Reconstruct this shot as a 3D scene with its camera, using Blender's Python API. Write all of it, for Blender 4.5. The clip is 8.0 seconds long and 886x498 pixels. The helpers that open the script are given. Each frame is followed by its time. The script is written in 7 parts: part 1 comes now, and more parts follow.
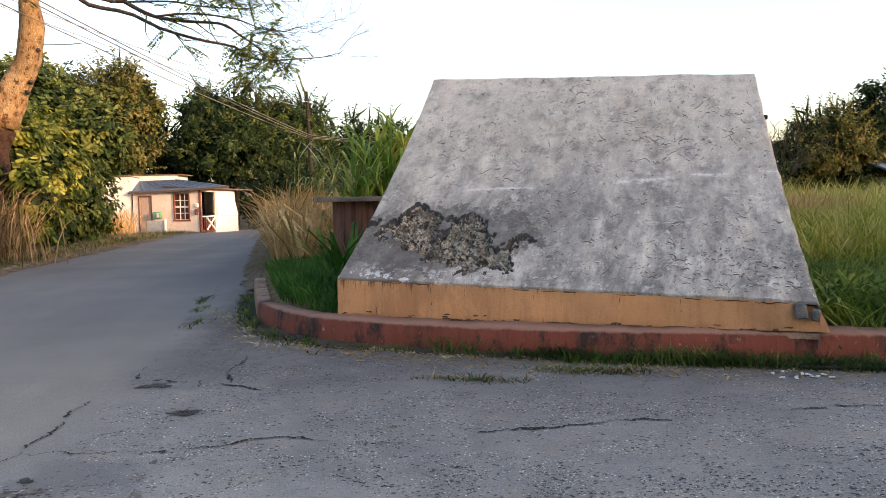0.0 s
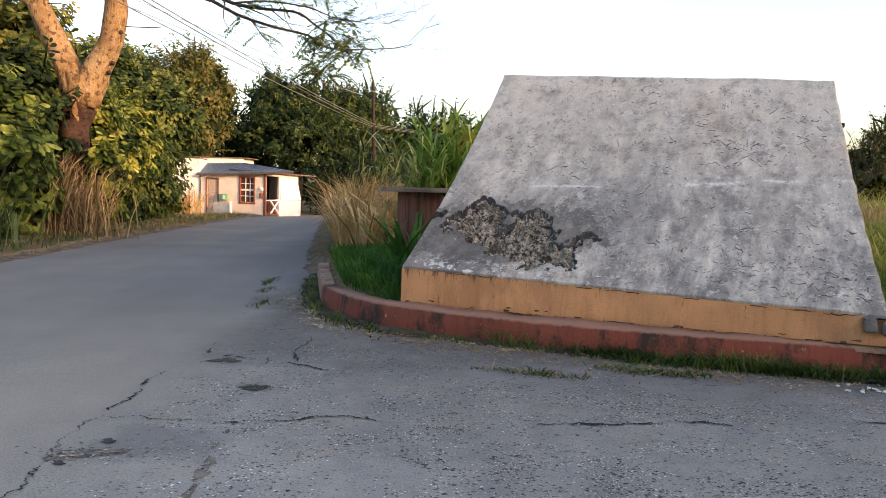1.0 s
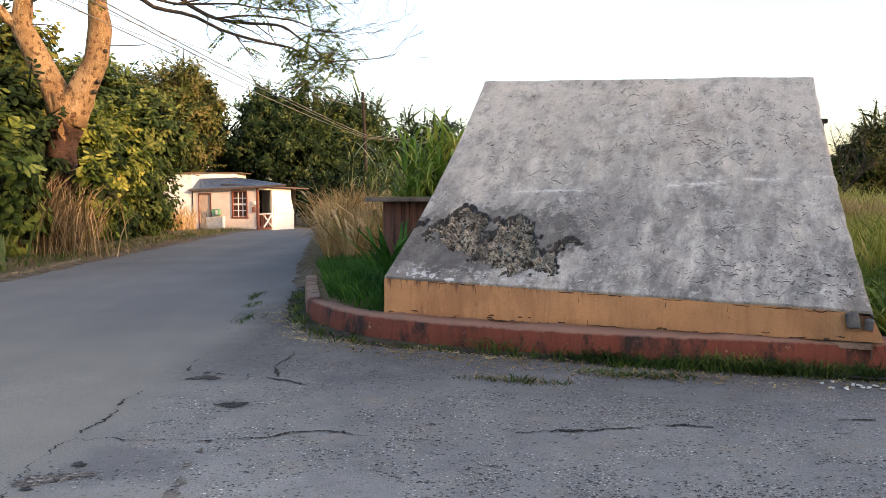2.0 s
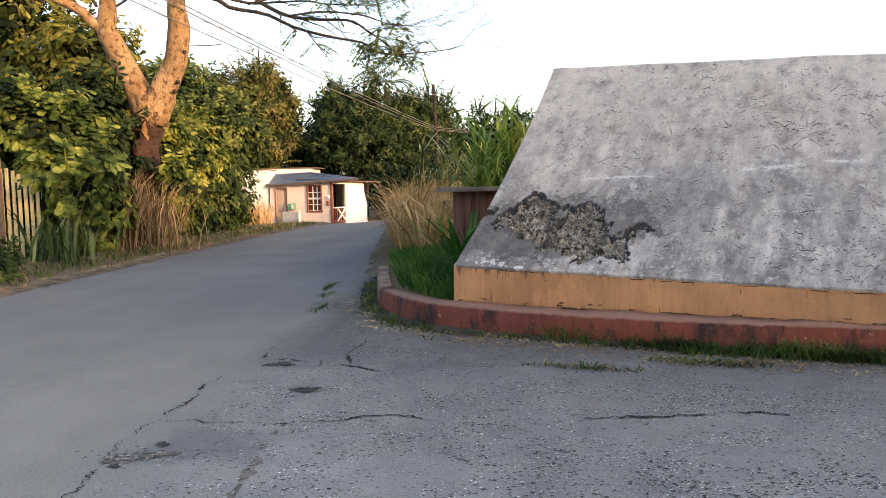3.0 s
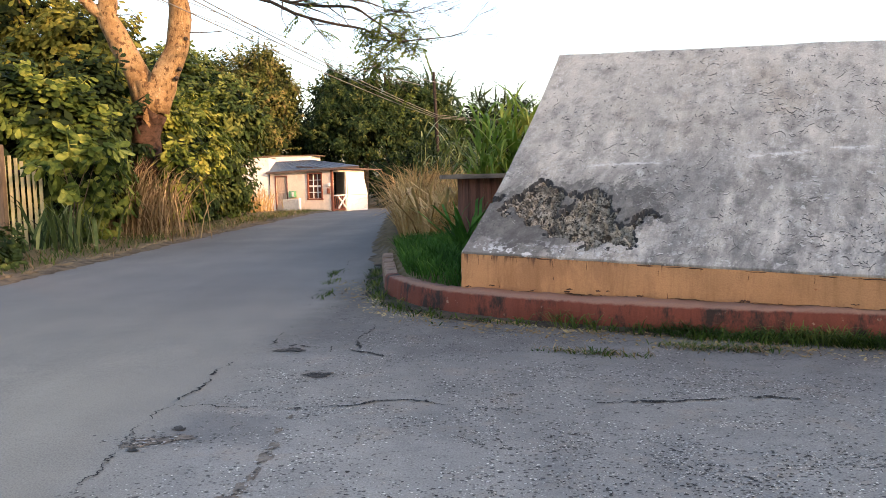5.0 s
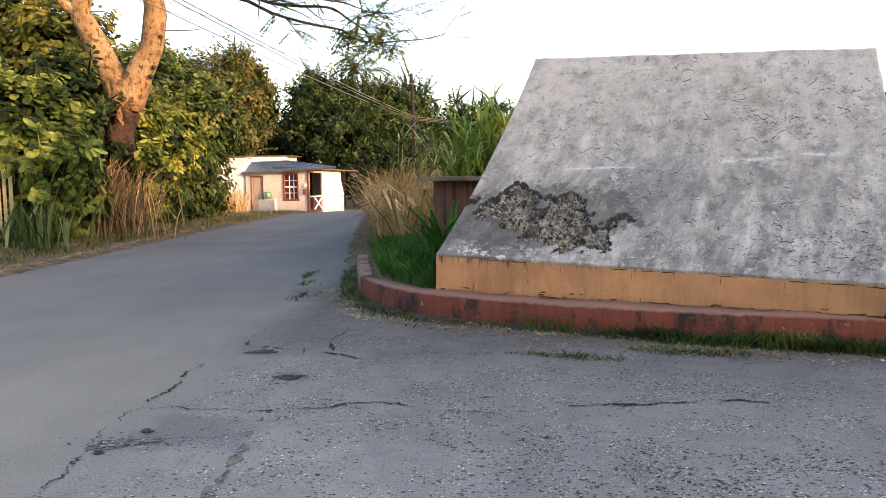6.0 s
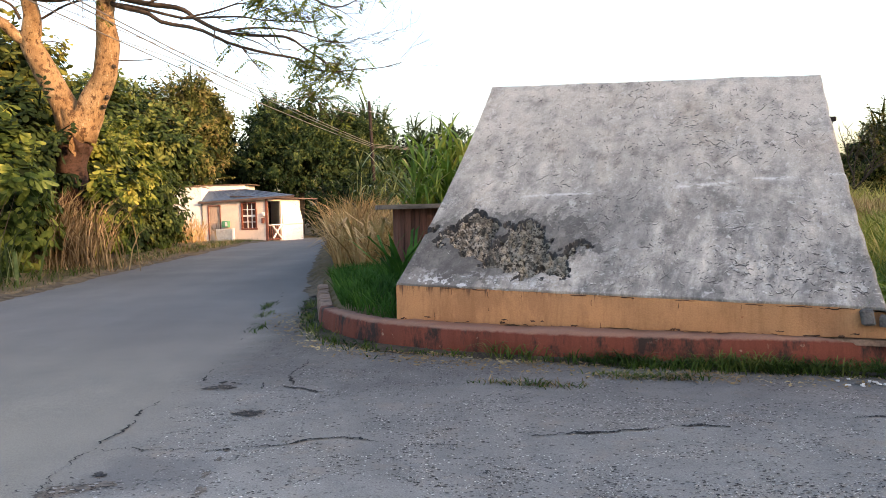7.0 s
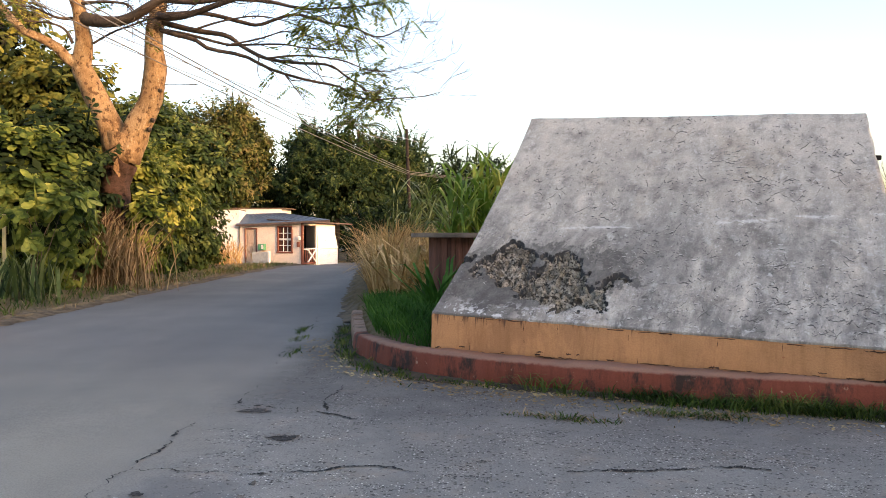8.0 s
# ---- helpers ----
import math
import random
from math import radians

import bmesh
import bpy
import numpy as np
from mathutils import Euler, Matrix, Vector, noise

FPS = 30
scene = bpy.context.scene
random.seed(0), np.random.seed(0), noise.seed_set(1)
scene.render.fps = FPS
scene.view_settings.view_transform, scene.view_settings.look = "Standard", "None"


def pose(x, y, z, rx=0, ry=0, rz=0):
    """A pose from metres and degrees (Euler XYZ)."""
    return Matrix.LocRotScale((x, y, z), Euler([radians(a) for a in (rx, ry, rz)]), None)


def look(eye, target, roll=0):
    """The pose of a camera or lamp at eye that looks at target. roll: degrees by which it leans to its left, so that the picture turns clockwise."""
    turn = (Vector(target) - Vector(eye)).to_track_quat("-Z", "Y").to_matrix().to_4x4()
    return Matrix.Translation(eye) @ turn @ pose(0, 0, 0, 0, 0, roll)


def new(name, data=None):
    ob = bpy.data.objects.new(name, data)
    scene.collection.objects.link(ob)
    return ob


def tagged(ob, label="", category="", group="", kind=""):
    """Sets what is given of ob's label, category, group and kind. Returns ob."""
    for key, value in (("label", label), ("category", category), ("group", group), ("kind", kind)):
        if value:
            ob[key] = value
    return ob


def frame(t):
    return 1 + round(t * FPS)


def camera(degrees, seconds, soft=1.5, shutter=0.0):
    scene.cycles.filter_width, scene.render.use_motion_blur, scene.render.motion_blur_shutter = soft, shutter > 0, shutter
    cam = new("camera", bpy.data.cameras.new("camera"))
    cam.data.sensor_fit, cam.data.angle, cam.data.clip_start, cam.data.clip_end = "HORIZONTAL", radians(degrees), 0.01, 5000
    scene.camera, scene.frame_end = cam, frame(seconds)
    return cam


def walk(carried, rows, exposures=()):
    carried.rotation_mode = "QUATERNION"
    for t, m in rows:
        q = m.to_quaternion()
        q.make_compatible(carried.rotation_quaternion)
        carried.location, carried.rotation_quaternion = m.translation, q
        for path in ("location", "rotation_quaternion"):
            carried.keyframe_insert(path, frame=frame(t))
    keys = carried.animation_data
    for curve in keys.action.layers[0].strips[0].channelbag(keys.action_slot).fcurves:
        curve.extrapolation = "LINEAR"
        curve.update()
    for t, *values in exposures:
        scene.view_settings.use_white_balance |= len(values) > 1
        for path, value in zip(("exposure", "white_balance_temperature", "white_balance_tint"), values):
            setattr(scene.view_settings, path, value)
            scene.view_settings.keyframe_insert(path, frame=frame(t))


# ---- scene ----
cam = camera(58.3, 8.0, soft=0.8)
PATH = [
    (0, (0.103, 0.653, 1.43), (0.312, 2.637, 1.285), -0.9),
    (0.5, (0.0, 0.567, 1.417), (0.131, 2.553, 1.221), 1.8),
    (1, (0.017, 0.556, 1.427), (0.085, 2.549, 1.265), 1.7),
    (1.2, (0.069, 0.561, 1.434), (0.164, 2.554, 1.297), 1.3),
    (2.3, (0.174, 0.597, 1.433), (0.233, 2.591, 1.29), -0.6),
    (2.5, (0.175, 0.576, 1.421), (0.198, 2.573, 1.31), -0.3),
    (3, (0.209, 0.556, 1.403), (0.1, 2.547, 1.243), -1.2),
    (3.5, (0.211, 0.546, 1.383), (0.108, 2.532, 1.168), -0.4),
    (4, (0.141, 0.531, 1.393), (0.012, 2.516, 1.185), -1.9),
    (4.5, (0.123, 0.535, 1.393), (0.015, 2.523, 1.204), -1.6),
    (5.8, (0.138, 0.529, 1.393), (0.028, 2.517, 1.2), -0.6),
    (6, (0.142, 0.543, 1.393), (0.094, 2.534, 1.207), -0.6),
    (6.5, (0.136, 0.547, 1.412), (0.14, 2.541, 1.256), -1.3),
    (7, (0.149, 0.571, 1.42), (0.201, 2.566, 1.297), -1.4),
    (7.5, (0.139, 0.57, 1.423), (0.261, 2.565, 1.338), -1.1),
    (8, (0.108, 0.563, 1.435), (0.0787, 2.562, 1.3832), 0.1),
]
walk(cam, [(t, look(eye, target, roll)) for t, eye, target, roll in PATH],
     [(0, 1.92, 6700, 19), (2.5, 1.95, 6700, 19), (3.5, 2.09, 6700, 19), (4.5, 2.09, 6700, 19), (6, 2.10, 6700, 19), (7, 2.10, 6700, 19), (7.5, 1.96, 6700, 19), (8, 1.95, 6700, 19)])

# ---- world, sun, exposure ----
SUN_DIR = Vector((0.78, -0.60, 0.20)).normalized()
world = bpy.data.worlds.new("world")
scene.world = world
world.use_nodes = True
wn = world.node_tree
sky = wn.nodes.new("ShaderNodeTexSky")
sky.sky_type = "NISHITA"
sky.sun_disc = False
sky.sun_elevation = math.asin(SUN_DIR.z)
sky.sun_rotation = math.atan2(SUN_DIR.x, SUN_DIR.y)
sky.air_density, sky.dust_density, sky.ozone_density = 1.0, 2.6, 1.0
wn.links.new(sky.outputs[0], wn.nodes["Background"].inputs[0])
wn.nodes["Background"].inputs[1].default_value = 0.15
sun = new("sun", bpy.data.lights.new("sun", "SUN"))
sun.data.energy, sun.data.angle, sun.data.color = 1.7, radians(0.6), (1.0, 0.60, 0.29)
sun.matrix_world = look(SUN_DIR * 50, (0, 0, 0))


# ---- material helpers ----
def mat(name, rough=0.85, metal=0.0, spec=0.3):
    m = bpy.data.materials.new(name)
    m.use_nodes = True
    b = m.node_tree.nodes["Principled BSDF"]
    b.inputs["Roughness"].default_value = rough
    b.inputs["Metallic"].default_value = metal
    b.inputs["Specular IOR Level"].default_value = spec
    return m, m.node_tree.nodes, m.node_tree.links, b


def ramp(ns, ls, src, stops):
    r = ns.new("ShaderNodeValToRGB")
    while len(r.color_ramp.elements) < len(stops):
        r.color_ramp.elements.new(0.5)
    for e, (p, c) in zip(r.color_ramp.elements, stops):
        e.position, e.color = p, (*c, 1) if len(c) == 3 else c
    ls.new(src, r.inputs[0])
    return r.outputs[0]


def noise_tex(ns, ls, vec, scale, detail=5, rough=0.6, stretch=None):
    n = ns.new("ShaderNodeTexNoise")
    n.inputs["Scale"].default_value, n.inputs["Detail"].default_value, n.inputs["Roughness"].default_value = scale, detail, rough
    if stretch:
        mp = ns.new("ShaderNodeMapping")
        mp.inputs["Scale"].default_value = stretch
        ls.new(vec, mp.inputs[0])
        vec = mp.outputs[0]
    ls.new(vec, n.inputs["Vector"])
    return n.outputs[0]


def mixc(ns, ls, fac, a, b, mode="MIX"):
    m = ns.new("ShaderNodeMix")
    m.data_type, m.blend_type = "RGBA", mode
    for sock, v in ((m.inputs[0], fac), (m.inputs[6], a), (m.inputs[7], b)):
        if isinstance(v, (int, float)):
            sock.default_value = v
        elif isinstance(v, tuple):
            sock.default_value = (*v, 1)
        else:
            ls.new(v, sock)
    return m.outputs[2]


def calc(ns, ls, op, a, b=0.0, clamp=False):
    m = ns.new("ShaderNodeMath")
    m.operation, m.use_clamp = op, clamp
    for sock, v in ((m.inputs[0], a), (m.inputs[1], b)):
        if isinstance(v, (int, float)):
            sock.default_value = v
        else:
            ls.new(v, sock)
    return m.outputs[0]


def bump(ns, ls, b, height, strength=0.4, dist=0.01):
    n = ns.new("ShaderNodeBump")
    n.inputs["Strength"].default_value, n.inputs["Distance"].default_value = strength, dist
    ls.new(height, n.inputs["Height"])
    ls.new(n.outputs[0], b.inputs["Normal"])


def coords(ns, kind="Object"):
    return ns.new("ShaderNodeTexCoord").outputs[kind]


BW = lambda a, b: [(a, (0, 0, 0)), (b, (1, 1, 1))]


def plain(name, col, rough=0.8, metal=0.0, vary=0.25, scale=6.0, fine=60.0, bumps=0.3, dist=0.01, stretch=None, dark=None):
    """A surface with two scales of variation and fine relief."""
    m, ns, ls, b = mat(name, rough, metal)
    co = coords(ns)
    n1 = noise_tex(ns, ls, co, scale, 6, 0.65, stretch)
    n2 = noise_tex(ns, ls, co, fine, 4, 0.6, stretch)
    lo = dark or tuple(c * (1 - vary * 1.6) for c in col)
    hi = tuple(min(1, c * (1 + vary * 0.7)) for c in col)
    c1 = ramp(ns, ls, n1, [(0.28, lo), (0.52, col), (0.75, hi)])
    f = ramp(ns, ls, n2, [(0.3, (0.72,) * 3), (0.6, (1.0,) * 3)])
    ls.new(mixc(ns, ls, 0.8, c1, f, "MULTIPLY"), b.inputs["Base Color"])
    bump(ns, ls, b, n2, bumps, dist)
    return m


def leaf_mat(name, stops, trans=0.25, rough=0.62, patch=0.80):
    """Leaves: hue varies leaf by leaf and clump by clump, light passes through."""
    m, ns, ls, b = mat(name, rough, 0, 0.07)
    geo = ns.new("ShaderNodeNewGeometry")
    big = ramp(ns, ls, noise_tex(ns, ls, geo.outputs["Position"], 1.5, 4, 0.6), BW(0.28, 0.72))
    fac = calc(ns, ls, "ADD", calc(ns, ls, "MULTIPLY", geo.outputs["Random Per Island"], 1 - patch), calc(ns, ls, "MULTIPLY", big, patch))
    col = ramp(ns, ls, fac, stops)
    ls.new(col, b.inputs["Base Color"])
    t = ns.new("ShaderNodeBsdfTranslucent")
    ls.new(mixc(ns, ls, 0.5, col, (0.5, 0.75, 0.1), "MULTIPLY"), t.inputs[0])
    mx = ns.new("ShaderNodeMixShader")
    mx.inputs[0].default_value = trans
    ls.new(b.outputs[0], mx.inputs[1])
    ls.new(t.outputs[0], mx.inputs[2])
    ls.new(mx.outputs[0], ns["Material Output"].inputs[0])
    return m


# ---- materials ----
def cells(ns, ls, vec, scale, stretch=None, rnd=1.0):
    """Scattered grains: distance to each grain's centre and a random value per grain."""
    v = ns.new("ShaderNodeTexVoronoi")
    v.inputs["Scale"].default_value, v.inputs["Randomness"].default_value = scale, rnd
    if stretch:
        mp = ns.new("ShaderNodeMapping")
        mp.inputs["Scale"].default_value = stretch
        ls.new(vec, mp.inputs[0])
        vec = mp.outputs[0]
    ls.new(vec, v.inputs["Vector"])
    sp = ns.new("ShaderNodeSeparateColor")
    ls.new(v.outputs["Color"], sp.inputs[0])
    return v.outputs["Distance"], sp.outputs[0], sp.outputs[1]


def asphalt_material():
    m, ns, ls, b = mat("asphalt", 0.88, 0, 0.25)
    co = coords(ns)
    sep = ns.new("ShaderNodeSeparateXYZ")
    ls.new(co, sep.inputs[0])
    mul = lambda a, c: calc(ns, ls, "MULTIPLY", a, c)
    add = lambda a, c: calc(ns, ls, "ADD", a, c)
    warp = noise_tex(ns, ls, co, 0.8, 4)
    jit = noise_tex(ns, ls, co, 60, 3, 0.6)
    # the side road is rougher, with bare stones; the main road smoother
    edge = add(sep.outputs[0], mul(warp, 0.9))
    side = ramp(ns, ls, add(edge, 1.75), BW(0.3, 0.85))
    worn = ramp(ns, ls, noise_tex(ns, ls, co, 1.9, 7, 0.72), BW(0.44, 0.62))
    amount = mul(add(mul(side, 0.86), 0.10), add(mul(worn, 0.72), 0.28))
    big = noise_tex(ns, ls, co, 0.45, 5, 0.6)
    mid = noise_tex(ns, ls, co, 3.5, 6, 0.65)
    fine = noise_tex(ns, ls, co, 90, 3, 0.7)
    base = ramp(ns, ls, big, [(0.3, (0.167, 0.165, 0.160)), (0.5, (0.196, 0.192, 0.185)), (0.72, (0.231, 0.225, 0.211))])
    base = mixc(ns, ls, add(mul(side, 0.43), 0.12), base, ramp(ns, ls, mid, [(0.3, (0.66,) * 3), (0.65, (1.1, 1.08, 1.05))]), "MULTIPLY")
    base = mixc(ns, ls, 0.8, base, ramp(ns, ls, fine, [(0.3, (0.58,) * 3), (0.6, (1.06,) * 3)]), "MULTIPLY")
    # brown dust in the worn hollows
    dust = mul(ramp(ns, ls, noise_tex(ns, ls, co, 2.6, 6, 0.7), BW(0.54, 0.66)), mul(side, 0.32))
    base = mixc(ns, ls, dust, base, (0.22, 0.175, 0.135))
    height = mul(fine, 0.5)
    # pits between the stones, their shadow painted dark, then the bare pale stones
    for sc, lo, size, tone, am, up in ((42, 0.765, 0.41, (0.045, 0.043, 0.042), 0.95, -1.0), (27, 0.905, 0.34, (0.040, 0.038, 0.037), 0.85, -1.2), (66, 0.74, 0.40, (0.06, 0.058, 0.056), 0.85, -0.6),
                                       (52, 0.865, 0.33, (0.56, 0.55, 0.525), 0.95, 0.9), (78, 0.83, 0.34, (0.46, 0.45, 0.435), 0.85, 0.6), (36, 0.955, 0.28, (0.62, 0.61, 0.58), 0.85, 1.0)):
        dist, pick, _ = cells(ns, ls, co, sc, (0.8, 1.1, 1))
        ragged = add(dist, mul(calc(ns, ls, "SUBTRACT", jit, 0.5), 0.5))
        mk = mul(ramp(ns, ls, ragged, [(size - 0.10, (1, 1, 1)), (size, (0, 0, 0))]), ramp(ns, ls, calc(ns, ls, "ADD", pick, mul(calc(ns, ls, "SUBTRACT", amount, 0.75), 0.30)), BW(lo, lo + 0.01)))
        mk = mul(mk, mul(ramp(ns, ls, amount, BW(0.08, 0.45)), am))
        base = mixc(ns, ls, mk, base, tone)
        height = add(height, mul(mk, up))
    # long tyre-polished bands along the main road
    band = noise_tex(ns, ls, co, 1.0, 3, 0.5, (0.9, 0.06, 1))
    base = mixc(ns, ls, 0.55, base, ramp(ns, ls, band, [(0.35, (0.80, 0.80, 0.81)), (0.62, (1.08, 1.07, 1.05))]), "MULTIPLY")
    # shade-like gradient painted in: pale out in the junction, darker towards the kerb
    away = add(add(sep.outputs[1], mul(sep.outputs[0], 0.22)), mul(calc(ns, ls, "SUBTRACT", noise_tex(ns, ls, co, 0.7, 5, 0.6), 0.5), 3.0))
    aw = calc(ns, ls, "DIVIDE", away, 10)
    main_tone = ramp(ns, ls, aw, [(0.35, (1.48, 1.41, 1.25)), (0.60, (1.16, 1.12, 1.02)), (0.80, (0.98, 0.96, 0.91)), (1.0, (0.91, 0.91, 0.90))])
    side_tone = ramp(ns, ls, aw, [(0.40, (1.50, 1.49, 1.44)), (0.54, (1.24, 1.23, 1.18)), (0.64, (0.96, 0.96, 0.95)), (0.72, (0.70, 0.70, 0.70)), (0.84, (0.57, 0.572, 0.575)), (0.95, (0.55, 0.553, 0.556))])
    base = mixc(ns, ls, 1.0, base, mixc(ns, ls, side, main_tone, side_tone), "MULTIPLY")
    # smooth dark repair between the joint and the worn line beside it
    ux = calc(ns, ls, "DIVIDE", add(sep.outputs[0], 1.36), 0.36)
    uy = calc(ns, ls, "DIVIDE", calc(ns, ls, "SUBTRACT", sep.outputs[1], 4.80), 0.36)
    ur = add(calc(ns, ls, "MAXIMUM", calc(ns, ls, "ABSOLUTE", ux), calc(ns, ls, "ABSOLUTE", uy)), mul(calc(ns, ls, "SUBTRACT", noise_tex(ns, ls, co, 2.2, 7, 0.68), 0.5), 1.9))
    base = mixc(ns, ls, mul(ramp(ns, ls, ur, [(0.55, (1, 1, 1)), (1.0, (0, 0, 0))]), 0.6), base, (0.135, 0.132, 0.128))
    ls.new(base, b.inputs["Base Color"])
    bump(ns, ls, b, height, 0.9, 0.012)
    return m


def slab_material():
    """Old cement plaster: warm pale grey, mottled, scratched and flaked, darker towards the foot, with black mould and
    a broken corner.
    """
    m, ns, ls, b = mat("old_plaster", 0.92, 0, 0.2)
    co = coords(ns)
    mul = lambda a, c: calc(ns, ls, "MULTIPLY", a, c)
    add = lambda a, c: calc(ns, ls, "ADD", a, c)
    sub = lambda a, c: calc(ns, ls, "SUBTRACT", a, c)
    div = lambda a, c: calc(ns, ls, "DIVIDE", a, c)
    flat = (1.0, 0.72, 0.72)
    nz = lambda sc, det=6, ro=0.65, st=flat: noise_tex(ns, ls, co, sc, det, ro, st)
    sep = ns.new("ShaderNodeSeparateXYZ")
    ls.new(co, sep.inputs[0])
    x, y = sep.outputs[0], sep.outputs[1]
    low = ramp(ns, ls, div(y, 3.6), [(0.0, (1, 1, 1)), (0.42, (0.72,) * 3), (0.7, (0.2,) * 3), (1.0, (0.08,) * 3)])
    fine = nz(60, 5, 0.7)
    streak = nz(5.5, 9, 0.72)
    col = ramp(ns, ls, nz(0.9), [(0.28, (0.405, 0.376, 0.333)), (0.5, (0.502, 0.462, 0.405)), (0.72, (0.580, 0.534, 0.466))])
    # tan and rusty washes, cool grey drips that get stronger towards the bottom
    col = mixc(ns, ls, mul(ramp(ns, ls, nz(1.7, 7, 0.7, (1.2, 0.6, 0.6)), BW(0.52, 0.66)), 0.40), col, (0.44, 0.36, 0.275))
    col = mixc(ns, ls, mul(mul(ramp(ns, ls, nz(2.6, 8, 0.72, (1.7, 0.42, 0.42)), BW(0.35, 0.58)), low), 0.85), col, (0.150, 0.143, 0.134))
    col = mixc(ns, ls, 0.9, col, ramp(ns, ls, streak, [(0.36, (0.58, 0.58, 0.585)), (0.49, (0.97,) * 3), (0.62, (1.12, 1.11, 1.09))]), "MULTIPLY")
    # worn-off specks, pale and dark, thicker in some places
    for sc, lo, am, tone, gs, glo in ((12, 0.57, 0.55, (0.66, 0.635, 0.59), 2.1, 0.44), (30, 0.59, 0.5, (0.68, 0.66, 0.62), 3.1, 0.46), (16, 0.61, 0.55, (0.11, 0.104, 0.097), 2.7, 0.47), (34, 0.61, 0.40, (0.10, 0.095, 0.09), 1.9, 0.47), (6, 0.56, 0.30, (0.215, 0.203, 0.19), 1.3, 0.42), (5, 0.565, 0.22, (0.62, 0.60, 0.555), 1.2, 0.42)):
        fl = ramp(ns, ls, nz(sc, 6, 0.7), BW(lo, lo + 0.03))
        gate = ramp(ns, ls, nz(gs + sc * 0.01, 5, 0.65), BW(glo, glo + 0.16))
        col = mixc(ns, ls, mul(mul(fl, gate), am), col, tone)
    relief = mul(streak, 0.8)
    # pale lime line across the middle, broken
    wav = add(y, mul(nz(2.2, 4), 0.15))
    line = calc(ns, ls, "ABSOLUTE", sub(wav, add(mul(x, 0.125), 1.345)))
    lm = mul(ramp(ns, ls, line, [(0.0, (1, 1, 1)), (0.012, (0.8,) * 3), (0.03, (0.22,) * 3), (0.10, (0, 0, 0))]), ramp(ns, ls, nz(4.4, 7, 0.72, (0.6, 1, 1)), BW(0.50, 0.56)))
    col = mixc(ns, ls, mul(lm, 0.6), col, (0.74, 0.725, 0.70))
    # grey smudge running down beside the broken patch
    sx, sy = div(sub(x, 2.0), 0.60), div(sub(y, 1.1), 0.85)
    sr = add(calc(ns, ls, "SQRT", add(mul(sx, sx), mul(sy, sy))), mul(sub(nz(3.0, 7, 0.72, (1.5, 0.7, 1)), 0.5), 2.0))
    col = mixc(ns, ls, mul(ramp(ns, ls, sr, [(0.25, (1, 1, 1)), (1.25, (0, 0, 0))]), 0.52), col, (0.15, 0.145, 0.14))
    # dark grey weathering over the broken corner
    cx_, cy_ = div(sub(x, 0.35), 0.75), div(sub(y, 0.36), 0.62)
    cr = add(calc(ns, ls, "SQRT", add(mul(cx_, cx_), mul(cy_, cy_))), mul(sub(nz(3.4, 6, 0.7), 0.5), 1.5))
    col = mixc(ns, ls, mul(ramp(ns, ls, cr, [(0.6, (1, 1, 1)), (1.15, (0, 0, 0))]), 0.72), col, (0.165, 0.150, 0.135))
    # dark weathering round the break
    hx, hy = div(sub(x, 0.86), 1.05), div(sub(y, 0.66), 0.55)
    rr = add(calc(ns, ls, "SQRT", add(mul(hx, hx), mul(hy, hy))), mul(sub(nz(2.9, 9, 0.74), 0.5), 2.6))
    halo = ramp(ns, ls, rr, [(0.90, (1, 1, 1)), (1.55, (0, 0, 0))])
    col = mixc(ns, ls, mul(mul(halo, ramp(ns, ls, streak, BW(0.34, 0.54))), 0.78), col, (0.080, 0.074, 0.067))
    # flaked pale rim along the lower front edge
    rim = mul(ramp(ns, ls, y, [(0.05, (1, 1, 1)), (0.26, (0, 0, 0))]), ramp(ns, ls, nz(8, 6, 0.72, None), BW(0.53, 0.57)))
    rim = mul(rim, ramp(ns, ls, div(x, 4.2), [(0.02, (1, 1, 1)), (0.28, (1, 1, 1)), (0.45, (0, 0, 0))]))
    col = mixc(ns, ls, rim, col, (0.56, 0.55, 0.53))
    col = mixc(ns, ls, 0.65, col, ramp(ns, ls, fine, [(0.3, (0.66,) * 3), (0.6, (1.06,) * 3)]), "MULTIPLY")
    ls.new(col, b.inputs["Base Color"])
    bump(ns, ls, b, add(mul(fine, 0.35), relief), 0.75, 0.03)
    return m


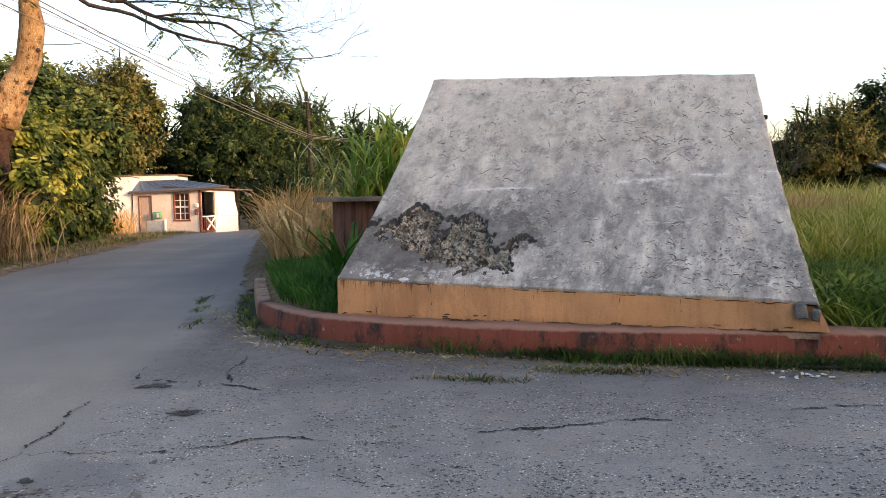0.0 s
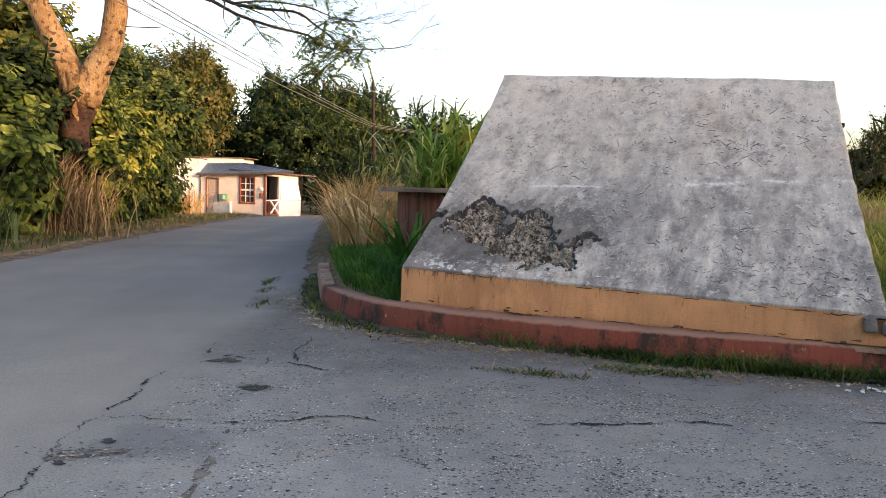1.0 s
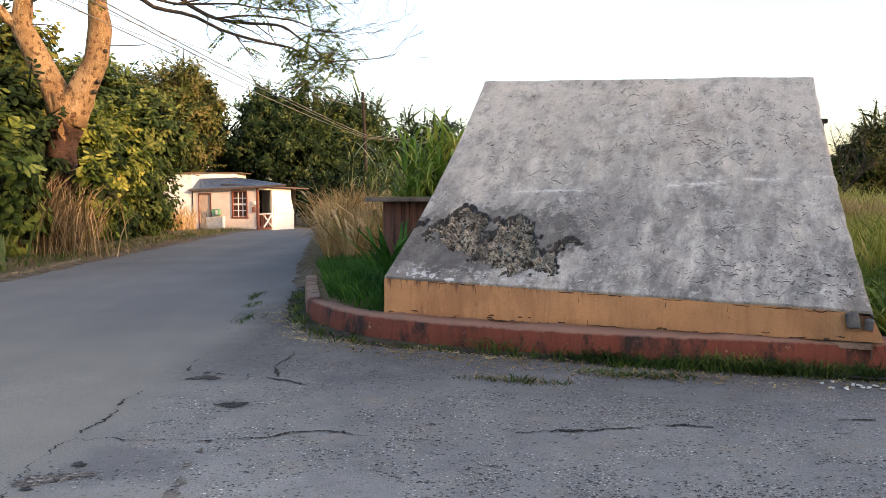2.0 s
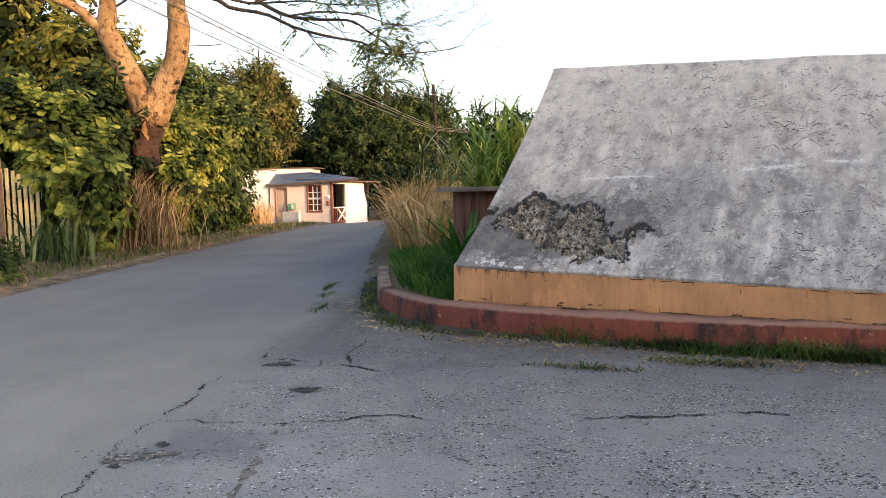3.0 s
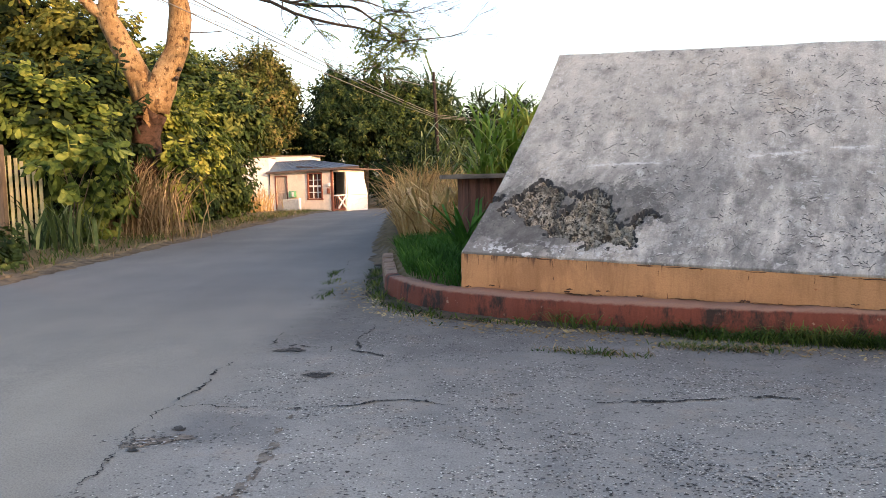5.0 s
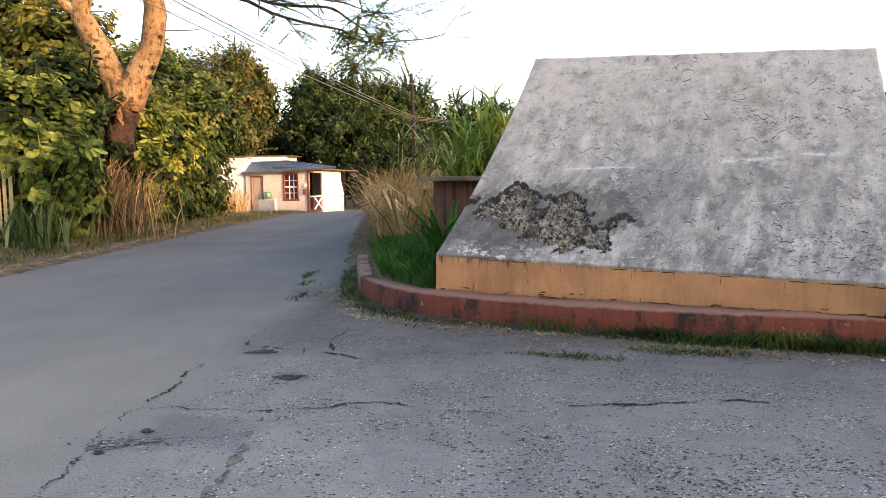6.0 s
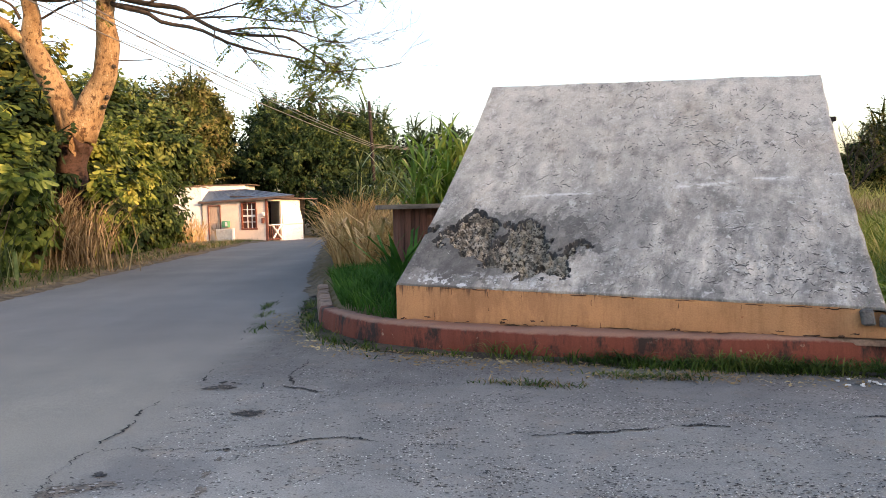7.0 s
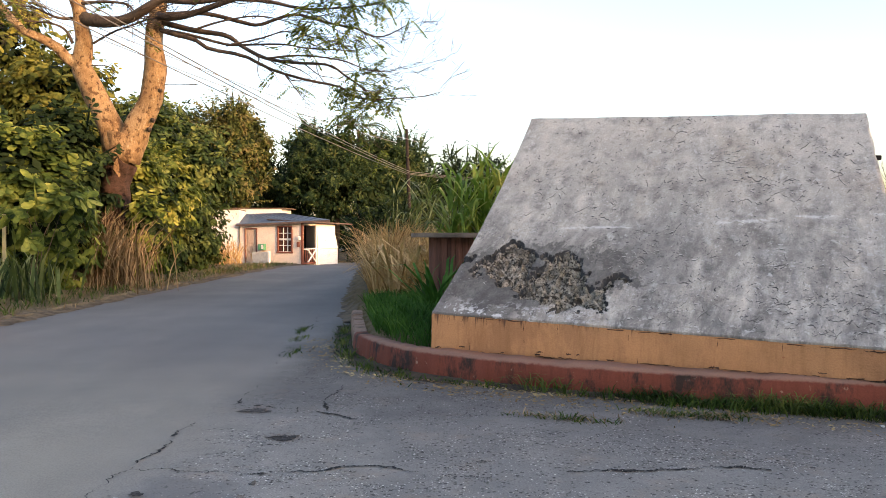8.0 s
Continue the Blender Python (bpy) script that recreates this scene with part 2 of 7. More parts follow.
def core_material():
    """Crumbling core where the plaster has come away: tan grit and stones, dark spots for crevices, grey-green moss."""
    m, ns, ls, b = mat("crumbling_core", 0.97, 0, 0.1)
    co = coords(ns)
    nz = lambda sc, det=6, ro=0.68: noise_tex(ns, ls, co, sc, det, ro)
    mul = lambda a, c: calc(ns, ls, "MULTIPLY", a, c)
    add = lambda a, c: calc(ns, ls, "ADD", a, c)
    sep = ns.new("ShaderNodeSeparateXYZ")
    ls.new(co, sep.inputs[0])
    grit = add(mul(nz(14, 7, 0.74), 0.6), mul(nz(48, 5, 0.7), 0.4))
    c = ramp(ns, ls, grit, [(0.41, (0.09, 0.070, 0.050)), (0.50, (0.30, 0.245, 0.185)), (0.59, (0.54, 0.475, 0.39))])
    moss = ramp(ns, ls, add(sep.outputs[0], mul(calc(ns, ls, "SUBTRACT", nz(3.1, 7, 0.7), 0.5), 1.6)), BW(0.65, 1.15))
    c = mixc(ns, ls, mul(moss, 0.55), c, ramp(ns, ls, nz(26, 5, 0.7), [(0.4, (0.10, 0.10, 0.078)), (0.6, (0.31, 0.30, 0.25))]))
    # crevices are dark spots in the colour, not tied to the relief
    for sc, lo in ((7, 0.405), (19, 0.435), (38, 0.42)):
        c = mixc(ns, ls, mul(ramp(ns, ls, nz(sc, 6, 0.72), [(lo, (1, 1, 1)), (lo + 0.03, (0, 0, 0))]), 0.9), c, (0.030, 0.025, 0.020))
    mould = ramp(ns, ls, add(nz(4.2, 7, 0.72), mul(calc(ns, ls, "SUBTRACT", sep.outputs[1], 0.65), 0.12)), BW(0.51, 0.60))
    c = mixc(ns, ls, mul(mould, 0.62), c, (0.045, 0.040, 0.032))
    ls.new(c, b.inputs["Base Color"])
    bump(ns, ls, b, grit, 1.0, 0.05)
    return m


def paint_material(name, col, under, chip_lo=0.60, grime=(0.06, 0.045, 0.035), grime_amt=0.7, top=None, runs=False):
    """Old limewash: drip stains, chips to the layer below, grime in patches."""
    m, ns, ls, b = mat(name, 0.85, 0, 0.25)
    co = coords(ns)
    big = noise_tex(ns, ls, co, 1.6, 5, 0.6)
    c = ramp(ns, ls, big, [(0.3, tuple(v * 0.8 for v in col)), (0.55, col), (0.75, tuple(min(1, v * 1.12) for v in col))])
    drip = noise_tex(ns, ls, co, 5.5, 6, 0.65, (2.4, 1, 0.22))
    c = mixc(ns, ls, 0.4, c, ramp(ns, ls, drip, [(0.34, (0.62, 0.58, 0.55)), (0.5, (1, 1, 1))]), "MULTIPLY")
    chip = ramp(ns, ls, noise_tex(ns, ls, co, 12, 6, 0.7), BW(chip_lo, chip_lo + 0.03))
    c = mixc(ns, ls, chip, c, under)
    g = ramp(ns, ls, noise_tex(ns, ls, co, 2.2, 6, 0.75, (1, 1, 0.4)), BW(0.49, 0.58))
    c = mixc(ns, ls, calc(ns, ls, "MULTIPLY", g, grime_amt), c, grime)
    if runs:
        # dark runs from under the lip, chipped foot
        sp = ns.new("ShaderNodeSeparateXYZ")
        ls.new(co, sp.inputs[0])
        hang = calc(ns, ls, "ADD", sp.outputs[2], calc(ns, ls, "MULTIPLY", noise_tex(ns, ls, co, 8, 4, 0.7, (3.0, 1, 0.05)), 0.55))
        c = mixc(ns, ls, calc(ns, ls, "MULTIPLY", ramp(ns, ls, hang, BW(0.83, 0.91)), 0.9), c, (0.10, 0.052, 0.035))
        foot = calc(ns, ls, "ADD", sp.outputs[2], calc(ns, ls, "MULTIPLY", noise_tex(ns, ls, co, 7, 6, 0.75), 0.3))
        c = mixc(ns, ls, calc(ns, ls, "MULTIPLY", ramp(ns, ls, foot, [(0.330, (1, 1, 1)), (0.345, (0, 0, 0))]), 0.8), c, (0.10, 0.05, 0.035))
    if top:
        sp = ns.new("ShaderNodeSeparateXYZ")
        ls.new(co, sp.inputs[0])
        zz = calc(ns, ls, "ADD", sp.outputs[2], calc(ns, ls, "MULTIPLY", noise_tex(ns, ls, co, 9, 5, 0.7), 0.05))
        c = mixc(ns, ls, calc(ns, ls, "MULTIPLY", ramp(ns, ls, zz, BW(0.240, 0.258)), 0.85), c, top)
    fine = noise_tex(ns, ls, co, 70, 4, 0.6)
    c = mixc(ns, ls, 0.5, c, ramp(ns, ls, fine, [(0.3, (0.75,) * 3), (0.6, (1.04,) * 3)]), "MULTIPLY")
    ls.new(c, b.inputs["Base Color"])
    bump(ns, ls, b, calc(ns, ls, "ADD", fine, calc(ns, ls, "MULTIPLY", chip, -1.5)), 0.4, 0.012)
    return m


M_ASPHALT = asphalt_material()
M_SLAB = slab_material()
M_CORE = core_material()
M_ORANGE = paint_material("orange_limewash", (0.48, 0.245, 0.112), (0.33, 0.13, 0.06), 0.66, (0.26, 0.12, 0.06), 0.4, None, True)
M_RED = paint_material("red_kerb_paint", (0.165, 0.046, 0.028), (0.27, 0.16, 0.115), 0.64, (0.020, 0.017, 0.015), 0.94, (0.25, 0.145, 0.105))
M_FLAKE = plain("lifted_plaster", (0.56, 0.53, 0.485), 0.92, vary=0.3, scale=5, fine=40, bumps=0.5)
M_SCUFF = plain("scuffed_plaster", (0.22, 0.208, 0.192), 0.95, vary=0.6, scale=3, fine=30)
M_FLAKESHADE = plain("flake_shade", (0.105, 0.098, 0.090), 0.95, vary=0.6, scale=2.5, fine=30)
M_CHIP = plain("chip_dirt", (0.085, 0.045, 0.030), 0.95, vary=0.6, scale=6, fine=40)
M_TANEARTH = plain("tan_earth", (0.14, 0.108, 0.070), 0.95, vary=0.55, scale=4, fine=35, bumps=1.0, dist=0.025)
M_DARKSTONE = plain("dark_grey_stone", (0.13, 0.122, 0.115), 0.9, vary=0.4, scale=12, fine=60, bumps=0.8, dist=0.02)
M_STONE = plain("grey_stone", (0.26, 0.24, 0.21), 0.9, vary=0.35, scale=5, bumps=0.6, dist=0.02)
M_LEDGE = plain("worn_ledge", (0.27, 0.175, 0.125), 0.9, vary=0.5, scale=5, fine=40, bumps=0.7, dist=0.015)
M_CRACK = plain("crack_dirt", (0.018, 0.018, 0.018), 0.95, vary=0.4, scale=20)
M_DIRT = plain("brown_dirt", (0.21, 0.180, 0.150), 0.95, vary=0.5, scale=9, fine=45, bumps=1.0, dist=0.02)
M_GRIT = plain("pale_grit", (0.42, 0.405, 0.38), 0.9, vary=0.3, scale=20)
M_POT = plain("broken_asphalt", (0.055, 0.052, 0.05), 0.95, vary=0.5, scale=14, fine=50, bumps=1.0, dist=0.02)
def bark_material():
    m, ns, ls, b = mat("flaking_bark", 0.92, 0, 0.2)
    co = coords(ns)
    big = noise_tex(ns, ls, co, 1.6, 6, 0.65, (1, 1, 0.7))
    flake = noise_tex(ns, ls, co, 7.5, 7, 0.7, (1.2, 1.2, 0.9))
    ridge = noise_tex(ns, ls, co, 26, 5, 0.65, (1.6, 1.6, 0.5))
    c = ramp(ns, ls, big, [(0.32, (0.21, 0.122, 0.058)), (0.5, (0.345, 0.222, 0.110)), (0.68, (0.46, 0.32, 0.18))])
    c = mixc(ns, ls, ramp(ns, ls, flake, [(0.40, (1, 1, 1)), (0.47, (0, 0, 0))]), c, (0.125, 0.068, 0.034))
    c = mixc(ns, ls, ramp(ns, ls, flake, BW(0.60, 0.68)), c, (0.52, 0.40, 0.26))
    c = mixc(ns, ls, 0.7, c, ramp(ns, ls, ridge, [(0.3, (0.6,) * 3), (0.6, (1.08,) * 3)]), "MULTIPLY")
    ls.new(c, b.inputs["Base Color"])
    bump(ns, ls, b, calc(ns, ls, "ADD", calc(ns, ls, "MULTIPLY", flake, 1.2), calc(ns, ls, "MULTIPLY", ridge, 0.5)), 1.0, 0.07)
    return m


M_BARK = bark_material()
M_SHADEDBARK = plain("shaded_red_bark", (0.066, 0.036, 0.025), 0.95, vary=0.6, scale=7, fine=30, bumps=1.0, dist=0.05, stretch=(1, 1, 1.6))
M_TWIG = plain("grey_twig", (0.075, 0.055, 0.04), 0.9, vary=0.4, scale=6)
M_DARKBARK = plain("dark_bark", (0.10, 0.075, 0.05), 0.9, vary=0.4, scale=4, stretch=(1, 1, 0.3))
M_WOOD = plain("weathered_boards", (0.20, 0.155, 0.12), 0.85, vary=0.45, scale=3, fine=40, stretch=(0.25, 3, 3))
M_DRUM = plain("red_brown_wood", (0.155, 0.066, 0.045), 0.8, vary=0.45, scale=3, fine=30, stretch=(4, 4, 0.3))
M_POLE = plain("pole_wood", (0.028, 0.02, 0.017), 0.9, vary=0.4, scale=3, stretch=(4, 4, 0.2))
M_WIRE = plain("wire", (0.16, 0.148, 0.132), 0.6, vary=0.2)
M_PINK = plain("peach_wall", (0.82, 0.67, 0.55), 0.85, vary=0.12, scale=0.8, fine=20, bumps=0.2)
M_WHITE = plain("white_wall", (0.78, 0.74, 0.70), 0.85, vary=0.12, scale=0.7, fine=20, bumps=0.2)
M_ROOF = plain("blue_grey_roof", (0.13, 0.17, 0.22), 0.6, vary=0.2, scale=1.2, fine=15, stretch=(6, 0.4, 1))
M_TRIM = plain("red_brown_trim", (0.20, 0.07, 0.045), 0.7, vary=0.3)
M_FASCIA = plain("faded_fascia", (0.15, 0.10, 0.08), 0.7, vary=0.3)
M_DOORP = plain("tan_door", (0.58, 0.42, 0.31), 0.7, vary=0.15, stretch=(3, 3, 0.5))
M_ROOMSHADE = plain("room_shade", (0.02, 0.022, 0.02), 0.9, vary=0.2)
M_GREENBOX = plain("green_box", (0.10, 0.30, 0.16), 0.6, vary=0.2)
M_GREYPAINT = plain("grey_paint", (0.45, 0.44, 0.41), 0.7, vary=0.2)
M_FENCE = plain("galvanised_sheet", (0.46, 0.39, 0.21), 0.6, 0.0, vary=0.4, scale=1.5, fine=20, stretch=(3, 3, 0.5))
M_POST = plain("brown_post", (0.16, 0.11, 0.075), 0.9, vary=0.4, scale=4, fine=40, stretch=(4, 4, 0.3))
M_PAPER = plain("white_scrap", (0.58, 0.58, 0.56), 0.7, vary=0.1)
M_HOSE = plain("black_hose", (0.02, 0.02, 0.022), 0.55, vary=0.2)
M_LITTER = leaf_mat("leaf_litter", [(0.2, (0.10, 0.06, 0.025)), (0.5, (0.26, 0.19, 0.09)), (0.8, (0.42, 0.36, 0.2))], 0.0, 0.8)
mg, ngs, lgs, bg = mat("window_glass", 0.12, 0, 0.12)
bg.inputs["Base Color"].default_value = (0.09, 0.04, 0.03, 1)
M_GLASS = mg

L_SHRUB = leaf_mat("shrub_leaf", [(0.20, (0.008, 0.018, 0.005)), (0.40, (0.050, 0.076, 0.013)), (0.60, (0.20, 0.225, 0.042)), (0.88, (0.44, 0.40, 0.10))])
# copy of the shrub leaf with shade put into a darker colour
L_SHADE = leaf_mat("shaded_shrub_leaf", [(0.20, (0.008, 0.016, 0.005)), (0.45, (0.050, 0.078, 0.016)), (0.65, (0.165, 0.195, 0.038)), (0.90, (0.40, 0.38, 0.095))])
# olive leaf brightened in its colour to look sunlit
L_SUNNY = leaf_mat("sunny_leaf", [(0.18, (0.03, 0.04, 0.009)), (0.45, (0.12, 0.125, 0.024)), (0.75, (0.28, 0.25, 0.05))])
L_DARK = leaf_mat("dark_leaf", [(0.2, (0.005, 0.010, 0.005)), (0.5, (0.016, 0.030, 0.010)), (0.85, (0.06, 0.085, 0.022))], 0.15)
# near-black inner leaf: the shade of the crown's gaps is in its colour
L_INNERSHADE = leaf_mat("shaded_inner_leaf", [(0.2, (0.006, 0.010, 0.004)), (0.8, (0.022, 0.034, 0.010))], 0.0, 0.8)
L_OLIVE = leaf_mat("olive_leaf", [(0.2, (0.012, 0.018, 0.006)), (0.45, (0.065, 0.078, 0.019)), (0.62, (0.135, 0.125, 0.041)), (0.85, (0.20, 0.15, 0.062))])
L_MID = leaf_mat("mid_leaf", [(0.2, (0.008, 0.018, 0.007)), (0.5, (0.045, 0.072, 0.020)), (0.85, (0.18, 0.20, 0.055))])
L_FEATHER = leaf_mat("feathery_leaf", [(0.2, (0.06, 0.085, 0.02)), (0.5, (0.12, 0.16, 0.03)), (0.8, (0.25, 0.26, 0.06))], 0.4)
L_DRY = leaf_mat("dry_grass", [(0.15, (0.18, 0.10, 0.044)), (0.5, (0.42, 0.265, 0.118)), (0.85, (0.66, 0.48, 0.26))], 0.25, 0.7)
L_DEAD = leaf_mat("dead_leaf", [(0.15, (0.09, 0.058, 0.032)), (0.5, (0.24, 0.165, 0.092)), (0.85, (0.46, 0.355, 0.22))], 0.2, 0.75, 0.45)
L_LAWN = leaf_mat("lawn_blade", [(0.2, (0.022, 0.062, 0.014)), (0.5, (0.052, 0.135, 0.024)), (0.85, (0.12, 0.23, 0.042))], 0.3)
L_CREEPER = leaf_mat("creeper_leaf", [(0.2, (0.008, 0.018, 0.010)), (0.5, (0.028, 0.052, 0.019)), (0.70, (0.085, 0.11, 0.034)), (0.90, (0.20, 0.19, 0.066))])
L_CANE = leaf_mat("cane_leaf", [(0.2, (0.05, 0.10, 0.022)), (0.5, (0.14, 0.235, 0.045)), (0.8, (0.34, 0.36, 0.10))], 0.4, 0.4)
L_FIELD = leaf_mat("field_grass", [(0.15, (0.12, 0.16, 0.03)), (0.40, (0.24, 0.26, 0.046)), (0.62, (0.40, 0.34, 0.080)), (0.9, (0.56, 0.40, 0.17))], 0.3, 0.6, 0.75)
L_FIELDFAR = leaf_mat("pale_field_grass", [(0.15, (0.22, 0.22, 0.05)), (0.45, (0.42, 0.37, 0.09)), (0.75, (0.60, 0.46, 0.18))], 0.3, 0.6)
L_GREENF = leaf_mat("rank_grass", [(0.15, (0.024, 0.054, 0.010)), (0.5, (0.095, 0.155, 0.026)), (0.85, (0.27, 0.30, 0.06))], 0.3)
L_WEED = leaf_mat("weed_blade", [(0.15, (0.020, 0.040, 0.010)), (0.5, (0.055, 0.095, 0.020)), (0.85, (0.17, 0.18, 0.055))], 0.25)
L_KERB = leaf_mat("kerb_grass_blade", [(0.15, (0.010, 0.022, 0.007)), (0.5, (0.026, 0.052, 0.013)), (0.85, (0.085, 0.11, 0.032))], 0.2)
L_SWORD = leaf_mat("sword_leaf", [(0.2, (0.018, 0.034, 0.014)), (0.5, (0.068, 0.098, 0.032)), (0.85, (0.30, 0.33, 0.15))], 0.1, 0.45, 0.3)


# ---- geometry helpers ----
def empty(name, loc, label, category, group="", kind=""):
    ob = new(name)
    ob.location = loc
    ob.empty_display_size = 0.2
    return tagged(ob, label, category, group, kind)


def adopt(ob, parent):
    if parent is not None:
        bpy.context.view_layer.update()
        ob.parent = parent
        ob.matrix_parent_inverse = Matrix.Translation(parent.location).inverted() if parent.parent is None else Matrix()
    return ob


def raw(name, verts, faces, material, parent=None, label="", smooth=False):
    me = bpy.data.meshes.new(name)
    me.from_pydata([tuple(v) for v in verts], [], faces)
    me.materials.append(material)
    if smooth:
        me.shade_smooth()
    ob = new(name, me)
    if label:
        ob["label"] = label
    return adopt(ob, parent)


def part(name, bm, material, parent=None, label="", smooth=False):
    me = bpy.data.meshes.new(name)
    bm.to_mesh(me)
    bm.free()
    me.materials.append(material)
    if smooth:
        me.shade_smooth()
    ob = new(name, me)
    if label:
        ob["label"] = label
    return adopt(ob, parent)


def box(name, lo, hi, material, parent=None, label="", bevel=0.01):
    bm = bmesh.new()
    bmesh.ops.create_cube(bm, size=1)
    for v in bm.verts:
        v.co = Vector([lo[i] + (v.co[i] + 0.5) * (hi[i] - lo[i]) for i in range(3)])
    if bevel:
        bmesh.ops.bevel(bm, geom=bm.edges[:], offset=bevel, segments=1, affect="EDGES")
    return part(name, bm, material, parent, label)


def smooth_line(pts, n):
    """n points on a Catmull-Rom line through pts."""
    p = np.array(pts, float)
    p = np.vstack([2 * p[0] - p[1], p, 2 * p[-1] - p[-2]])
    out = []
    for t in np.linspace(0, len(p) - 3 - 1e-6, n):
        i, f = int(t), t - int(t)
        a, b, c, d = p[i], p[i + 1], p[i + 2], p[i + 3]
        out.append(0.5 * (2 * b + (c - a) * f + (2 * a - 5 * b + 4 * c - d) * f * f + (3 * b - a - 3 * c + d) * f ** 3))
    return np.array(out)


def tube_data(pts, radii, sides, wob=0.0):
    """Vertices and faces of a tapered, slightly uneven tube."""
    pts = [Vector(p) for p in pts]
    verts, faces = [], []
    side = None
    for i, p in enumerate(pts):
        d = (pts[min(i + 1, len(pts) - 1)] - pts[max(i - 1, 0)]).normalized()
        if side is None:
            side = d.orthogonal().normalized()
        side = (side - d * side.dot(d)).normalized()
        up = d.cross(side)
        for k in range(sides):
            a = 2 * math.pi * k / sides
            r = radii[i]
            if wob:
                r *= 1 + wob * noise.noise(Vector((math.cos(a) * 1.3, math.sin(a) * 1.3, 0)) + p * 1.7)
            verts.append(p + (side * math.cos(a) + up * math.sin(a)) * r)
    for i in range(len(pts) - 1):
        for k in range(sides):
            k2 = (k + 1) % sides
            faces.append((i * sides + k, i * sides + k2, (i + 1) * sides + k2, (i + 1) * sides + k))
    faces.append(tuple(range(sides - 1, -1, -1)))
    faces.append(tuple((len(pts) - 1) * sides + k for k in range(sides)))
    return verts, faces


def tube(name, pts, r0, r1, material, parent=None, label="", sides=10, n=14, wob=0.0, taper=1.0):
    line = smooth_line(pts, n)
    rad = [r0 + (r1 - r0) * (i / (n - 1)) ** taper for i in range(n)]
    v, f = tube_data(line, rad, sides, wob)
    return raw(name, v, f, material, parent, label, True)


def merged(name, chunks, material, parent=None, label=""):
    verts, faces = [], []
    for v, f in chunks:
        o = len(verts)
        verts += v
        faces += [tuple(i + o for i in q) for q in f]
    return raw(name, verts, faces, material, parent, label, True)


def fast_mesh(name, verts, nper, local_faces, material, parent=None, label=""):
    """Many copies of one small face set: verts is (count * nper, 3)."""
    verts = np.asarray(verts, np.float32).reshape(-1, 3)
    count = len(verts) // nper
    loops, starts, pos = [], [], 0
    for f in local_faces:
        starts.append(pos)
        loops += list(f)
        pos += len(f)
    offs = np.arange(count) * nper
    allloops = (offs[:, None] + np.array(loops)[None]).ravel()
    allstarts = (np.arange(count)[:, None] * pos + np.array(starts)[None]).ravel()
    me = bpy.data.meshes.new(name)
    me.vertices.add(len(verts))
    me.vertices.foreach_set("co", verts.ravel())
    me.loops.add(len(allloops))
    me.loops.foreach_set("vertex_index", allloops.astype(np.int32))
    me.polygons.add(len(allstarts))
    me.polygons.foreach_set("loop_start", allstarts.astype(np.int32))
    me.update(calc_edges=True)
    me.validate()
    me.materials.append(material)
    ob = new(name, me)
    if label:
        ob["label"] = label
    return adopt(ob, parent)


def unit(v):
    return v / np.maximum(np.linalg.norm(v, axis=-1, keepdims=True), 1e-9)


def leaf_verts(c, axis, nrm, ln, wd, fold=0.18):
    side = unit(np.cross(axis, nrm))
    ln, wd = ln[:, None], wd[:, None]
    base = c
    tip = c + axis * ln - nrm * ln * 0.18
    mid = c + axis * ln * 0.48
    l = mid + side * wd * 0.5 - nrm * wd * fold
    r = mid - side * wd * 0.5 - nrm * wd * fold
    return np.stack([base, l, tip, r], 1).reshape(-1, 3)


LEAF_FACES = [(0, 1, 2), (0, 2, 3)]
BROAD_FACES = [(0, 1, 2, 3, 4), (0, 4, 5, 6, 7)]


def broad_verts(c, axis, nrm, ln, wd, fold=0.16):
    """A rounded leaf of eight points, folded along its midrib and drooping to the tip."""
    side = unit(np.cross(axis, nrm))
    ln, wd = ln[:, None], wd[:, None]
    at = lambda s, w: c + axis * ln * s - nrm * (ln * 0.22 * s * s + wd * abs(w) * fold) + side * wd * 0.5 * w
    return np.stack([at(0, 0), at(0.28, 0.62), at(0.62, 1.0), at(0.90, 0.62), at(1, 0), at(0.90, -0.62), at(0.62, -1.0), at(0.28, -0.62)], 1).reshape(-1, 3)


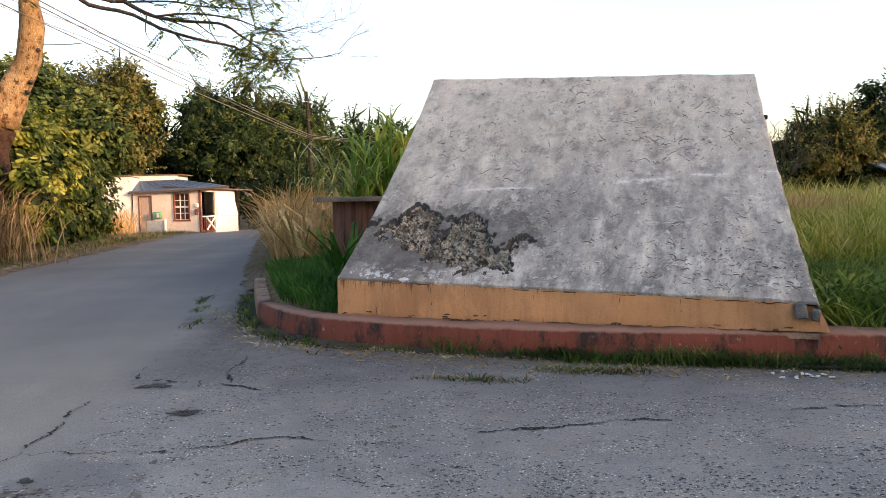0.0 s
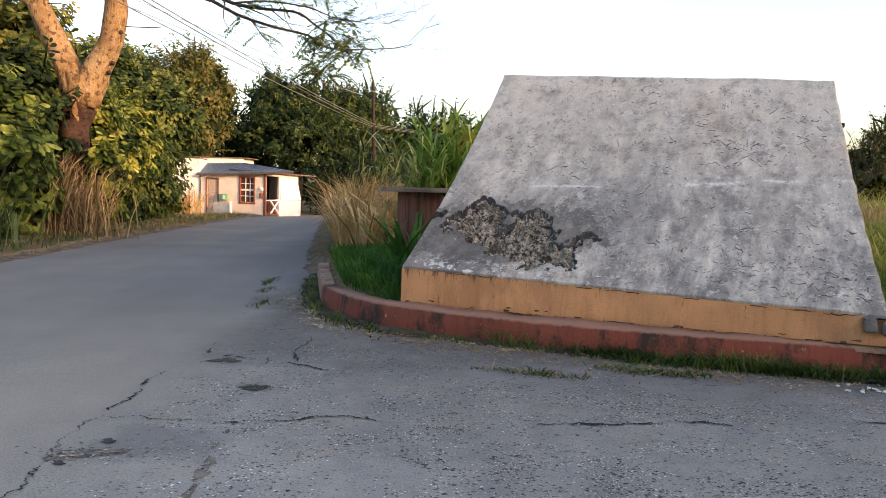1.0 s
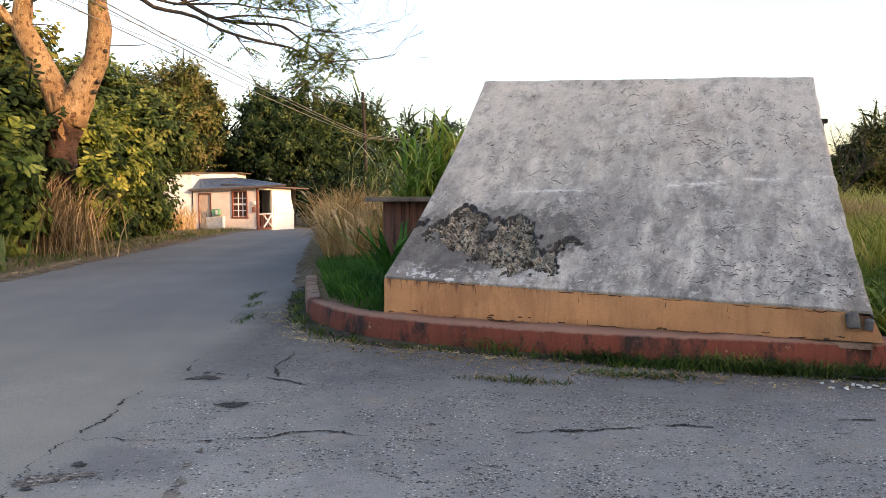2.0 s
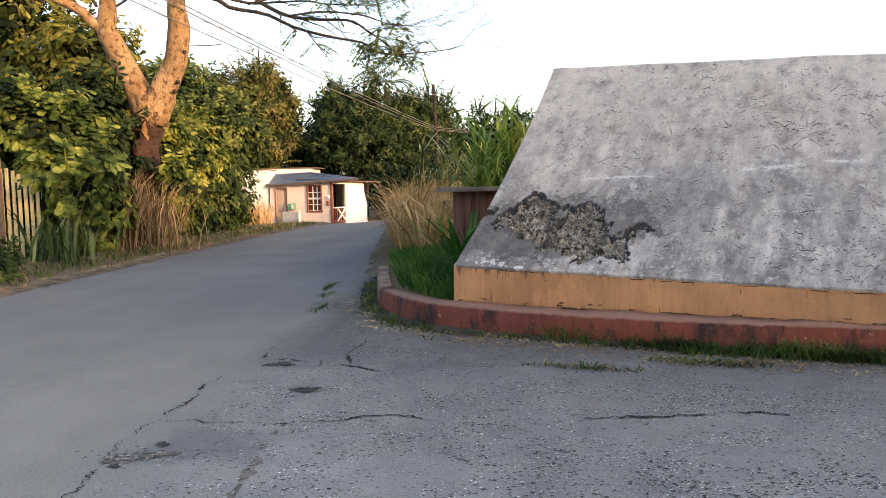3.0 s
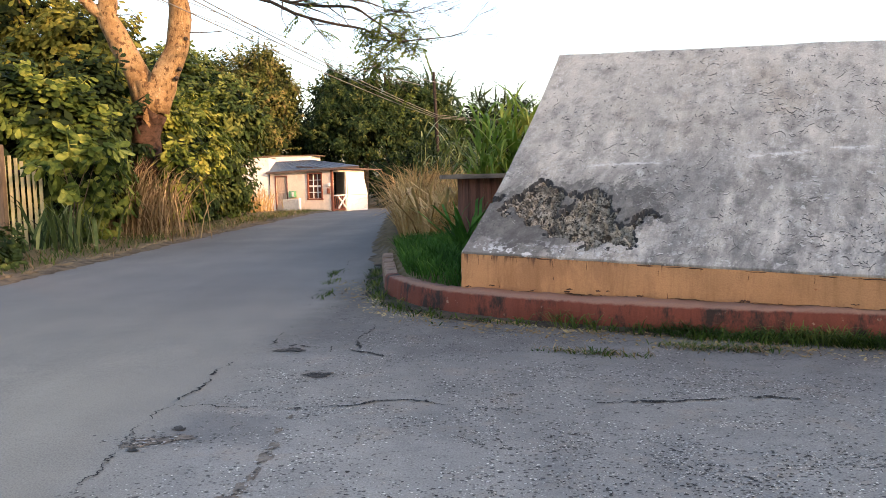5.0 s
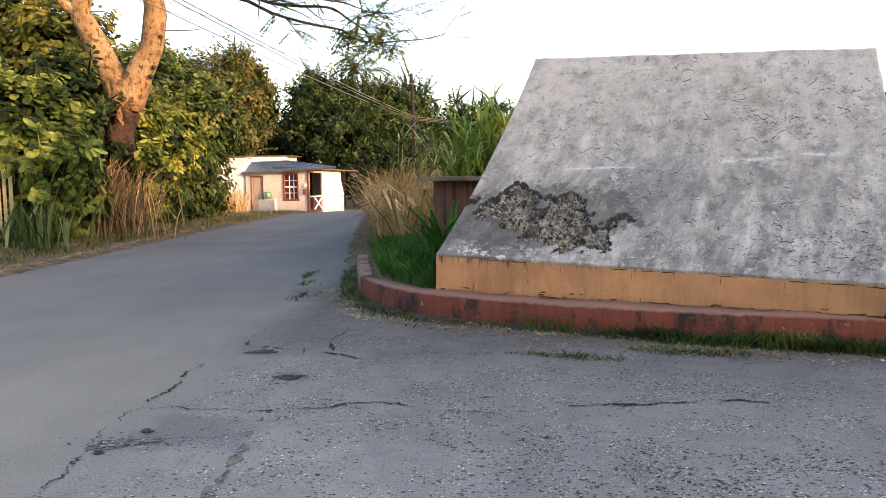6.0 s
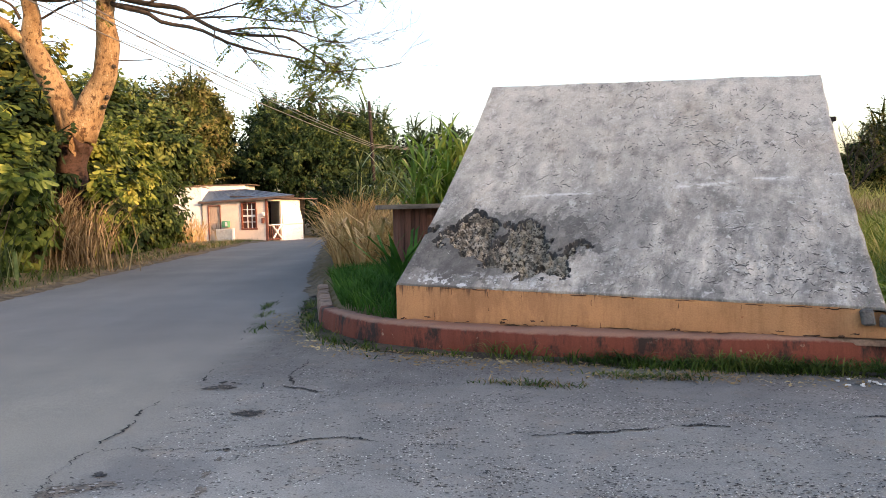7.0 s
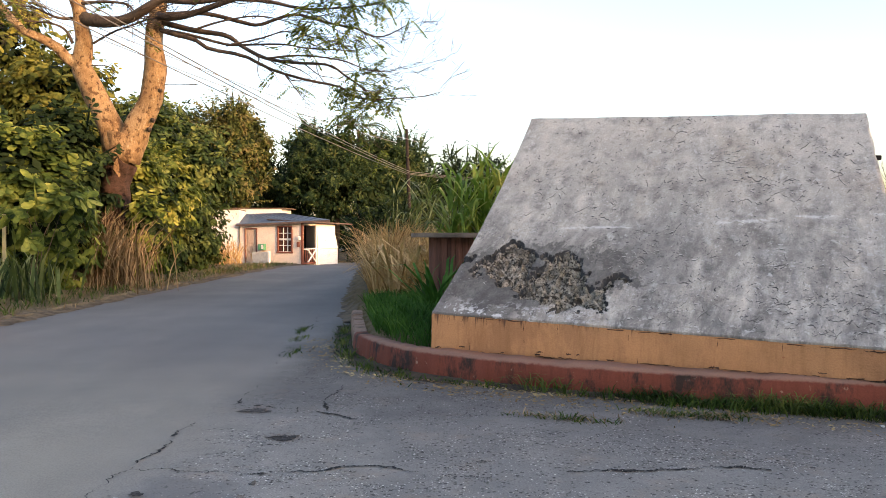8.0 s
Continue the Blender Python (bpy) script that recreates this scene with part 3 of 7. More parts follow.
def crown(name, blobs, leaf, material, parent=None, label="", seed=1, aspect=0.5, per=42, clump=0.45, droop=0.3, hollow=0.55, broad=False, shoots=0.0):
    """A crown of many leaf clumps and of leafy shoots that break its outline. blobs: centre, radii, number of clumps."""
    rng = np.random.default_rng(seed)
    shape = broad_verts if broad else leaf_verts
    out = []

    def add_leaves(pos, ax, nrm, size):
        ax = unit(ax - nrm * (ax * nrm).sum(1, keepdims=True))
        ln = size * (0.6 + 0.8 * rng.random(len(pos)))
        out.append(shape(pos, ax, nrm, ln, ln * aspect * (0.8 + 0.4 * rng.random(len(pos)))))

    for (cx, cy, cz, rx, ry, rz, n) in blobs:
        d = unit(rng.normal(size=(n, 3)))
        rad = hollow + (1 - hollow) * rng.random((n, 1)) ** 0.6
        rad = np.where(rng.random((n, 1)) < 0.16, rad * rng.uniform(1.0, 1.28, (n, 1)), rad)
        rad *= 1 + 0.22 * np.sin(d[:, :1] * 5 + seed) * np.cos(d[:, 2:] * 6 + d[:, 1:2] * 4)
        centre, radii = np.array([cx, cy, cz]), np.array([rx, ry, rz])
        cc = centre + d * rad * radii
        k = np.maximum(4, (per * rng.lognormal(-0.25, 0.65, n)).astype(int))
        idx = np.repeat(np.arange(n), k)
        tot = len(idx)
        cl = clump * (0.5 + 0.9 * rng.random(n))[idx][:, None]
        off = unit(rng.normal(size=(tot, 3))) * rng.random((tot, 1)) ** 0.5 * cl
        pos = cc[idx] + off * np.array([1, 1, 0.75])
        outw = unit(d[idx] * 0.7 + off / np.maximum(cl, 1e-6) * 0.7)
        nrm = unit(outw * 0.95 + np.array([0, 0, 0.55]) + rng.normal(size=(tot, 3)) * 0.28)
        add_leaves(pos, unit(outw + rng.normal(size=(tot, 3)) * 0.6 - np.array([0, 0, droop])), nrm, leaf)
        if shoots:
            m = max(3, int(n * shoots))
            d = unit(rng.normal(size=(m, 3)) + np.array([0, -0.2, 0.45]))
            o = centre + d * radii * rng.uniform(0.8, 1.02, (m, 1))
            grow = unit(d * 0.6 + np.array([0, 0, 0.55]) + rng.normal(size=(m, 3)) * 0.3)
            ln = (clump * (0.5 + 2.0 * rng.random(m) ** 1.8))[:, None]
            flat = unit(np.cross(grow, rng.normal(size=grow.shape)))
            out.append(shape(o - grow * ln * 0.2, grow, flat, ln[:, 0] * 1.15, np.full(m, 0.025)))
            steps = 20
            f = np.tile(np.linspace(0.0, 1, steps), m)[:, None]
            g, o2, l2 = np.repeat(grow, steps, 0), np.repeat(o, steps, 0), np.repeat(ln, steps, 0)
            fl = np.repeat(flat, steps, 0)
            pos = o2 + g * l2 * f * 0.95 - fl * l2 * 0.18 * f * f
            sd = unit(np.cross(g, np.array([0, 0, 1.0])) + rng.normal(size=g.shape) * 0.4) * np.where(np.arange(len(g)) % 2, 1, -1)[:, None]
            nrm = unit(np.array([0.4, -0.5, 0.8]) + rng.normal(size=g.shape) * 0.35)
            add_leaves(pos, unit(sd + g * 0.7 - np.array([0, 0, droop * 0.5])), nrm, leaf * 0.95)
    return fast_mesh(name, np.concatenate(out), 8 if broad else 4, BROAD_FACES if broad else LEAF_FACES, material, parent, label)


def blades(name, roots, height, width, lean, material, parent=None, label="", seed=1, curl=0.5, spread=1.0):
    """Grass-like blades: curved, tapering, each of three segments."""
    rng = np.random.default_rng(seed)
    n = len(roots)
    roots = np.asarray(roots, float)
    height = np.broadcast_to(height, (n,)) * (0.55 + 0.75 * rng.random(n))
    a = rng.random(n) * 2 * np.pi
    out = np.stack([np.cos(a), np.sin(a), np.zeros(n)], 1)
    b = a + np.pi / 2 + rng.normal(size=n) * 0.6
    side = np.stack([np.cos(b), np.sin(b), np.zeros(n)], 1)
    le = (lean * (0.3 + rng.random(n) * 1.2))[:, None]
    h = height[:, None]
    w = (np.broadcast_to(width, (n,)) * (0.7 + 0.6 * rng.random(n)))[:, None]
    up = np.array([0, 0, 1.0])
    p0 = roots
    p1 = roots + up * h * 0.42 + out * h * le * 0.25
    p2 = roots + up * h * (0.80 - 0.1 * curl) + out * h * le * 0.62
    p3 = roots + up * h * (1.0 - 0.45 * curl * le) + out * h * le * 1.15
    v = np.stack([p0 - side * w * 0.4, p0 + side * w * 0.4, p1 - side * w * 0.5, p1 + side * w * 0.5,
                  p2 - side * w * 0.36, p2 + side * w * 0.36, p3], 1).reshape(-1, 3)
    return fast_mesh(name, v, 7, [(0, 1, 3, 2), (2, 3, 5, 4), (4, 5, 6)], material, parent, label)


# ---- the lie of the land ----
def fall(y):
    return -0.0115 * (np.clip(y, 9, 60) - 9) - 0.0115 * np.clip(np.asarray(y) - 30, 0, 20)


KERB = [(-1.47, 12.9), (-1.17, 10.7), (-0.95, 9.5), (-0.50, 8.62), (0.0, 8.14), (0.65, 7.74), (1.5, 7.34), (2.4, 7.04), (3.4, 6.75),
        (4.4, 6.5), (6.5, 5.95), (10.0, 5.0), (16.0, 3.4)]
RIGHT_EDGE = [(14, 53), (2, 49.6), (-3.0, 46.4), (-4.3, 42), (-4.1, 38), (-3.66, 32.8), (-2.83, 24.6), (-1.95, 16.4)]
LEFT_EDGE = [(-6.2, -40), (-6.4, 0), (-6.7, 10.5), (-6.8, 12.8), (-6.95, 14.8), (-7.2, 18.2), (-7.43, 21.75), (-7.48, 23.91), (-7.53, 26.54), (-7.7, 30.42), (-8.05, 34.89), (-8.42, 38.68), (-8.1, 43.49), (-7.28, 48.03), (-5.59, 52.3), (1.0, 56.8), (10, 60.3), (30, 66.3)]
kerb_line = smooth_line(KERB, 120)
right_line = np.vstack([smooth_line(RIGHT_EDGE, 40), kerb_line])
kt = np.gradient(kerb_line, axis=0)
kerb_mid = kerb_line + 0.12 * np.stack([-kt[:, 1], kt[:, 0]], 1) / np.linalg.norm(kt, axis=1, keepdims=True)
ISLAND = np.vstack([smooth_line(RIGHT_EDGE, 40), kerb_mid, [[80, -14], [400, -14], [400, 300], [-4.2, 300]]])


def inside(px, py, poly):
    c = np.zeros(px.shape, bool)
    j = len(poly) - 1
    for i in range(len(poly)):
        xi, yi, xj, yj = *poly[i], *poly[j]
        if yi != yj:
            c ^= ((yi > py) != (yj > py)) & (px < (xj - xi) * (py - yi) / (yj - yi) + xi)
        j = i
    return c


def left_x(y):
    l = np.array(LEFT_EDGE)
    return np.interp(y, l[:, 1], l[:, 0])


def right_x(y):
    r = right_line[::-1]
    return np.interp(y, np.r_[-14, r[:, 1]], np.r_[80, r[:, 0]])


def land(x, y):
    """Height of the ground."""
    x, y = np.asarray(x, float), np.asarray(y, float)
    z = fall(y) - 0.03
    isl = inside(x, y, ISLAND)
    mound = 0.20 * np.exp(-((x - 0.2) / 1.3) ** 2 - ((y - 12.3) / 2.0) ** 2) + 0.13 * np.exp(-((x + 0.35) / 0.5) ** 2 - ((y - 9.9) / 1.1) ** 2)
    z = np.where(isl, fall(y) + 0.15 * np.clip((70 - y) / 50, 0.1, 1) + mound, z)
    d = left_x(y) - x
    z = np.where(d > 0, fall(y) + np.clip(d, 0, 0.25) * 0.35 + np.clip(d - 0.6, 0, 3) * 0.12 * np.clip((42 - y) / 5, 0, 1), z)
    return z


def ground_sheet():
    xs = np.r_[-900, -500, -300, -200, -120, -80, -60, np.arange(-45, -10, 2.0), np.arange(-10, -2, 0.2), np.arange(-2, 6, 0.08), np.arange(6, 17, 0.5),
               np.arange(17, 60, 3.0), 80, 120, 200, 300, 500, 900]
    ys = np.r_[-900, -500, -300, -150, -80, -50, np.arange(-40, 3, 2.5), np.arange(3, 14, 0.08), np.arange(14, 62, 0.8), 70, 80, 100, 140, 200, 300, 500, 900]
    X, Y = np.meshgrid(xs, ys)
    Z = land(X, Y)
    nx, ny = len(xs), len(ys)
    verts = np.stack([X, Y, Z], -1).reshape(-1, 3)
    faces = [(j * nx + i, j * nx + i + 1, (j + 1) * nx + i + 1, (j + 1) * nx + i) for j in range(ny - 1) for i in range(nx - 1)]
    m, ns, ls, b = mat("earth", 0.95, 0, 0.2)
    co = coords(ns)
    n1 = noise_tex(ns, ls, co, 0.5, 6, 0.65)
    n2 = noise_tex(ns, ls, co, 14, 5, 0.7)
    c = ramp(ns, ls, n1, [(0.3, (0.075, 0.075, 0.03)), (0.5, (0.14, 0.105, 0.055)), (0.7, (0.21, 0.155, 0.085))])
    c = mixc(ns, ls, 0.8, c, ramp(ns, ls, n2, [(0.3, (0.5,) * 3), (0.65, (1.1,) * 3)]), "MULTIPLY")
    ls.new(c, b.inputs["Base Color"])
    bump(ns, ls, b, n2, 0.8, 0.04)
    ob = raw("ground", verts, faces, m, None, "", True)
    return tagged(ob, "earth and grass ground beside and beyond the road", "ground", kind="structure")


ground_sheet()


def road_sheet():
    ys = np.r_[np.arange(-40, 0, 2.0), np.arange(0, 16, 0.25), np.arange(16, 62, 1.0)]
    ss = np.linspace(0, 1, 41)
    verts = []
    for y in ys:
        a, b = float(left_x(y)), float(right_x(y))
        for s in ss:
            x = a + (b - a) * s
            verts.append((x, y, float(fall(y)) + 0.012 * noise.noise(Vector((x * 0.5, y * 0.5, 0)))))
    n = len(ss)
    faces = [(j * n + i, j * n + i + 1, (j + 1) * n + i + 1, (j + 1) * n + i) for j in range(len(ys) - 1) for i in range(n - 1)]
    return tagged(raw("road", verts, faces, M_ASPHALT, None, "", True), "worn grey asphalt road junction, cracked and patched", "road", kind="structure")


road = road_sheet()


def road_z(x, y):
    return float(fall(y)) + 0.012 * noise.noise(Vector((x * 0.5, y * 0.5, 0)))


def crack(pts, width, seed, breaks=-0.42):
    """A jagged crack: short straight runs with sudden turns, its width coming and going."""
    rng = random.Random(seed)
    line = [Vector(p) for p in pts]
    while max((b - a).length for a, b in zip(line, line[1:])) > 0.022:
        out = [line[0]]
        for a, b in zip(line, line[1:]):
            d = b - a
            out += [a.lerp(b, rng.uniform(0.4, 0.6)) + Vector((-d.y, d.x)) * rng.gauss(0, 0.05 if d.length > 0.09 else 0.22), b]
        line = out
    verts, faces = [], []
    for i, c in enumerate(line):
        d = (line[min(i + 1, len(line) - 1)] - line[max(i - 1, 0)]).normalized()
        s = Vector((-d.y, d.x))
        w = 1.5 * width * max(0.12, 0.55 + 1.2 * noise.noise(Vector((c.x * 4, c.y * 4, seed + 9)))) * rng.uniform(0.25, 1.3) * (0.35 + 0.65 * math.sin(math.pi * (i + 0.5) / len(line)))
        for k in (-1, 1):
            q = c + s * w * k * 0.5
            verts.append((q.x, q.y, road_z(q.x, q.y) + 0.006))
    for i in range(len(line) - 1):
        if noise.noise(Vector((line[i].x * 5, line[i].y * 5, seed + 4))) > breaks:
            faces.append((2 * i, 2 * i + 1, 2 * i + 3, 2 * i + 2))
    return raw("crack", verts, faces, M_CRACK, road)


def pothole(x, y, rx, ry, material, name, seed, lift=0.005):
    rng = random.Random(seed)
    ph = [rng.uniform(0, 6.28) for _ in range(4)]
    verts, faces = [(x, y, road_z(x, y) + lift)], []
    n = 40
    for i in range(n):
        a = 2 * math.pi * i / n
        r = 1 + 0.22 * math.sin(2 * a + ph[0]) + 0.2 * math.sin(3 * a + ph[1]) + 0.14 * math.sin(7 * a + ph[2]) + rng.uniform(-0.14, 0.14)
        px, py = x + rx * r * math.cos(a), y + ry * r * math.sin(a)
        verts.append((px, py, road_z(px, py) + lift))
    for i in range(n):
        faces.append((0, 1 + i, 1 + (i + 1) % n))
    return raw(name, verts, faces, material, road)


# joint between the main road and the side road, and the cracks across it
crack([(-1.71, 3.61), (-1.73, 3.78), (-1.75, 3.94), (-1.79, 4.29), (-1.78, 4.37)], 0.012, 1, -0.5)
crack([(-1.78, 4.37), (-1.83, 4.64), (-1.86, 4.83), (-1.85, 5.12), (-1.81, 5.23)], 0.01, 2, -0.1)
crack([(-1.81, 5.23), (-1.84, 5.4), (-1.78, 5.59), (-1.78, 5.81), (-1.83, 6.07), (-1.8, 6.26), (-1.73, 6.37)], 0.020, 3, -0.3)
crack([(-1.62, 6.79), (-1.64, 7.02), (-1.69, 7.43), (-1.75, 7.97)], 0.014, 4, -0.05)
crack([(-1.78, 5.21), (-1.61, 5.23), (-1.41, 5.17), (-1.24, 5.16)], 0.01, 21, -0.3)
crack([(-1.22, 5.16), (-1.09, 5.14), (-0.99, 5.14)], 0.022, 22, -0.5)
crack([(-0.94, 5.17), (-0.77, 5.18), (-0.66, 5.21), (-0.53, 5.29), (-0.37, 5.31), (-0.24, 5.25), (-0.1, 5.19)], 0.030, 5, -0.6)
crack([(-0.14, 5.2), (0.03, 5.1), (0.2, 5.1), (0.33, 5.08)], 0.020, 23, -0.15)
crack([(-1.5, 6.88), (-1.42, 6.92), (-1.3, 6.82)], 0.036, 24, -0.6)
crack([(-1.25, 7.01), (-1.15, 6.85), (-1.08, 6.58), (-1.11, 6.47)], 0.014, 25, -0.2)
crack([(-0.9, 7.79), (-0.9, 7.47), (-0.97, 7.17), (-0.94, 6.9), (-0.9, 6.77)], 0.017, 8, -0.35)
crack([(-0.97, 6.71), (-0.84, 6.64), (-0.69, 6.53), (-0.62, 6.49)], 0.024, 9, -0.35)
crack([(0.77, 5.2), (0.8, 5.22), (1.06, 5.24), (1.31, 5.24), (1.58, 5.31), (1.85, 5.32), (1.91, 5.29)], 0.028, 6, -0.6)
crack([(1.89, 5.29), (2.01, 5.25), (2.29, 5.31), (2.39, 5.27)], 0.020, 7, -0.2)
crack([(2.53, 5.34), (2.66, 5.37), (3.01, 5.38), (3.46, 5.39), (3.82, 5.41)], 0.016, 26, -0.2)
crack([(0.47, 4.67), (0.6, 4.64), (0.7, 4.64)], 0.020, 12, -0.3)
crack([(1.19, 5.4), (1.27, 5.43), (1.32, 5.37)], 0.012, 27, -0.2)
crack([(-1.76, 8.9), (-1.9, 10.6), (-2.06, 11.7), (-2.24, 14.2)], 0.02, 28, -0.05)
def rubble(x, y, rx, ry, n, seed, material=M_POT, lift=0.007):
    """Loose dark chips and pits round a broken spot."""
    rng = np.random.default_rng(seed)
    p = rng.normal(size=(n, 2)) * np.array([rx, ry]) * 0.75 + np.array([x, y])
    z = np.array([road_z(a, b) for a, b in p]) + lift
    V = []
    for (a, b), c in zip(p, z):
        r = rng.uniform(0.003, 0.010)
        an = np.sort(rng.random(5) * 2 * np.pi)
        V.append(np.column_stack([a + r * 1.5 * np.cos(an), b + r * np.sin(an), np.full(5, c)]))
    ob = fast_mesh("rubble", np.concatenate(V), 5, [(0, 1, 2, 3, 4)], material, road)
    tagged(ob, "dark crumbled asphalt", kind="stuff")


pothole(-1.45, 6.73, 0.10, 0.075, M_POT, "pothole", 3)
rubble(-1.37, 6.76, 0.20, 0.12, 70, 1)
rubble(-1.47, 6.70, 0.12, 0.06, 50, 12, M_DIRT, 0.0085)
pothole(-1.08, 5.94, 0.085, 0.055, M_POT, "pothole", 5)
pothole(-1.01, 5.97, 0.05, 0.03, M_POT, "pothole", 6, 0.0055)
rubble(-1.08, 5.94, 0.13, 0.09, 90, 2)
rubble(-1.10, 6.00, 0.10, 0.04, 50, 13, M_DIRT, 0.0085)
for hx, hy, hr, sd in ((-1.66, 4.57, 0.10, 8), (-1.76, 4.50, 0.06, 81), (-1.54, 4.62, 0.07, 82)):
    pothole(hx, hy, hr, hr * 0.7, M_DIRT, "worn_hollow", sd, 0.004)
pothole(-1.6, 4.77, 0.035, 0.04, M_POT, "pothole", 9, 0.006)
pothole(-1.71, 4.42, 0.035, 0.022, M_POT, "pothole", 10, 0.006)
rubble(-1.66, 4.57, 0.17, 0.10, 120, 3)
rubble(-1.66, 4.57, 0.16, 0.10, 40, 31, M_GRIT, 0.0085)
# worn brown line down the side of the repair
for wx, wy, wr in ((-1.02, 4.98, 0.014), (-1.03, 4.73, 0.018), (-0.99, 4.48, 0.022), (-0.99, 4.31, 0.03), (-0.98, 4.09, 0.024), (-0.99, 3.9, 0.03), (-1.03, 3.77, 0.034)):
    pothole(wx, wy, wr, wr * 3.0, M_DIRT, "worn_hollow", int(wy * 100), 0.004)
    rubble(wx, wy, wr * 1.1, wr * 3.2, 5, int(wy * 77))
    rubble(wx, wy, wr * 1.3, wr * 3.2, 7, int(wy * 55), M_GRIT, 0.0085)



def aggregate():
    """Bare stones standing proud of the worn side road, and dark spots for the shaded pits where others have come out.
    """
    rng = np.random.default_rng(91)
    n = 120000
    p = np.stack([rng.uniform(-1.5, 5.2, n), 2.6 + 4.2 * rng.random(n) ** 1.15], 1)
    den = np.array([noise.noise(Vector((a * 0.9, b * 1.1, 3.0))) + 0.7 * noise.noise(Vector((a * 3.1, b * 3.4, 8.0))) for a, b in p])
    edge = np.clip((p[:, 0] + 1.0 + 0.35 * (p[:, 1] - 4)) / 1.2, 0, 1) * np.clip((6.2 - p[:, 1]) / 1.2, 0, 1)
    keep = rng.random(n) < np.clip(0.16 + 0.85 * den, 0.015, 0.9) * edge
    p = p[keep]
    z = np.array([road_z(a, b) for a, b in p])
    n = len(p)
    for name, pick, tall, material, label in (("pit", np.arange(n) % 2 == 0, 0.003, M_POT, "dark spots painted as shaded pits in the worn asphalt"), ("stone_chip", np.arange(n) % 2 == 1, 0.006, M_GRIT, "pale bare stones in the worn asphalt")):
        q, zz = p[pick], z[pick]
        m = len(q)
        r = (0.0035 + 0.0075 * rng.random(m) ** 2)[:, None] * (0.95 if name == "pit" else 0.62)
        a = np.sort(rng.random((m, 6)), 1) * 2 * np.pi
        ring = np.stack([q[:, :1] + r * 1.35 * np.cos(a), q[:, 1:] + r * np.sin(a), np.repeat(zz[:, None] + 0.004, 6, 1)], 2)
        top = ring * 0.7 + 0.3 * np.stack([q[:, 0], q[:, 1], zz], 1)[:, None]
        top[:, :, 2] = zz[:, None] + tall + 0.001
        ob = fast_mesh(name, np.concatenate([ring, top], 1).reshape(-1, 3), 12, [(6, 7, 8, 9, 10, 11)] + [(k, (k + 1) % 6, 6 + (k + 1) % 6, 6 + k) for k in range(6)], material, road)
        tagged(ob, label, kind="stuff")


aggregate()


# ---- kerb ----
def kerb():
    run = smooth_line(KERB, 480)
    n = len(run)
    sec = []
    for i, p in enumerate(run):
        d = Vector(run[min(i + 1, n - 1)] - run[max(i - 1, 0)]).normalized()
        s = Vector((-d.y, d.x))
        w = 0.006 * noise.noise(Vector((p[0] * 11, p[1] * 11, 3))) + 0.012 * noise.noise(Vector((p[0] * 2.2, p[1] * 2.2, 3)))
        h = 0.252 - 0.05 * min(1.0, max(0.0, (p[1] - 8.8) / 1.6)) + 0.020 * noise.noise(Vector((p[0] * 1.9, p[1] * 1.9, 7))) + 0.010 * noise.noise(Vector((p[0] * 9, p[1] * 9, 7)))
        z = float(fall(p[1]))
        nar = 0.62 + 0.38 * min(1.0, max(0.0, (p[0] + 0.5) / 0.6))
        row = [(-0.05, -0.1), (-0.035, 0.06), (-0.02, h - 0.03), (0.0, h - 0.004), (0.03, h), (0.21 * nar, h + 0.004), (0.23 * nar, h - 0.02), (0.24 * nar, -0.05)]
        sec.append([(p[0] + s.x * (o + w), p[1] + s.y * (o + w), z + zz + 0.006 * noise.noise(Vector((p[0] * 6, p[1] * 6, zz * 9)))) for o, zz in row])
    k = len(sec[0])
    thing = empty("kerb", (0, 8.1, 0), "chipped red-painted concrete kerb curving round the corner", "kerb", kind="structure")
    # the far end is bare stone in single blocks; the rest one painted run
    cut = 60
    verts = [v for r in sec[cut:] for v in r]
    faces = [(i * k + j, i * k + j + 1, (i + 1) * k + j + 1, (i + 1) * k + j) for i in range(n - cut - 1) for j in range(k - 1)]
    faces.append(tuple(range(k - 1, -1, -1)))
    raw("painted_run", verts, faces, M_RED, thing, "brick-red painted concrete", True)
    for a in range(0, cut, 12):
        b = a + 11
        rows = sec[a:b + 1]
        verts = [(v[0], v[1], v[2] + 0.01 * math.sin(a)) for r in rows for v in r]
        faces = [(i * k + j, i * k + j + 1, (i + 1) * k + j + 1, (i + 1) * k + j) for i in range(len(rows) - 1) for j in range(k - 1)]
        faces += [tuple(range(k - 1, -1, -1)), tuple((len(rows) - 1) * k + j for j in range(k))]
        raw("kerbstone", verts, faces, M_LEDGE, thing, "bare brownish kerbstone")


kerb()


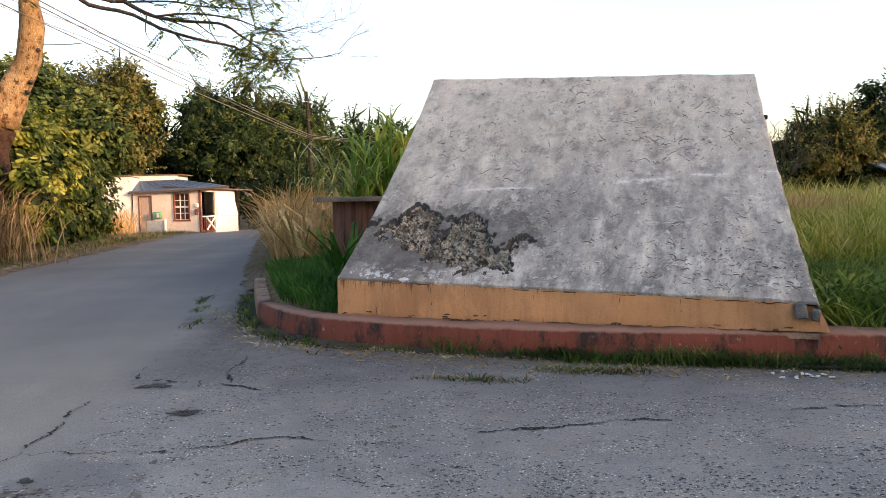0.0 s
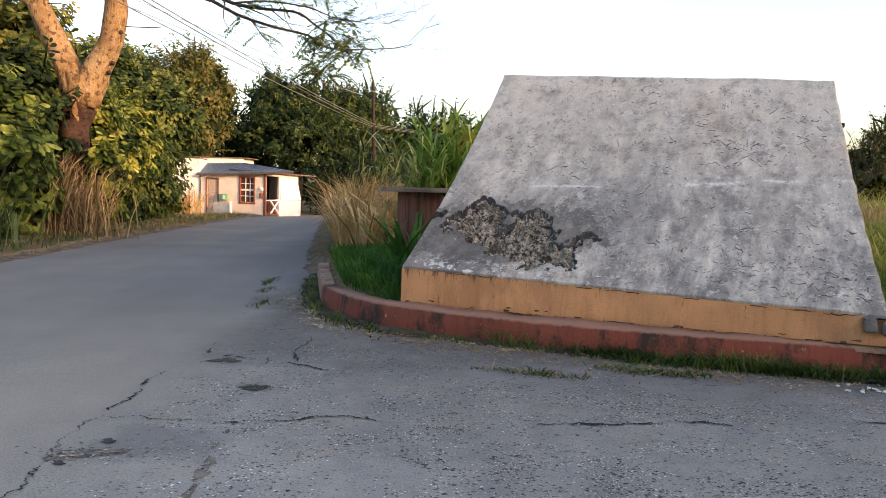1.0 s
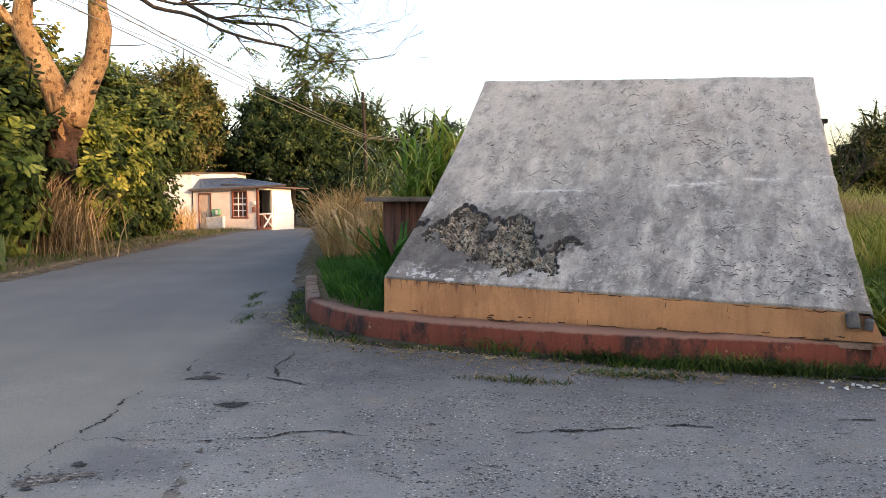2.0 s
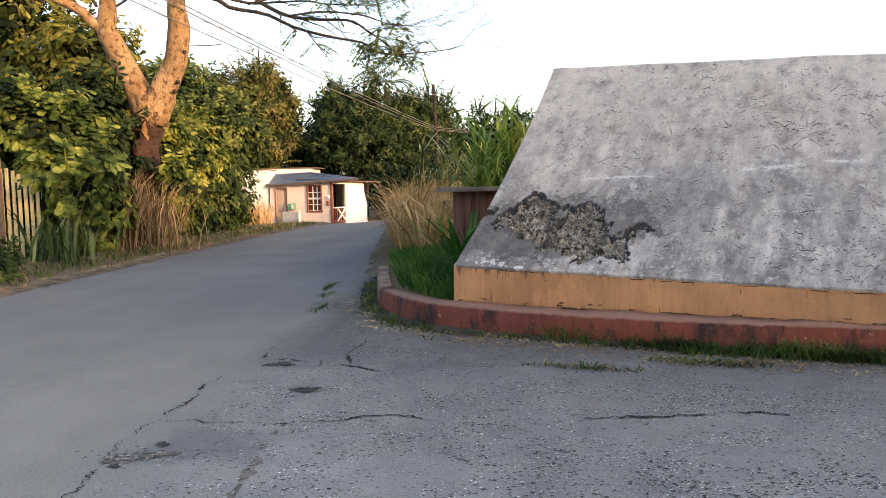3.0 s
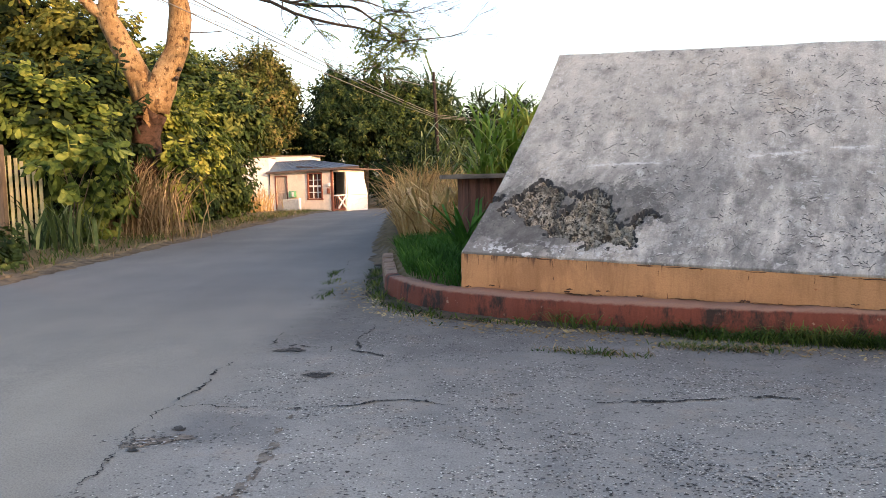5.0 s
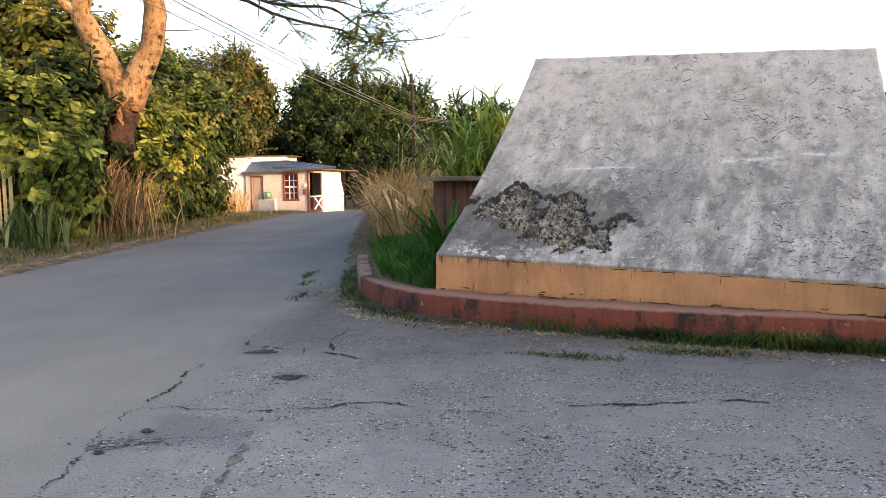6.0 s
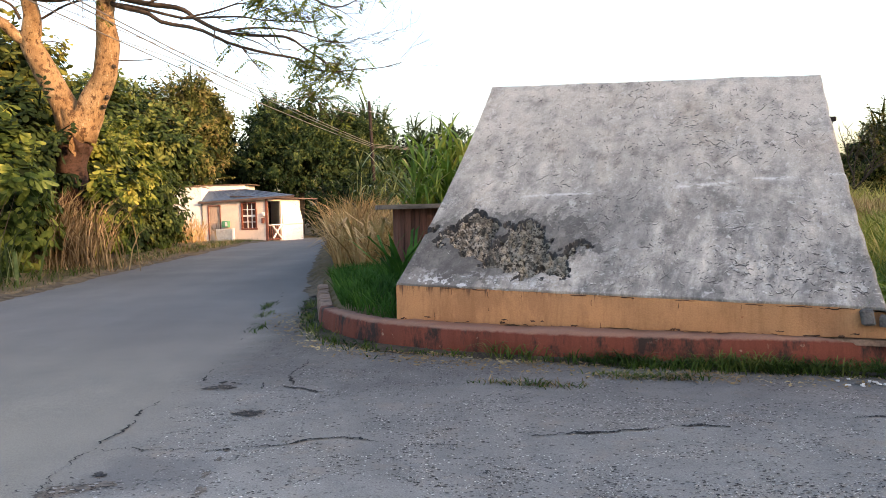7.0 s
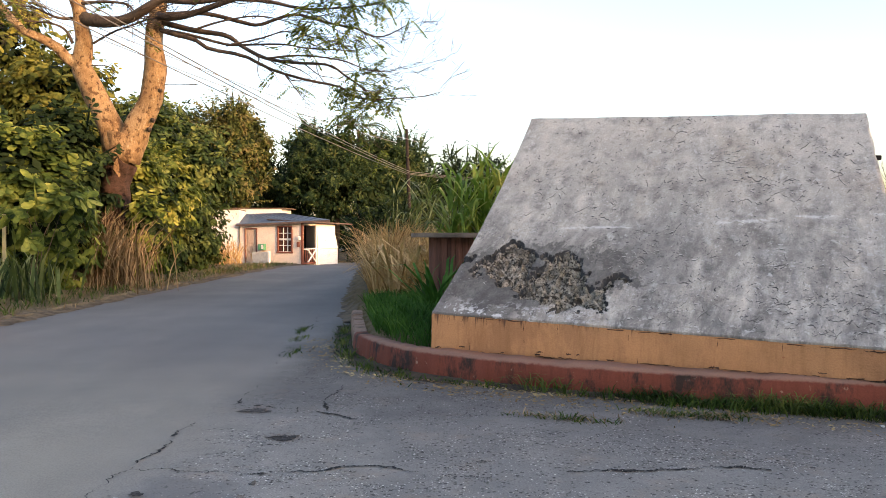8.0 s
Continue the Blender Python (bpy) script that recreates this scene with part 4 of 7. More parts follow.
# ---- the sloping block ----
def sloping_block():
    BL, BR = Vector((-0.12, 8.40)), Vector((3.74, 6.58))
    TL, TR = Vector((1.15, 11.41)), Vector((4.83, 9.78))
    zb = (0.615, 0.505)
    zt = (2.945, 2.785)
    thing = empty("sloping_concrete_block", (1.8, 8.9, 0.15), "sloping old grey cement block on an orange-painted plinth", "concrete block")
    fx = (BR - BL).normalized()
    ang = math.degrees(math.atan2(fx.y, fx.x))
    M = pose(BL.x, BL.y, 0, 0, 0, ang)
    inv = M.inverted()

    def surf(u, v):
        p = BL.lerp(BR, u).lerp(TL.lerp(TR, u), v)
        z = (zb[0] + (zb[1] - zb[0]) * u) * (1 - v) + (zt[0] + (zt[1] - zt[0]) * u) * v
        return Vector((p.x, p.y, z - 0.13 * 4 * v * (1 - v)))

    us = np.r_[np.linspace(0, 0.5, 200, endpoint=False), np.linspace(0.5, 1, 91)]
    vs = np.r_[np.linspace(0, 0.46, 150, endpoint=False), np.linspace(0.46, 1, 81)]
    nu, nv = len(us) - 1, len(vs) - 1
    verts, faces, bare = [], [], []

    def broken(x, y):
        """Below 1 inside the two lobes where the plaster has fallen off."""
        a, c = x - 1.12, y - 0.56
        return min(math.hypot((x - 0.50) / 0.56, (y - 0.83) / 0.25), math.hypot((a * 0.96 - c * 0.28) / 0.72, (a * 0.28 + c * 0.96) / 0.33))

    for j in range(nv + 1):
        for i in range(nu + 1):
            u, v = float(us[i]), float(vs[j])
            p = surf(u, v)
            q = inv @ p
            e = 0.010 * noise.noise(Vector((q.x * 1.5, q.y * 1.5, 1))) + 0.004 * noise.noise(Vector((q.x * 6, q.y * 6, 2)))
            rr = broken(q.x, q.y) + 0.75 * noise.noise(Vector((q.x * 3.1, q.y * 3.1, 5))) + 0.40 * noise.noise(Vector((q.x * 8, q.y * 8, 5))) + 0.22 * noise.noise(Vector((q.x * 21, q.y * 21, 5)))
            deep = 0.0
            if rr < 1.0:
                deep = min(1, (1.0 - rr) / 0.045) * min(1, max(0.0, q.y - 0.05) / 0.10)
                n1, n2, n3 = (noise.noise(Vector((q.x * f, q.y * f * 0.8, f))) for f in (8.0, 19.0, 42.0))
                plate = round((n1 * 0.65 + n2 * 0.45) * 3.5) / 3.5
                e -= deep * max(0.010, 0.050 - 0.075 * plate - 0.040 * n2 - 0.030 * n3)
            bare.append(deep)
            # worn edges
            ed = min(i, nu - i, j + 3, nv - j)
            if ed == 0:
                e -= 0.025 + 0.012 * noise.noise(Vector((q.x * 4, q.y * 4, 6)))
            q.z += e
            if i in (0, nu):
                q.x += 0.012 * noise.noise(Vector((0, q.y * 5, i)))
            verts.append(q)
    w = nu + 1
    for j in range(nv):
        for i in range(nu):
            faces.append((j * w + i, j * w + i + 1, (j + 1) * w + i + 1, (j + 1) * w + i))
    # sides and back down to the plinth
    rim = [j * w + nu for j in range(nv + 1)] + [nv * w + i for i in range(nu - 1, -1, -1)] + [j * w for j in range(nv - 1, -1, -1)]
    o = len(verts)
    for r in rim:
        q = verts[r]
        verts.append(Vector((q.x, q.y, 0.12)))
    for a in range(len(rim) - 1):
        faces.append((rim[a], o + a, o + a + 1, rim[a + 1]))
    # underside lip at the front
    fr = len(verts)
    for i in range(nu + 1):
        q = verts[i]
        verts.append(Vector((q.x, q.y + 0.01, q.z - 0.022)))
    for i in range(nu):
        faces.append((i + 1, i, fr + i, fr + i + 1))
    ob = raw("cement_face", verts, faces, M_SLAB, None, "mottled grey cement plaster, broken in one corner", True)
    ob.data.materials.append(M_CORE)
    # near-black pothole material, laid as a dark outline round the break
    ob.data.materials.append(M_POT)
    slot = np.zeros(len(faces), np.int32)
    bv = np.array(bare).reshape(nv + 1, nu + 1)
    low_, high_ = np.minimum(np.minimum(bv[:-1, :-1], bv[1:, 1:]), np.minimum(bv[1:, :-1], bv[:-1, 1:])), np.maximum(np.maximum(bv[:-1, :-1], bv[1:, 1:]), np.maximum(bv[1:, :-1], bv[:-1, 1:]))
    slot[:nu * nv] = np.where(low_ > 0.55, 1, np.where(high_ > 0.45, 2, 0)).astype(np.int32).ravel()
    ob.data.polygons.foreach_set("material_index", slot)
    ob.matrix_world = M
    ob.parent = thing
    ob.matrix_parent_inverse = Matrix.Translation(thing.location).inverted()
    # lifted plaster flakes: a pale lip, its shade painted as a dark strip below it
    wl, wr = inv @ Vector((TL.x, TL.y, 0)), inv @ Vector((TR.x, TR.y, 0))
    length = (BR - BL).length

    def on_face(x, y):
        u, v = 0.5, 0.5
        for _ in range(4):
            v = y / (wl.y + (wr.y - wl.y) * u)
            u = (x - wl.x * v) / (length + (wr.x - length) * v - wl.x * v)
        q = inv @ surf(u, v)
        return u, v, q.z + 0.010 * noise.noise(Vector((x * 1.5, y * 1.5, 1))) + 0.004 * noise.noise(Vector((x * 6, y * 6, 2)))

    rng = random.Random(41)
    lips, flake_shades = [], []
    for _ in range(1150):
        cx, cy = rng.uniform(0.0, length + 0.9), 0.06 + 3.25 * rng.random() ** 1.1
        dens = 0.50 + 1.25 * noise.noise(Vector((cx * 0.9, cy * 1.0, 12))) + 0.08 * (cx - 2.0) - 0.07 * cy
        if rng.random() > dens:
            continue
        tilt = rng.gauss(0, 0.35)
        for _ in range(rng.choice((1, 1, 2, 3, 4, 5))):
            x, y = cx + rng.gauss(0, 0.10), cy + rng.gauss(0, 0.11)
            u, v, _z = on_face(x, y)
            if not (0.02 < u < 0.98 and 0.02 < v < 0.985) or broken(x, y) < 1.1:
                continue
            ln = min(0.17, 0.029 * math.exp(rng.gauss(0.25, 0.62)))
            turn, bend = tilt + rng.gauss(0, 0.55), rng.gauss(0, 0.75)
            wid = rng.uniform(0.005, 0.014) * (0.8 + 2.0 * ln)
            m = 7
            rows = []
            for k in range(m):
                f = k / (m - 1) - 0.5
                px_ = x + ln * f * math.cos(turn) - bend * ln * f * f * math.sin(turn) + rng.gauss(0, 0.003)
                py_ = y + 1.7 * (ln * f * math.sin(turn) + bend * ln * f * f * math.cos(turn)) + rng.gauss(0, 0.005)
                rows.append((px_, py_, wid * math.sqrt(max(0.02, 1 - 4 * f * f)) * rng.uniform(0.5, 1.3)))
            specs = [(flake_shades, ((-0.3, 0.003), (1.1, 0.003)))]
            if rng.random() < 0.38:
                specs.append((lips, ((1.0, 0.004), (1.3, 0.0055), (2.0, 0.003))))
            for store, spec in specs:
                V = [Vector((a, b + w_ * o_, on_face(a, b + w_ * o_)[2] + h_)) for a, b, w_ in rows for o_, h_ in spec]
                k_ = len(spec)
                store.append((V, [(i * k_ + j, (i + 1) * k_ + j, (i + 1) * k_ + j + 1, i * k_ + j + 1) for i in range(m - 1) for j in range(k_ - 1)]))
    # fine pocks and scuffs all over the plaster
    scuffs = []
    for _ in range(5200):
        x, y = rng.uniform(0.0, length + 0.95), 0.04 + 3.3 * rng.random()
        if rng.random() > 0.55 + 1.2 * noise.noise(Vector((x * 1.3, y * 1.5, 31))) - 0.15 * y:
            continue
        u, v, _z = on_face(x, y)
        if not (0.01 < u < 0.99 and 0.01 < v < 0.99) or broken(x, y) < 1.05:
            continue
        ln, wid, turn = rng.uniform(0.008, 0.045), rng.uniform(0.005, 0.015), rng.gauss(0, 0.7)
        V = []
        for f, g in ((-0.5, 0), (-0.1, -0.5), (0.5, 0.1), (0.05, 0.6)):
            a = x + ln * f * math.cos(turn) - wid * g * math.sin(turn)
            b = y + 1.6 * (ln * f * math.sin(turn) + wid * g * math.cos(turn))
            V.append(Vector((a, b, on_face(a, b)[2] + 0.0025)))
        scuffs.append((V, [(0, 1, 2, 3)]))
    for name, store, material, label in (("scuff", scuffs, M_SCUFF, "fine grey pocks and scuffs"), ("plaster_flake", lips, M_FLAKE, "pale lifted plaster flakes"), ("flake_shade", flake_shades, M_FLAKESHADE, "dark strips painted as shade under the lifted flakes")):
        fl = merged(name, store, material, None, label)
        tagged(fl, kind="stuff")
        fl.matrix_world = M
        fl.parent = thing
        fl.matrix_parent_inverse = Matrix.Translation(thing.location).inverted()
    # plinth wall, a little behind the lip
    verts, faces = [], []
    n = 110
    L = (BR - BL).length
    for i in range(n + 1):
        u = i / n
        top = zb[0] + (zb[1] - zb[0]) * u - 0.018
        foot = 0.236 + 0.024 * u + 0.004 * noise.noise(Vector((u * 25, 3, 1)))
        for z, y in ((foot, -0.004), (0.28, -0.006), (0.33, 0.0), (top - 0.03, 0.004), (top, 0.012)):
            yy = y + 0.012 * noise.noise(Vector((u * 9, z * 4, 2))) + 0.003 * noise.noise(Vector((u * 60, z * 30, 2)))
            xx = u * L + max(0.0, (u - 0.93) / 0.07) * 0.34 * max(0.0, 0.49 - z)
            zz = z
            if u > 0.955 and z > 0.4:
                yy += 0.05 + 0.03 * noise.noise(Vector((u * 80, z * 20, 1)))
                zz -= 0.03
            verts.append((xx, yy, zz))
    k = 5
    faces = [(i * k + j, (i + 1) * k + j, (i + 1) * k + j + 1, i * k + j + 1) for i in range(n) for j in range(k - 1)]
    o = len(verts)
    for z in (0.236, 0.5):
        verts += [(0, 0.6, z), (L, 0.6, z)]
    faces += [(0, k - 1, o + 2, o), (n * k, o + 1, o + 3, n * k + k - 1)]
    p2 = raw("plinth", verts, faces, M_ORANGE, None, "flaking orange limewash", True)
    p2.matrix_world = M
    p2.parent = thing
    p2.matrix_parent_inverse = Matrix.Translation(thing.location).inverted()
    # chips and open joints along the plinth's lip and foot, hairlines down its face
    rng = random.Random(17)
    dashes = []

    def dash(pts, wid, lift=0.016):
        V = []
        for k, (a, b) in enumerate(pts):
            t_ = wid * (0.35 + 0.65 * math.sin(math.pi * (k + 0.5) / len(pts))) * rng.uniform(0.5, 1.2)
            p_, q_ = Vector(pts[max(k - 1, 0)]), Vector(pts[min(k + 1, len(pts) - 1)])
            d_ = (q_ - p_).normalized()
            for g in (-0.5, 0.5):
                xx, zz = a - d_.y * t_ * g, b + d_.x * t_ * g
                yy = 0.012 * noise.noise(Vector((xx / L * 9, zz * 4, 2))) - lift
                V.append(Vector((xx, yy, zz)))
        dashes.append((V, [(2 * i, 2 * i + 1, 2 * i + 3, 2 * i + 2) for i in range(len(pts) - 1)]))

    for row in range(2):
        x = 0.02
        while x < L * 0.97:
            ln = rng.uniform(0.04, 0.34)
            n_ = max(4, int(ln / 0.025))
            base = (lambda xx: zb[0] + (zb[1] - zb[0]) * xx / L - 0.030) if row == 0 else (lambda xx: 0.243 + 0.024 * xx / L)
            if rng.random() < (0.75 if row else 0.6):
                dash([(x + ln * k / (n_ - 1), base(x) + rng.gauss(0, 0.003)) for k in range(n_)], rng.uniform(0.006, 0.014))
            x += ln + rng.uniform(0.0, 0.10)
    for _ in range(15):
        x, z = rng.uniform(0.05, L * 0.95), rng.choice((0.262, 0.268, 0.29))
        dash([(x + 0.011 * k, z + rng.gauss(0, 0.004)) for k in range(rng.randint(4, 7))], rng.uniform(0.010, 0.020))
    for x, z0, ln in ((0.97, 0.55, 0.07), (0.98, 0.40, 0.03), (1.95, 0.50, 0.05), (0.42, 0.34, 0.08), (2.03, 0.30, 0.05), (2.7, 0.50, 0.05), (0.2, 0.58, 0.09), (0.34, 0.58, 0.05), (0.6, 0.57, 0.06), (1.3, 0.55, 0.08), (3.2, 0.5, 0.06)):
        dash([(x + rng.gauss(0, 0.002), z0 - ln * k / 7) for k in range(8)], 0.006)
    ch = merged("chip", dashes, M_CHIP, None, "dark chips and open joints")
    tagged(ch, kind="stuff")
    ch.matrix_world = M
    ch.parent = thing
    ch.matrix_parent_inverse = Matrix.Translation(thing.location).inverted()
    # worn footing that shows between plinth and kerb
    verts, faces = [], []
    for i in range(61):
        u = i / 60
        w = 0.010 * noise.noise(Vector((u * 30, 0, 4)))
        top = 0.226 + 0.024 * u + 0.4 * w
        for y, z in ((0.012 + w, 0.185 + 0.012 * u), (0.008 + w, top - 0.008), (0.02 + w, top), (0.5, top)):
            verts.append((u * L, y, z))
    faces = [(i * 4 + j, (i + 1) * 4 + j, (i + 1) * 4 + j + 1, i * 4 + j + 1) for i in range(60) for j in range(3)]
    faces += [(3, 2, 1, 0), (240, 241, 242, 243)]
    p3 = raw("footing", verts, faces, M_LEDGE, None, "worn pinkish concrete footing")
    p3.matrix_world = M
    p3.parent = thing
    p3.matrix_parent_inverse = Matrix.Translation(thing.location).inverted()
    return thing


sloping_block()


def rock(name, loc, r, seed, material, label, category, flat=0.7, group=""):
    bm = bmesh.new()
    bmesh.ops.create_icosphere(bm, subdivisions=3, radius=1)
    for v in bm.verts:
        n = noise.noise(v.co * 1.3 + Vector((seed, 0, 0))) * 0.35 + noise.noise(v.co * 3 + Vector((0, seed, 0))) * 0.15
        v.co = v.co * (1 + n)
        v.co.z *= flat
        v.co *= r
    ob = part(name, bm, material)
    ob.location = loc
    return tagged(ob, label, category, group)




def corner_stone(loc, r, turn, seed):
    """An angular broken stone: a cube knocked out of shape, its corners cut."""
    rng = random.Random(seed)
    bm = bmesh.new()
    bmesh.ops.create_cube(bm, size=1)
    for v in bm.verts:
        v.co = Vector((v.co.x * r[0], v.co.y * r[1], v.co.z * r[2])) * rng.uniform(0.75, 1.2)
    bmesh.ops.bevel(bm, geom=bm.edges[:], offset=min(r) * 0.14, segments=1, affect="EDGES")
    ob = part("stone", bm, M_DARKSTONE)
    ob.matrix_world = pose(*loc, rng.uniform(-12, 12), rng.uniform(-12, 12), turn)
    return tagged(ob, "grey broken stone lodged in the plinth corner", "stone", "stones in the plinth corner")


corner_stone((3.60, 6.615, 0.425), (0.10, 0.09, 0.13), -22, 3)
corner_stone((3.71, 6.575, 0.40), (0.06, 0.07, 0.08), -40, 5)

# ---- spool table ----
def spool_table():
    x, y, z0, z1 = 0.06, 12.4, 0.32, 1.365
    t = empty("cable_drum_table", (x, y, z0), "old wooden cable drum stood on end as a table", "table")

    def disc(name, zc, r, th, boards):
        chunks = []
        w = 2 * r / boards
        for b in range(boards):
            a0, a1 = -r + b * w + 0.004, -r + (b + 1) * w - 0.004
            ring = []
            steps = 5
            for s in range(steps + 1):
                yy = a0 + (a1 - a0) * s / steps
                ring.append((math.sqrt(max(r * r - yy * yy, 0.0004)), yy))
            pts = ring + [(-px, py) for px, py in reversed(ring)]
            lift = random.uniform(-0.006, 0.006)
            v = [(x + px, y + py, zc + lift) for px, py in pts] + [(x + px, y + py, zc + th + lift) for px, py in pts]
            n = len(pts)
            f = [tuple(range(n - 1, -1, -1)), tuple(range(n, 2 * n))] + [(i, (i + 1) % n, n + (i + 1) % n, n + i) for i in range(n)]
            raw("board", v, f, M_WOOD, t, name)
    disc("weathered grey top board", z1 - 0.06, 0.60, 0.06, 8)
    disc("grey bottom board", z0, 0.60, 0.06, 8)
    for i in range(18):
        a0, a1 = 2 * math.pi * i / 18 + 0.012, 2 * math.pi * (i + 1) / 18 - 0.012
        v = []
        for zz in (z0 + 0.06, z1 - 0.062):
            for r in (0.335, 0.30):
                for a in (a0, a1):
                    v.append((x + r * math.cos(a), y + r * math.sin(a), zz))
        raw("stave", v, [(0, 1, 5, 4), (3, 2, 6, 7), (1, 3, 7, 5), (2, 0, 4, 6), (4, 5, 7, 6), (1, 0, 2, 3)], M_DRUM, t, "dark red-brown stave" if i == 0 else "")


spool_table()


# ---- the house ----
def house():
    corner, end_a, end_b = Vector((-8.05, 43.0)), Vector((-11.80, 44.3)), Vector((-6.68, 46.0))
    t = empty("small_house", (-9.5, 45.0, -0.5), "small peach and white house with a low blue-grey roof", "house")
    zb = -0.8

    def side(p, q, flip):
        d = (q - p).normalized()
        inward = Vector((-d.y, d.x)) * flip
        return Matrix(((d.x, inward.x, 0, p.x), (d.y, inward.y, 0, p.y), (0, 0, 1, 0), (0, 0, 0, 1)))
    A, B = side(corner, end_a, -1), side(corner, end_b, 1)

    def slab(name, M, lo, hi, material, parent=t, label="", bevel=0.006):
        bm = bmesh.new()
        bmesh.ops.create_cube(bm, size=1)
        for v in bm.verts:
            v.co = Vector([lo[i] + (v.co[i] + 0.5) * (hi[i] - lo[i]) for i in range(3)])
        if bevel:
            bmesh.ops.bevel(bm, geom=bm.edges[:], offset=bevel, segments=1, affect="EDGES")
        bmesh.ops.transform(bm, matrix=M, verts=bm.verts[:])
        bmesh.ops.recalc_face_normals(bm, faces=bm.faces[:])
        return part(name, bm, material, parent, label)

    def sheet(name, pts, thick, material, label=""):
        v = [Vector(p) for p in pts] + [Vector(p) + Vector((0, 0, thick)) for p in pts]
        return raw(name, v, [(3, 2, 1, 0), (4, 5, 6, 7), (0, 1, 5, 4), (1, 2, 6, 5), (2, 3, 7, 6), (3, 0, 4, 7)], material, t, label)

    # long wall with the door and the sash window
    for s0, s1, z0, z1 in ((0.0, 0.64, zb, 1.72), (0.64, 1.50, zb, 0.18), (0.64, 1.50, 1.52, 1.70), (1.50, 2.87, zb, 1.66), (2.87, 3.55, 1.38, 1.60), (3.55, 3.94, zb, 1.58)):
        slab("front_wall", A, (s0, 0, z0), (s1, 0.16, z1), M_PINK, bevel=0)
    d = slab("door", A, (2.87, 0.05, zb), (3.55, 0.10, 1.38), M_DOORP, label="tan wooden door")
    for s0, s1, z0, z1 in ((2.81, 2.87, zb, 1.38), (3.55, 3.61, zb, 1.38), (2.81, 3.61, 1.38, 1.44)):
        slab("door_frame", A, (s0, -0.03, z0), (s1, 0.05, z1), M_TRIM, d, "red-brown door frame")
    for z0, z1 in ((-0.1, 0.5), (0.62, 1.3)):
        slab("door_panel", A, (2.96, 0.035, z0), (3.46, 0.05, z1), M_DOORP, d, bevel=0.008)
    w = slab("window", A, (0.64, 0.10, 0.18), (1.50, 0.12, 1.52), M_GLASS, label="dark multi-paned sash window", bevel=0)
    for s0, s1, z0, z1 in ((0.60, 0.67, 0.14, 1.57), (1.47, 1.54, 0.14, 1.57), (0.67, 1.47, 1.49, 1.57), (0.56, 1.58, 0.08, 0.17)):
        slab("window_frame", A, (s0, -0.05, z0), (s1, 0.06, z1), M_TRIM, w)
    for k in range(1, 3):
        s = 0.67 + 0.80 * k / 3
        slab("glazing_bar", A, (s - 0.018, 0.05, 0.17), (s + 0.018, 0.09, 1.49), M_WHITE, w, bevel=0)
    for k in range(1, 4):
        z, th = 0.17 + 1.32 * k / 4, 0.05 if k == 2 else 0.018
        slab("glazing_bar", A, (0.67, 0.04, z - th), (1.47, 0.085, z + th), M_WHITE, w, bevel=0)
    slab("corner_post", A, (-0.05, -0.05, zb), (0.07, 0.06, 1.75), M_TRIM, label="red-brown corner post")
    slab("meter_box", A, (0.08, -0.14, 0.80), (0.24, 0, 1.0), M_WHITE, label="small white meter box", bevel=0.03)
    slab("meter_box", A, (0.14, -0.12, 0.42), (0.29, 0, 0.71), M_TRIM, label="brown meter box", bevel=0.02)
    box_ = slab("letter_box", A, (2.24, -0.25, 0.24), (2.62, -0.01, 0.58), M_GREENBOX, label="green and white box", bevel=0.02)
    slab("box_front", A, (2.27, -0.262, 0.29), (2.40, -0.252, 0.53), M_WHITE, box_, bevel=0)
    slab("yard_wall", A, (1.76, -0.62, zb), (2.76, -0.50, 0.15), M_GREYPAINT, label="pale low yard wall", bevel=0.02)
    slab("yard_post", A, (1.66, -0.66, zb), (1.76, -0.48, 0.20), M_WHITE, bevel=0.02)
    # porch end: gate in the opening, white blind over a low wall
    slab("porch_beam", B, (0.07, 0, 1.59), (3.05, 0.12, 1.70), M_PINK, bevel=0)
    slab("porch_post", B, (1.28, -0.02, zb), (1.37, 0.10, 1.60), M_WHITE)
    blind = [(1.37, -0.10, 0.32), (3.32, -0.10, 0.32), (3.03, 0.02, 1.61), (1.37, 0.02, 1.61)]
    front = [B @ Vector(p) for p in blind]
    back = [B @ (Vector(p) + Vector((0, 0.06, 0))) for p in blind]
    raw("porch_blind", front + back, [(0, 1, 2, 3), (7, 6, 5, 4), (1, 5, 6, 2), (0, 3, 7, 4), (3, 2, 6, 7), (0, 4, 5, 1)], M_WHITE, t, "white porch blind")
    slab("porch_wall", B, (1.37, -0.05, zb), (3.38, 0.10, 0.27), M_WHITE, label="white low porch wall", bevel=0.01)
    slab("rail", B, (0.07, -0.07, 0.28), (3.40, 0.0, 0.34), M_WHITE, bevel=0.01)
    gate = slab("gate", B, (0.08, -0.02, -0.50), (1.28, 0.02, -0.42), M_TRIM, label="red-brown gate with white cross boards")
    for k in range(7):
        s = 0.10 + k * 0.17
        slab("gate_bar", B, (s, 0.0, -0.42), (s + 0.05, 0.03, 0.28), M_TRIM, gate, bevel=0)
    for a, b in (((0.46, -0.42), (1.22, 0.26)), ((1.22, -0.42), (0.46, 0.26))):
        v, f = tube_data([B @ Vector((a[0], -0.03, a[1])), B @ Vector((b[0], -0.03, b[1]))], [0.05, 0.05], 6)
        raw("cross_board", v, f, M_WHITE, gate)
    # room behind, its shade painted as a near-black wall
    slab("room_wall", B, (0.16, 2.0, zb), (3.3, 2.1, 1.64), M_ROOMSHADE, label="near-black wall for the shade of the porch interior", bevel=0)
    slab("end_wall", B, (3.2, 0.10, zb), (3.32, 3.8, 1.64), M_WHITE, bevel=0)
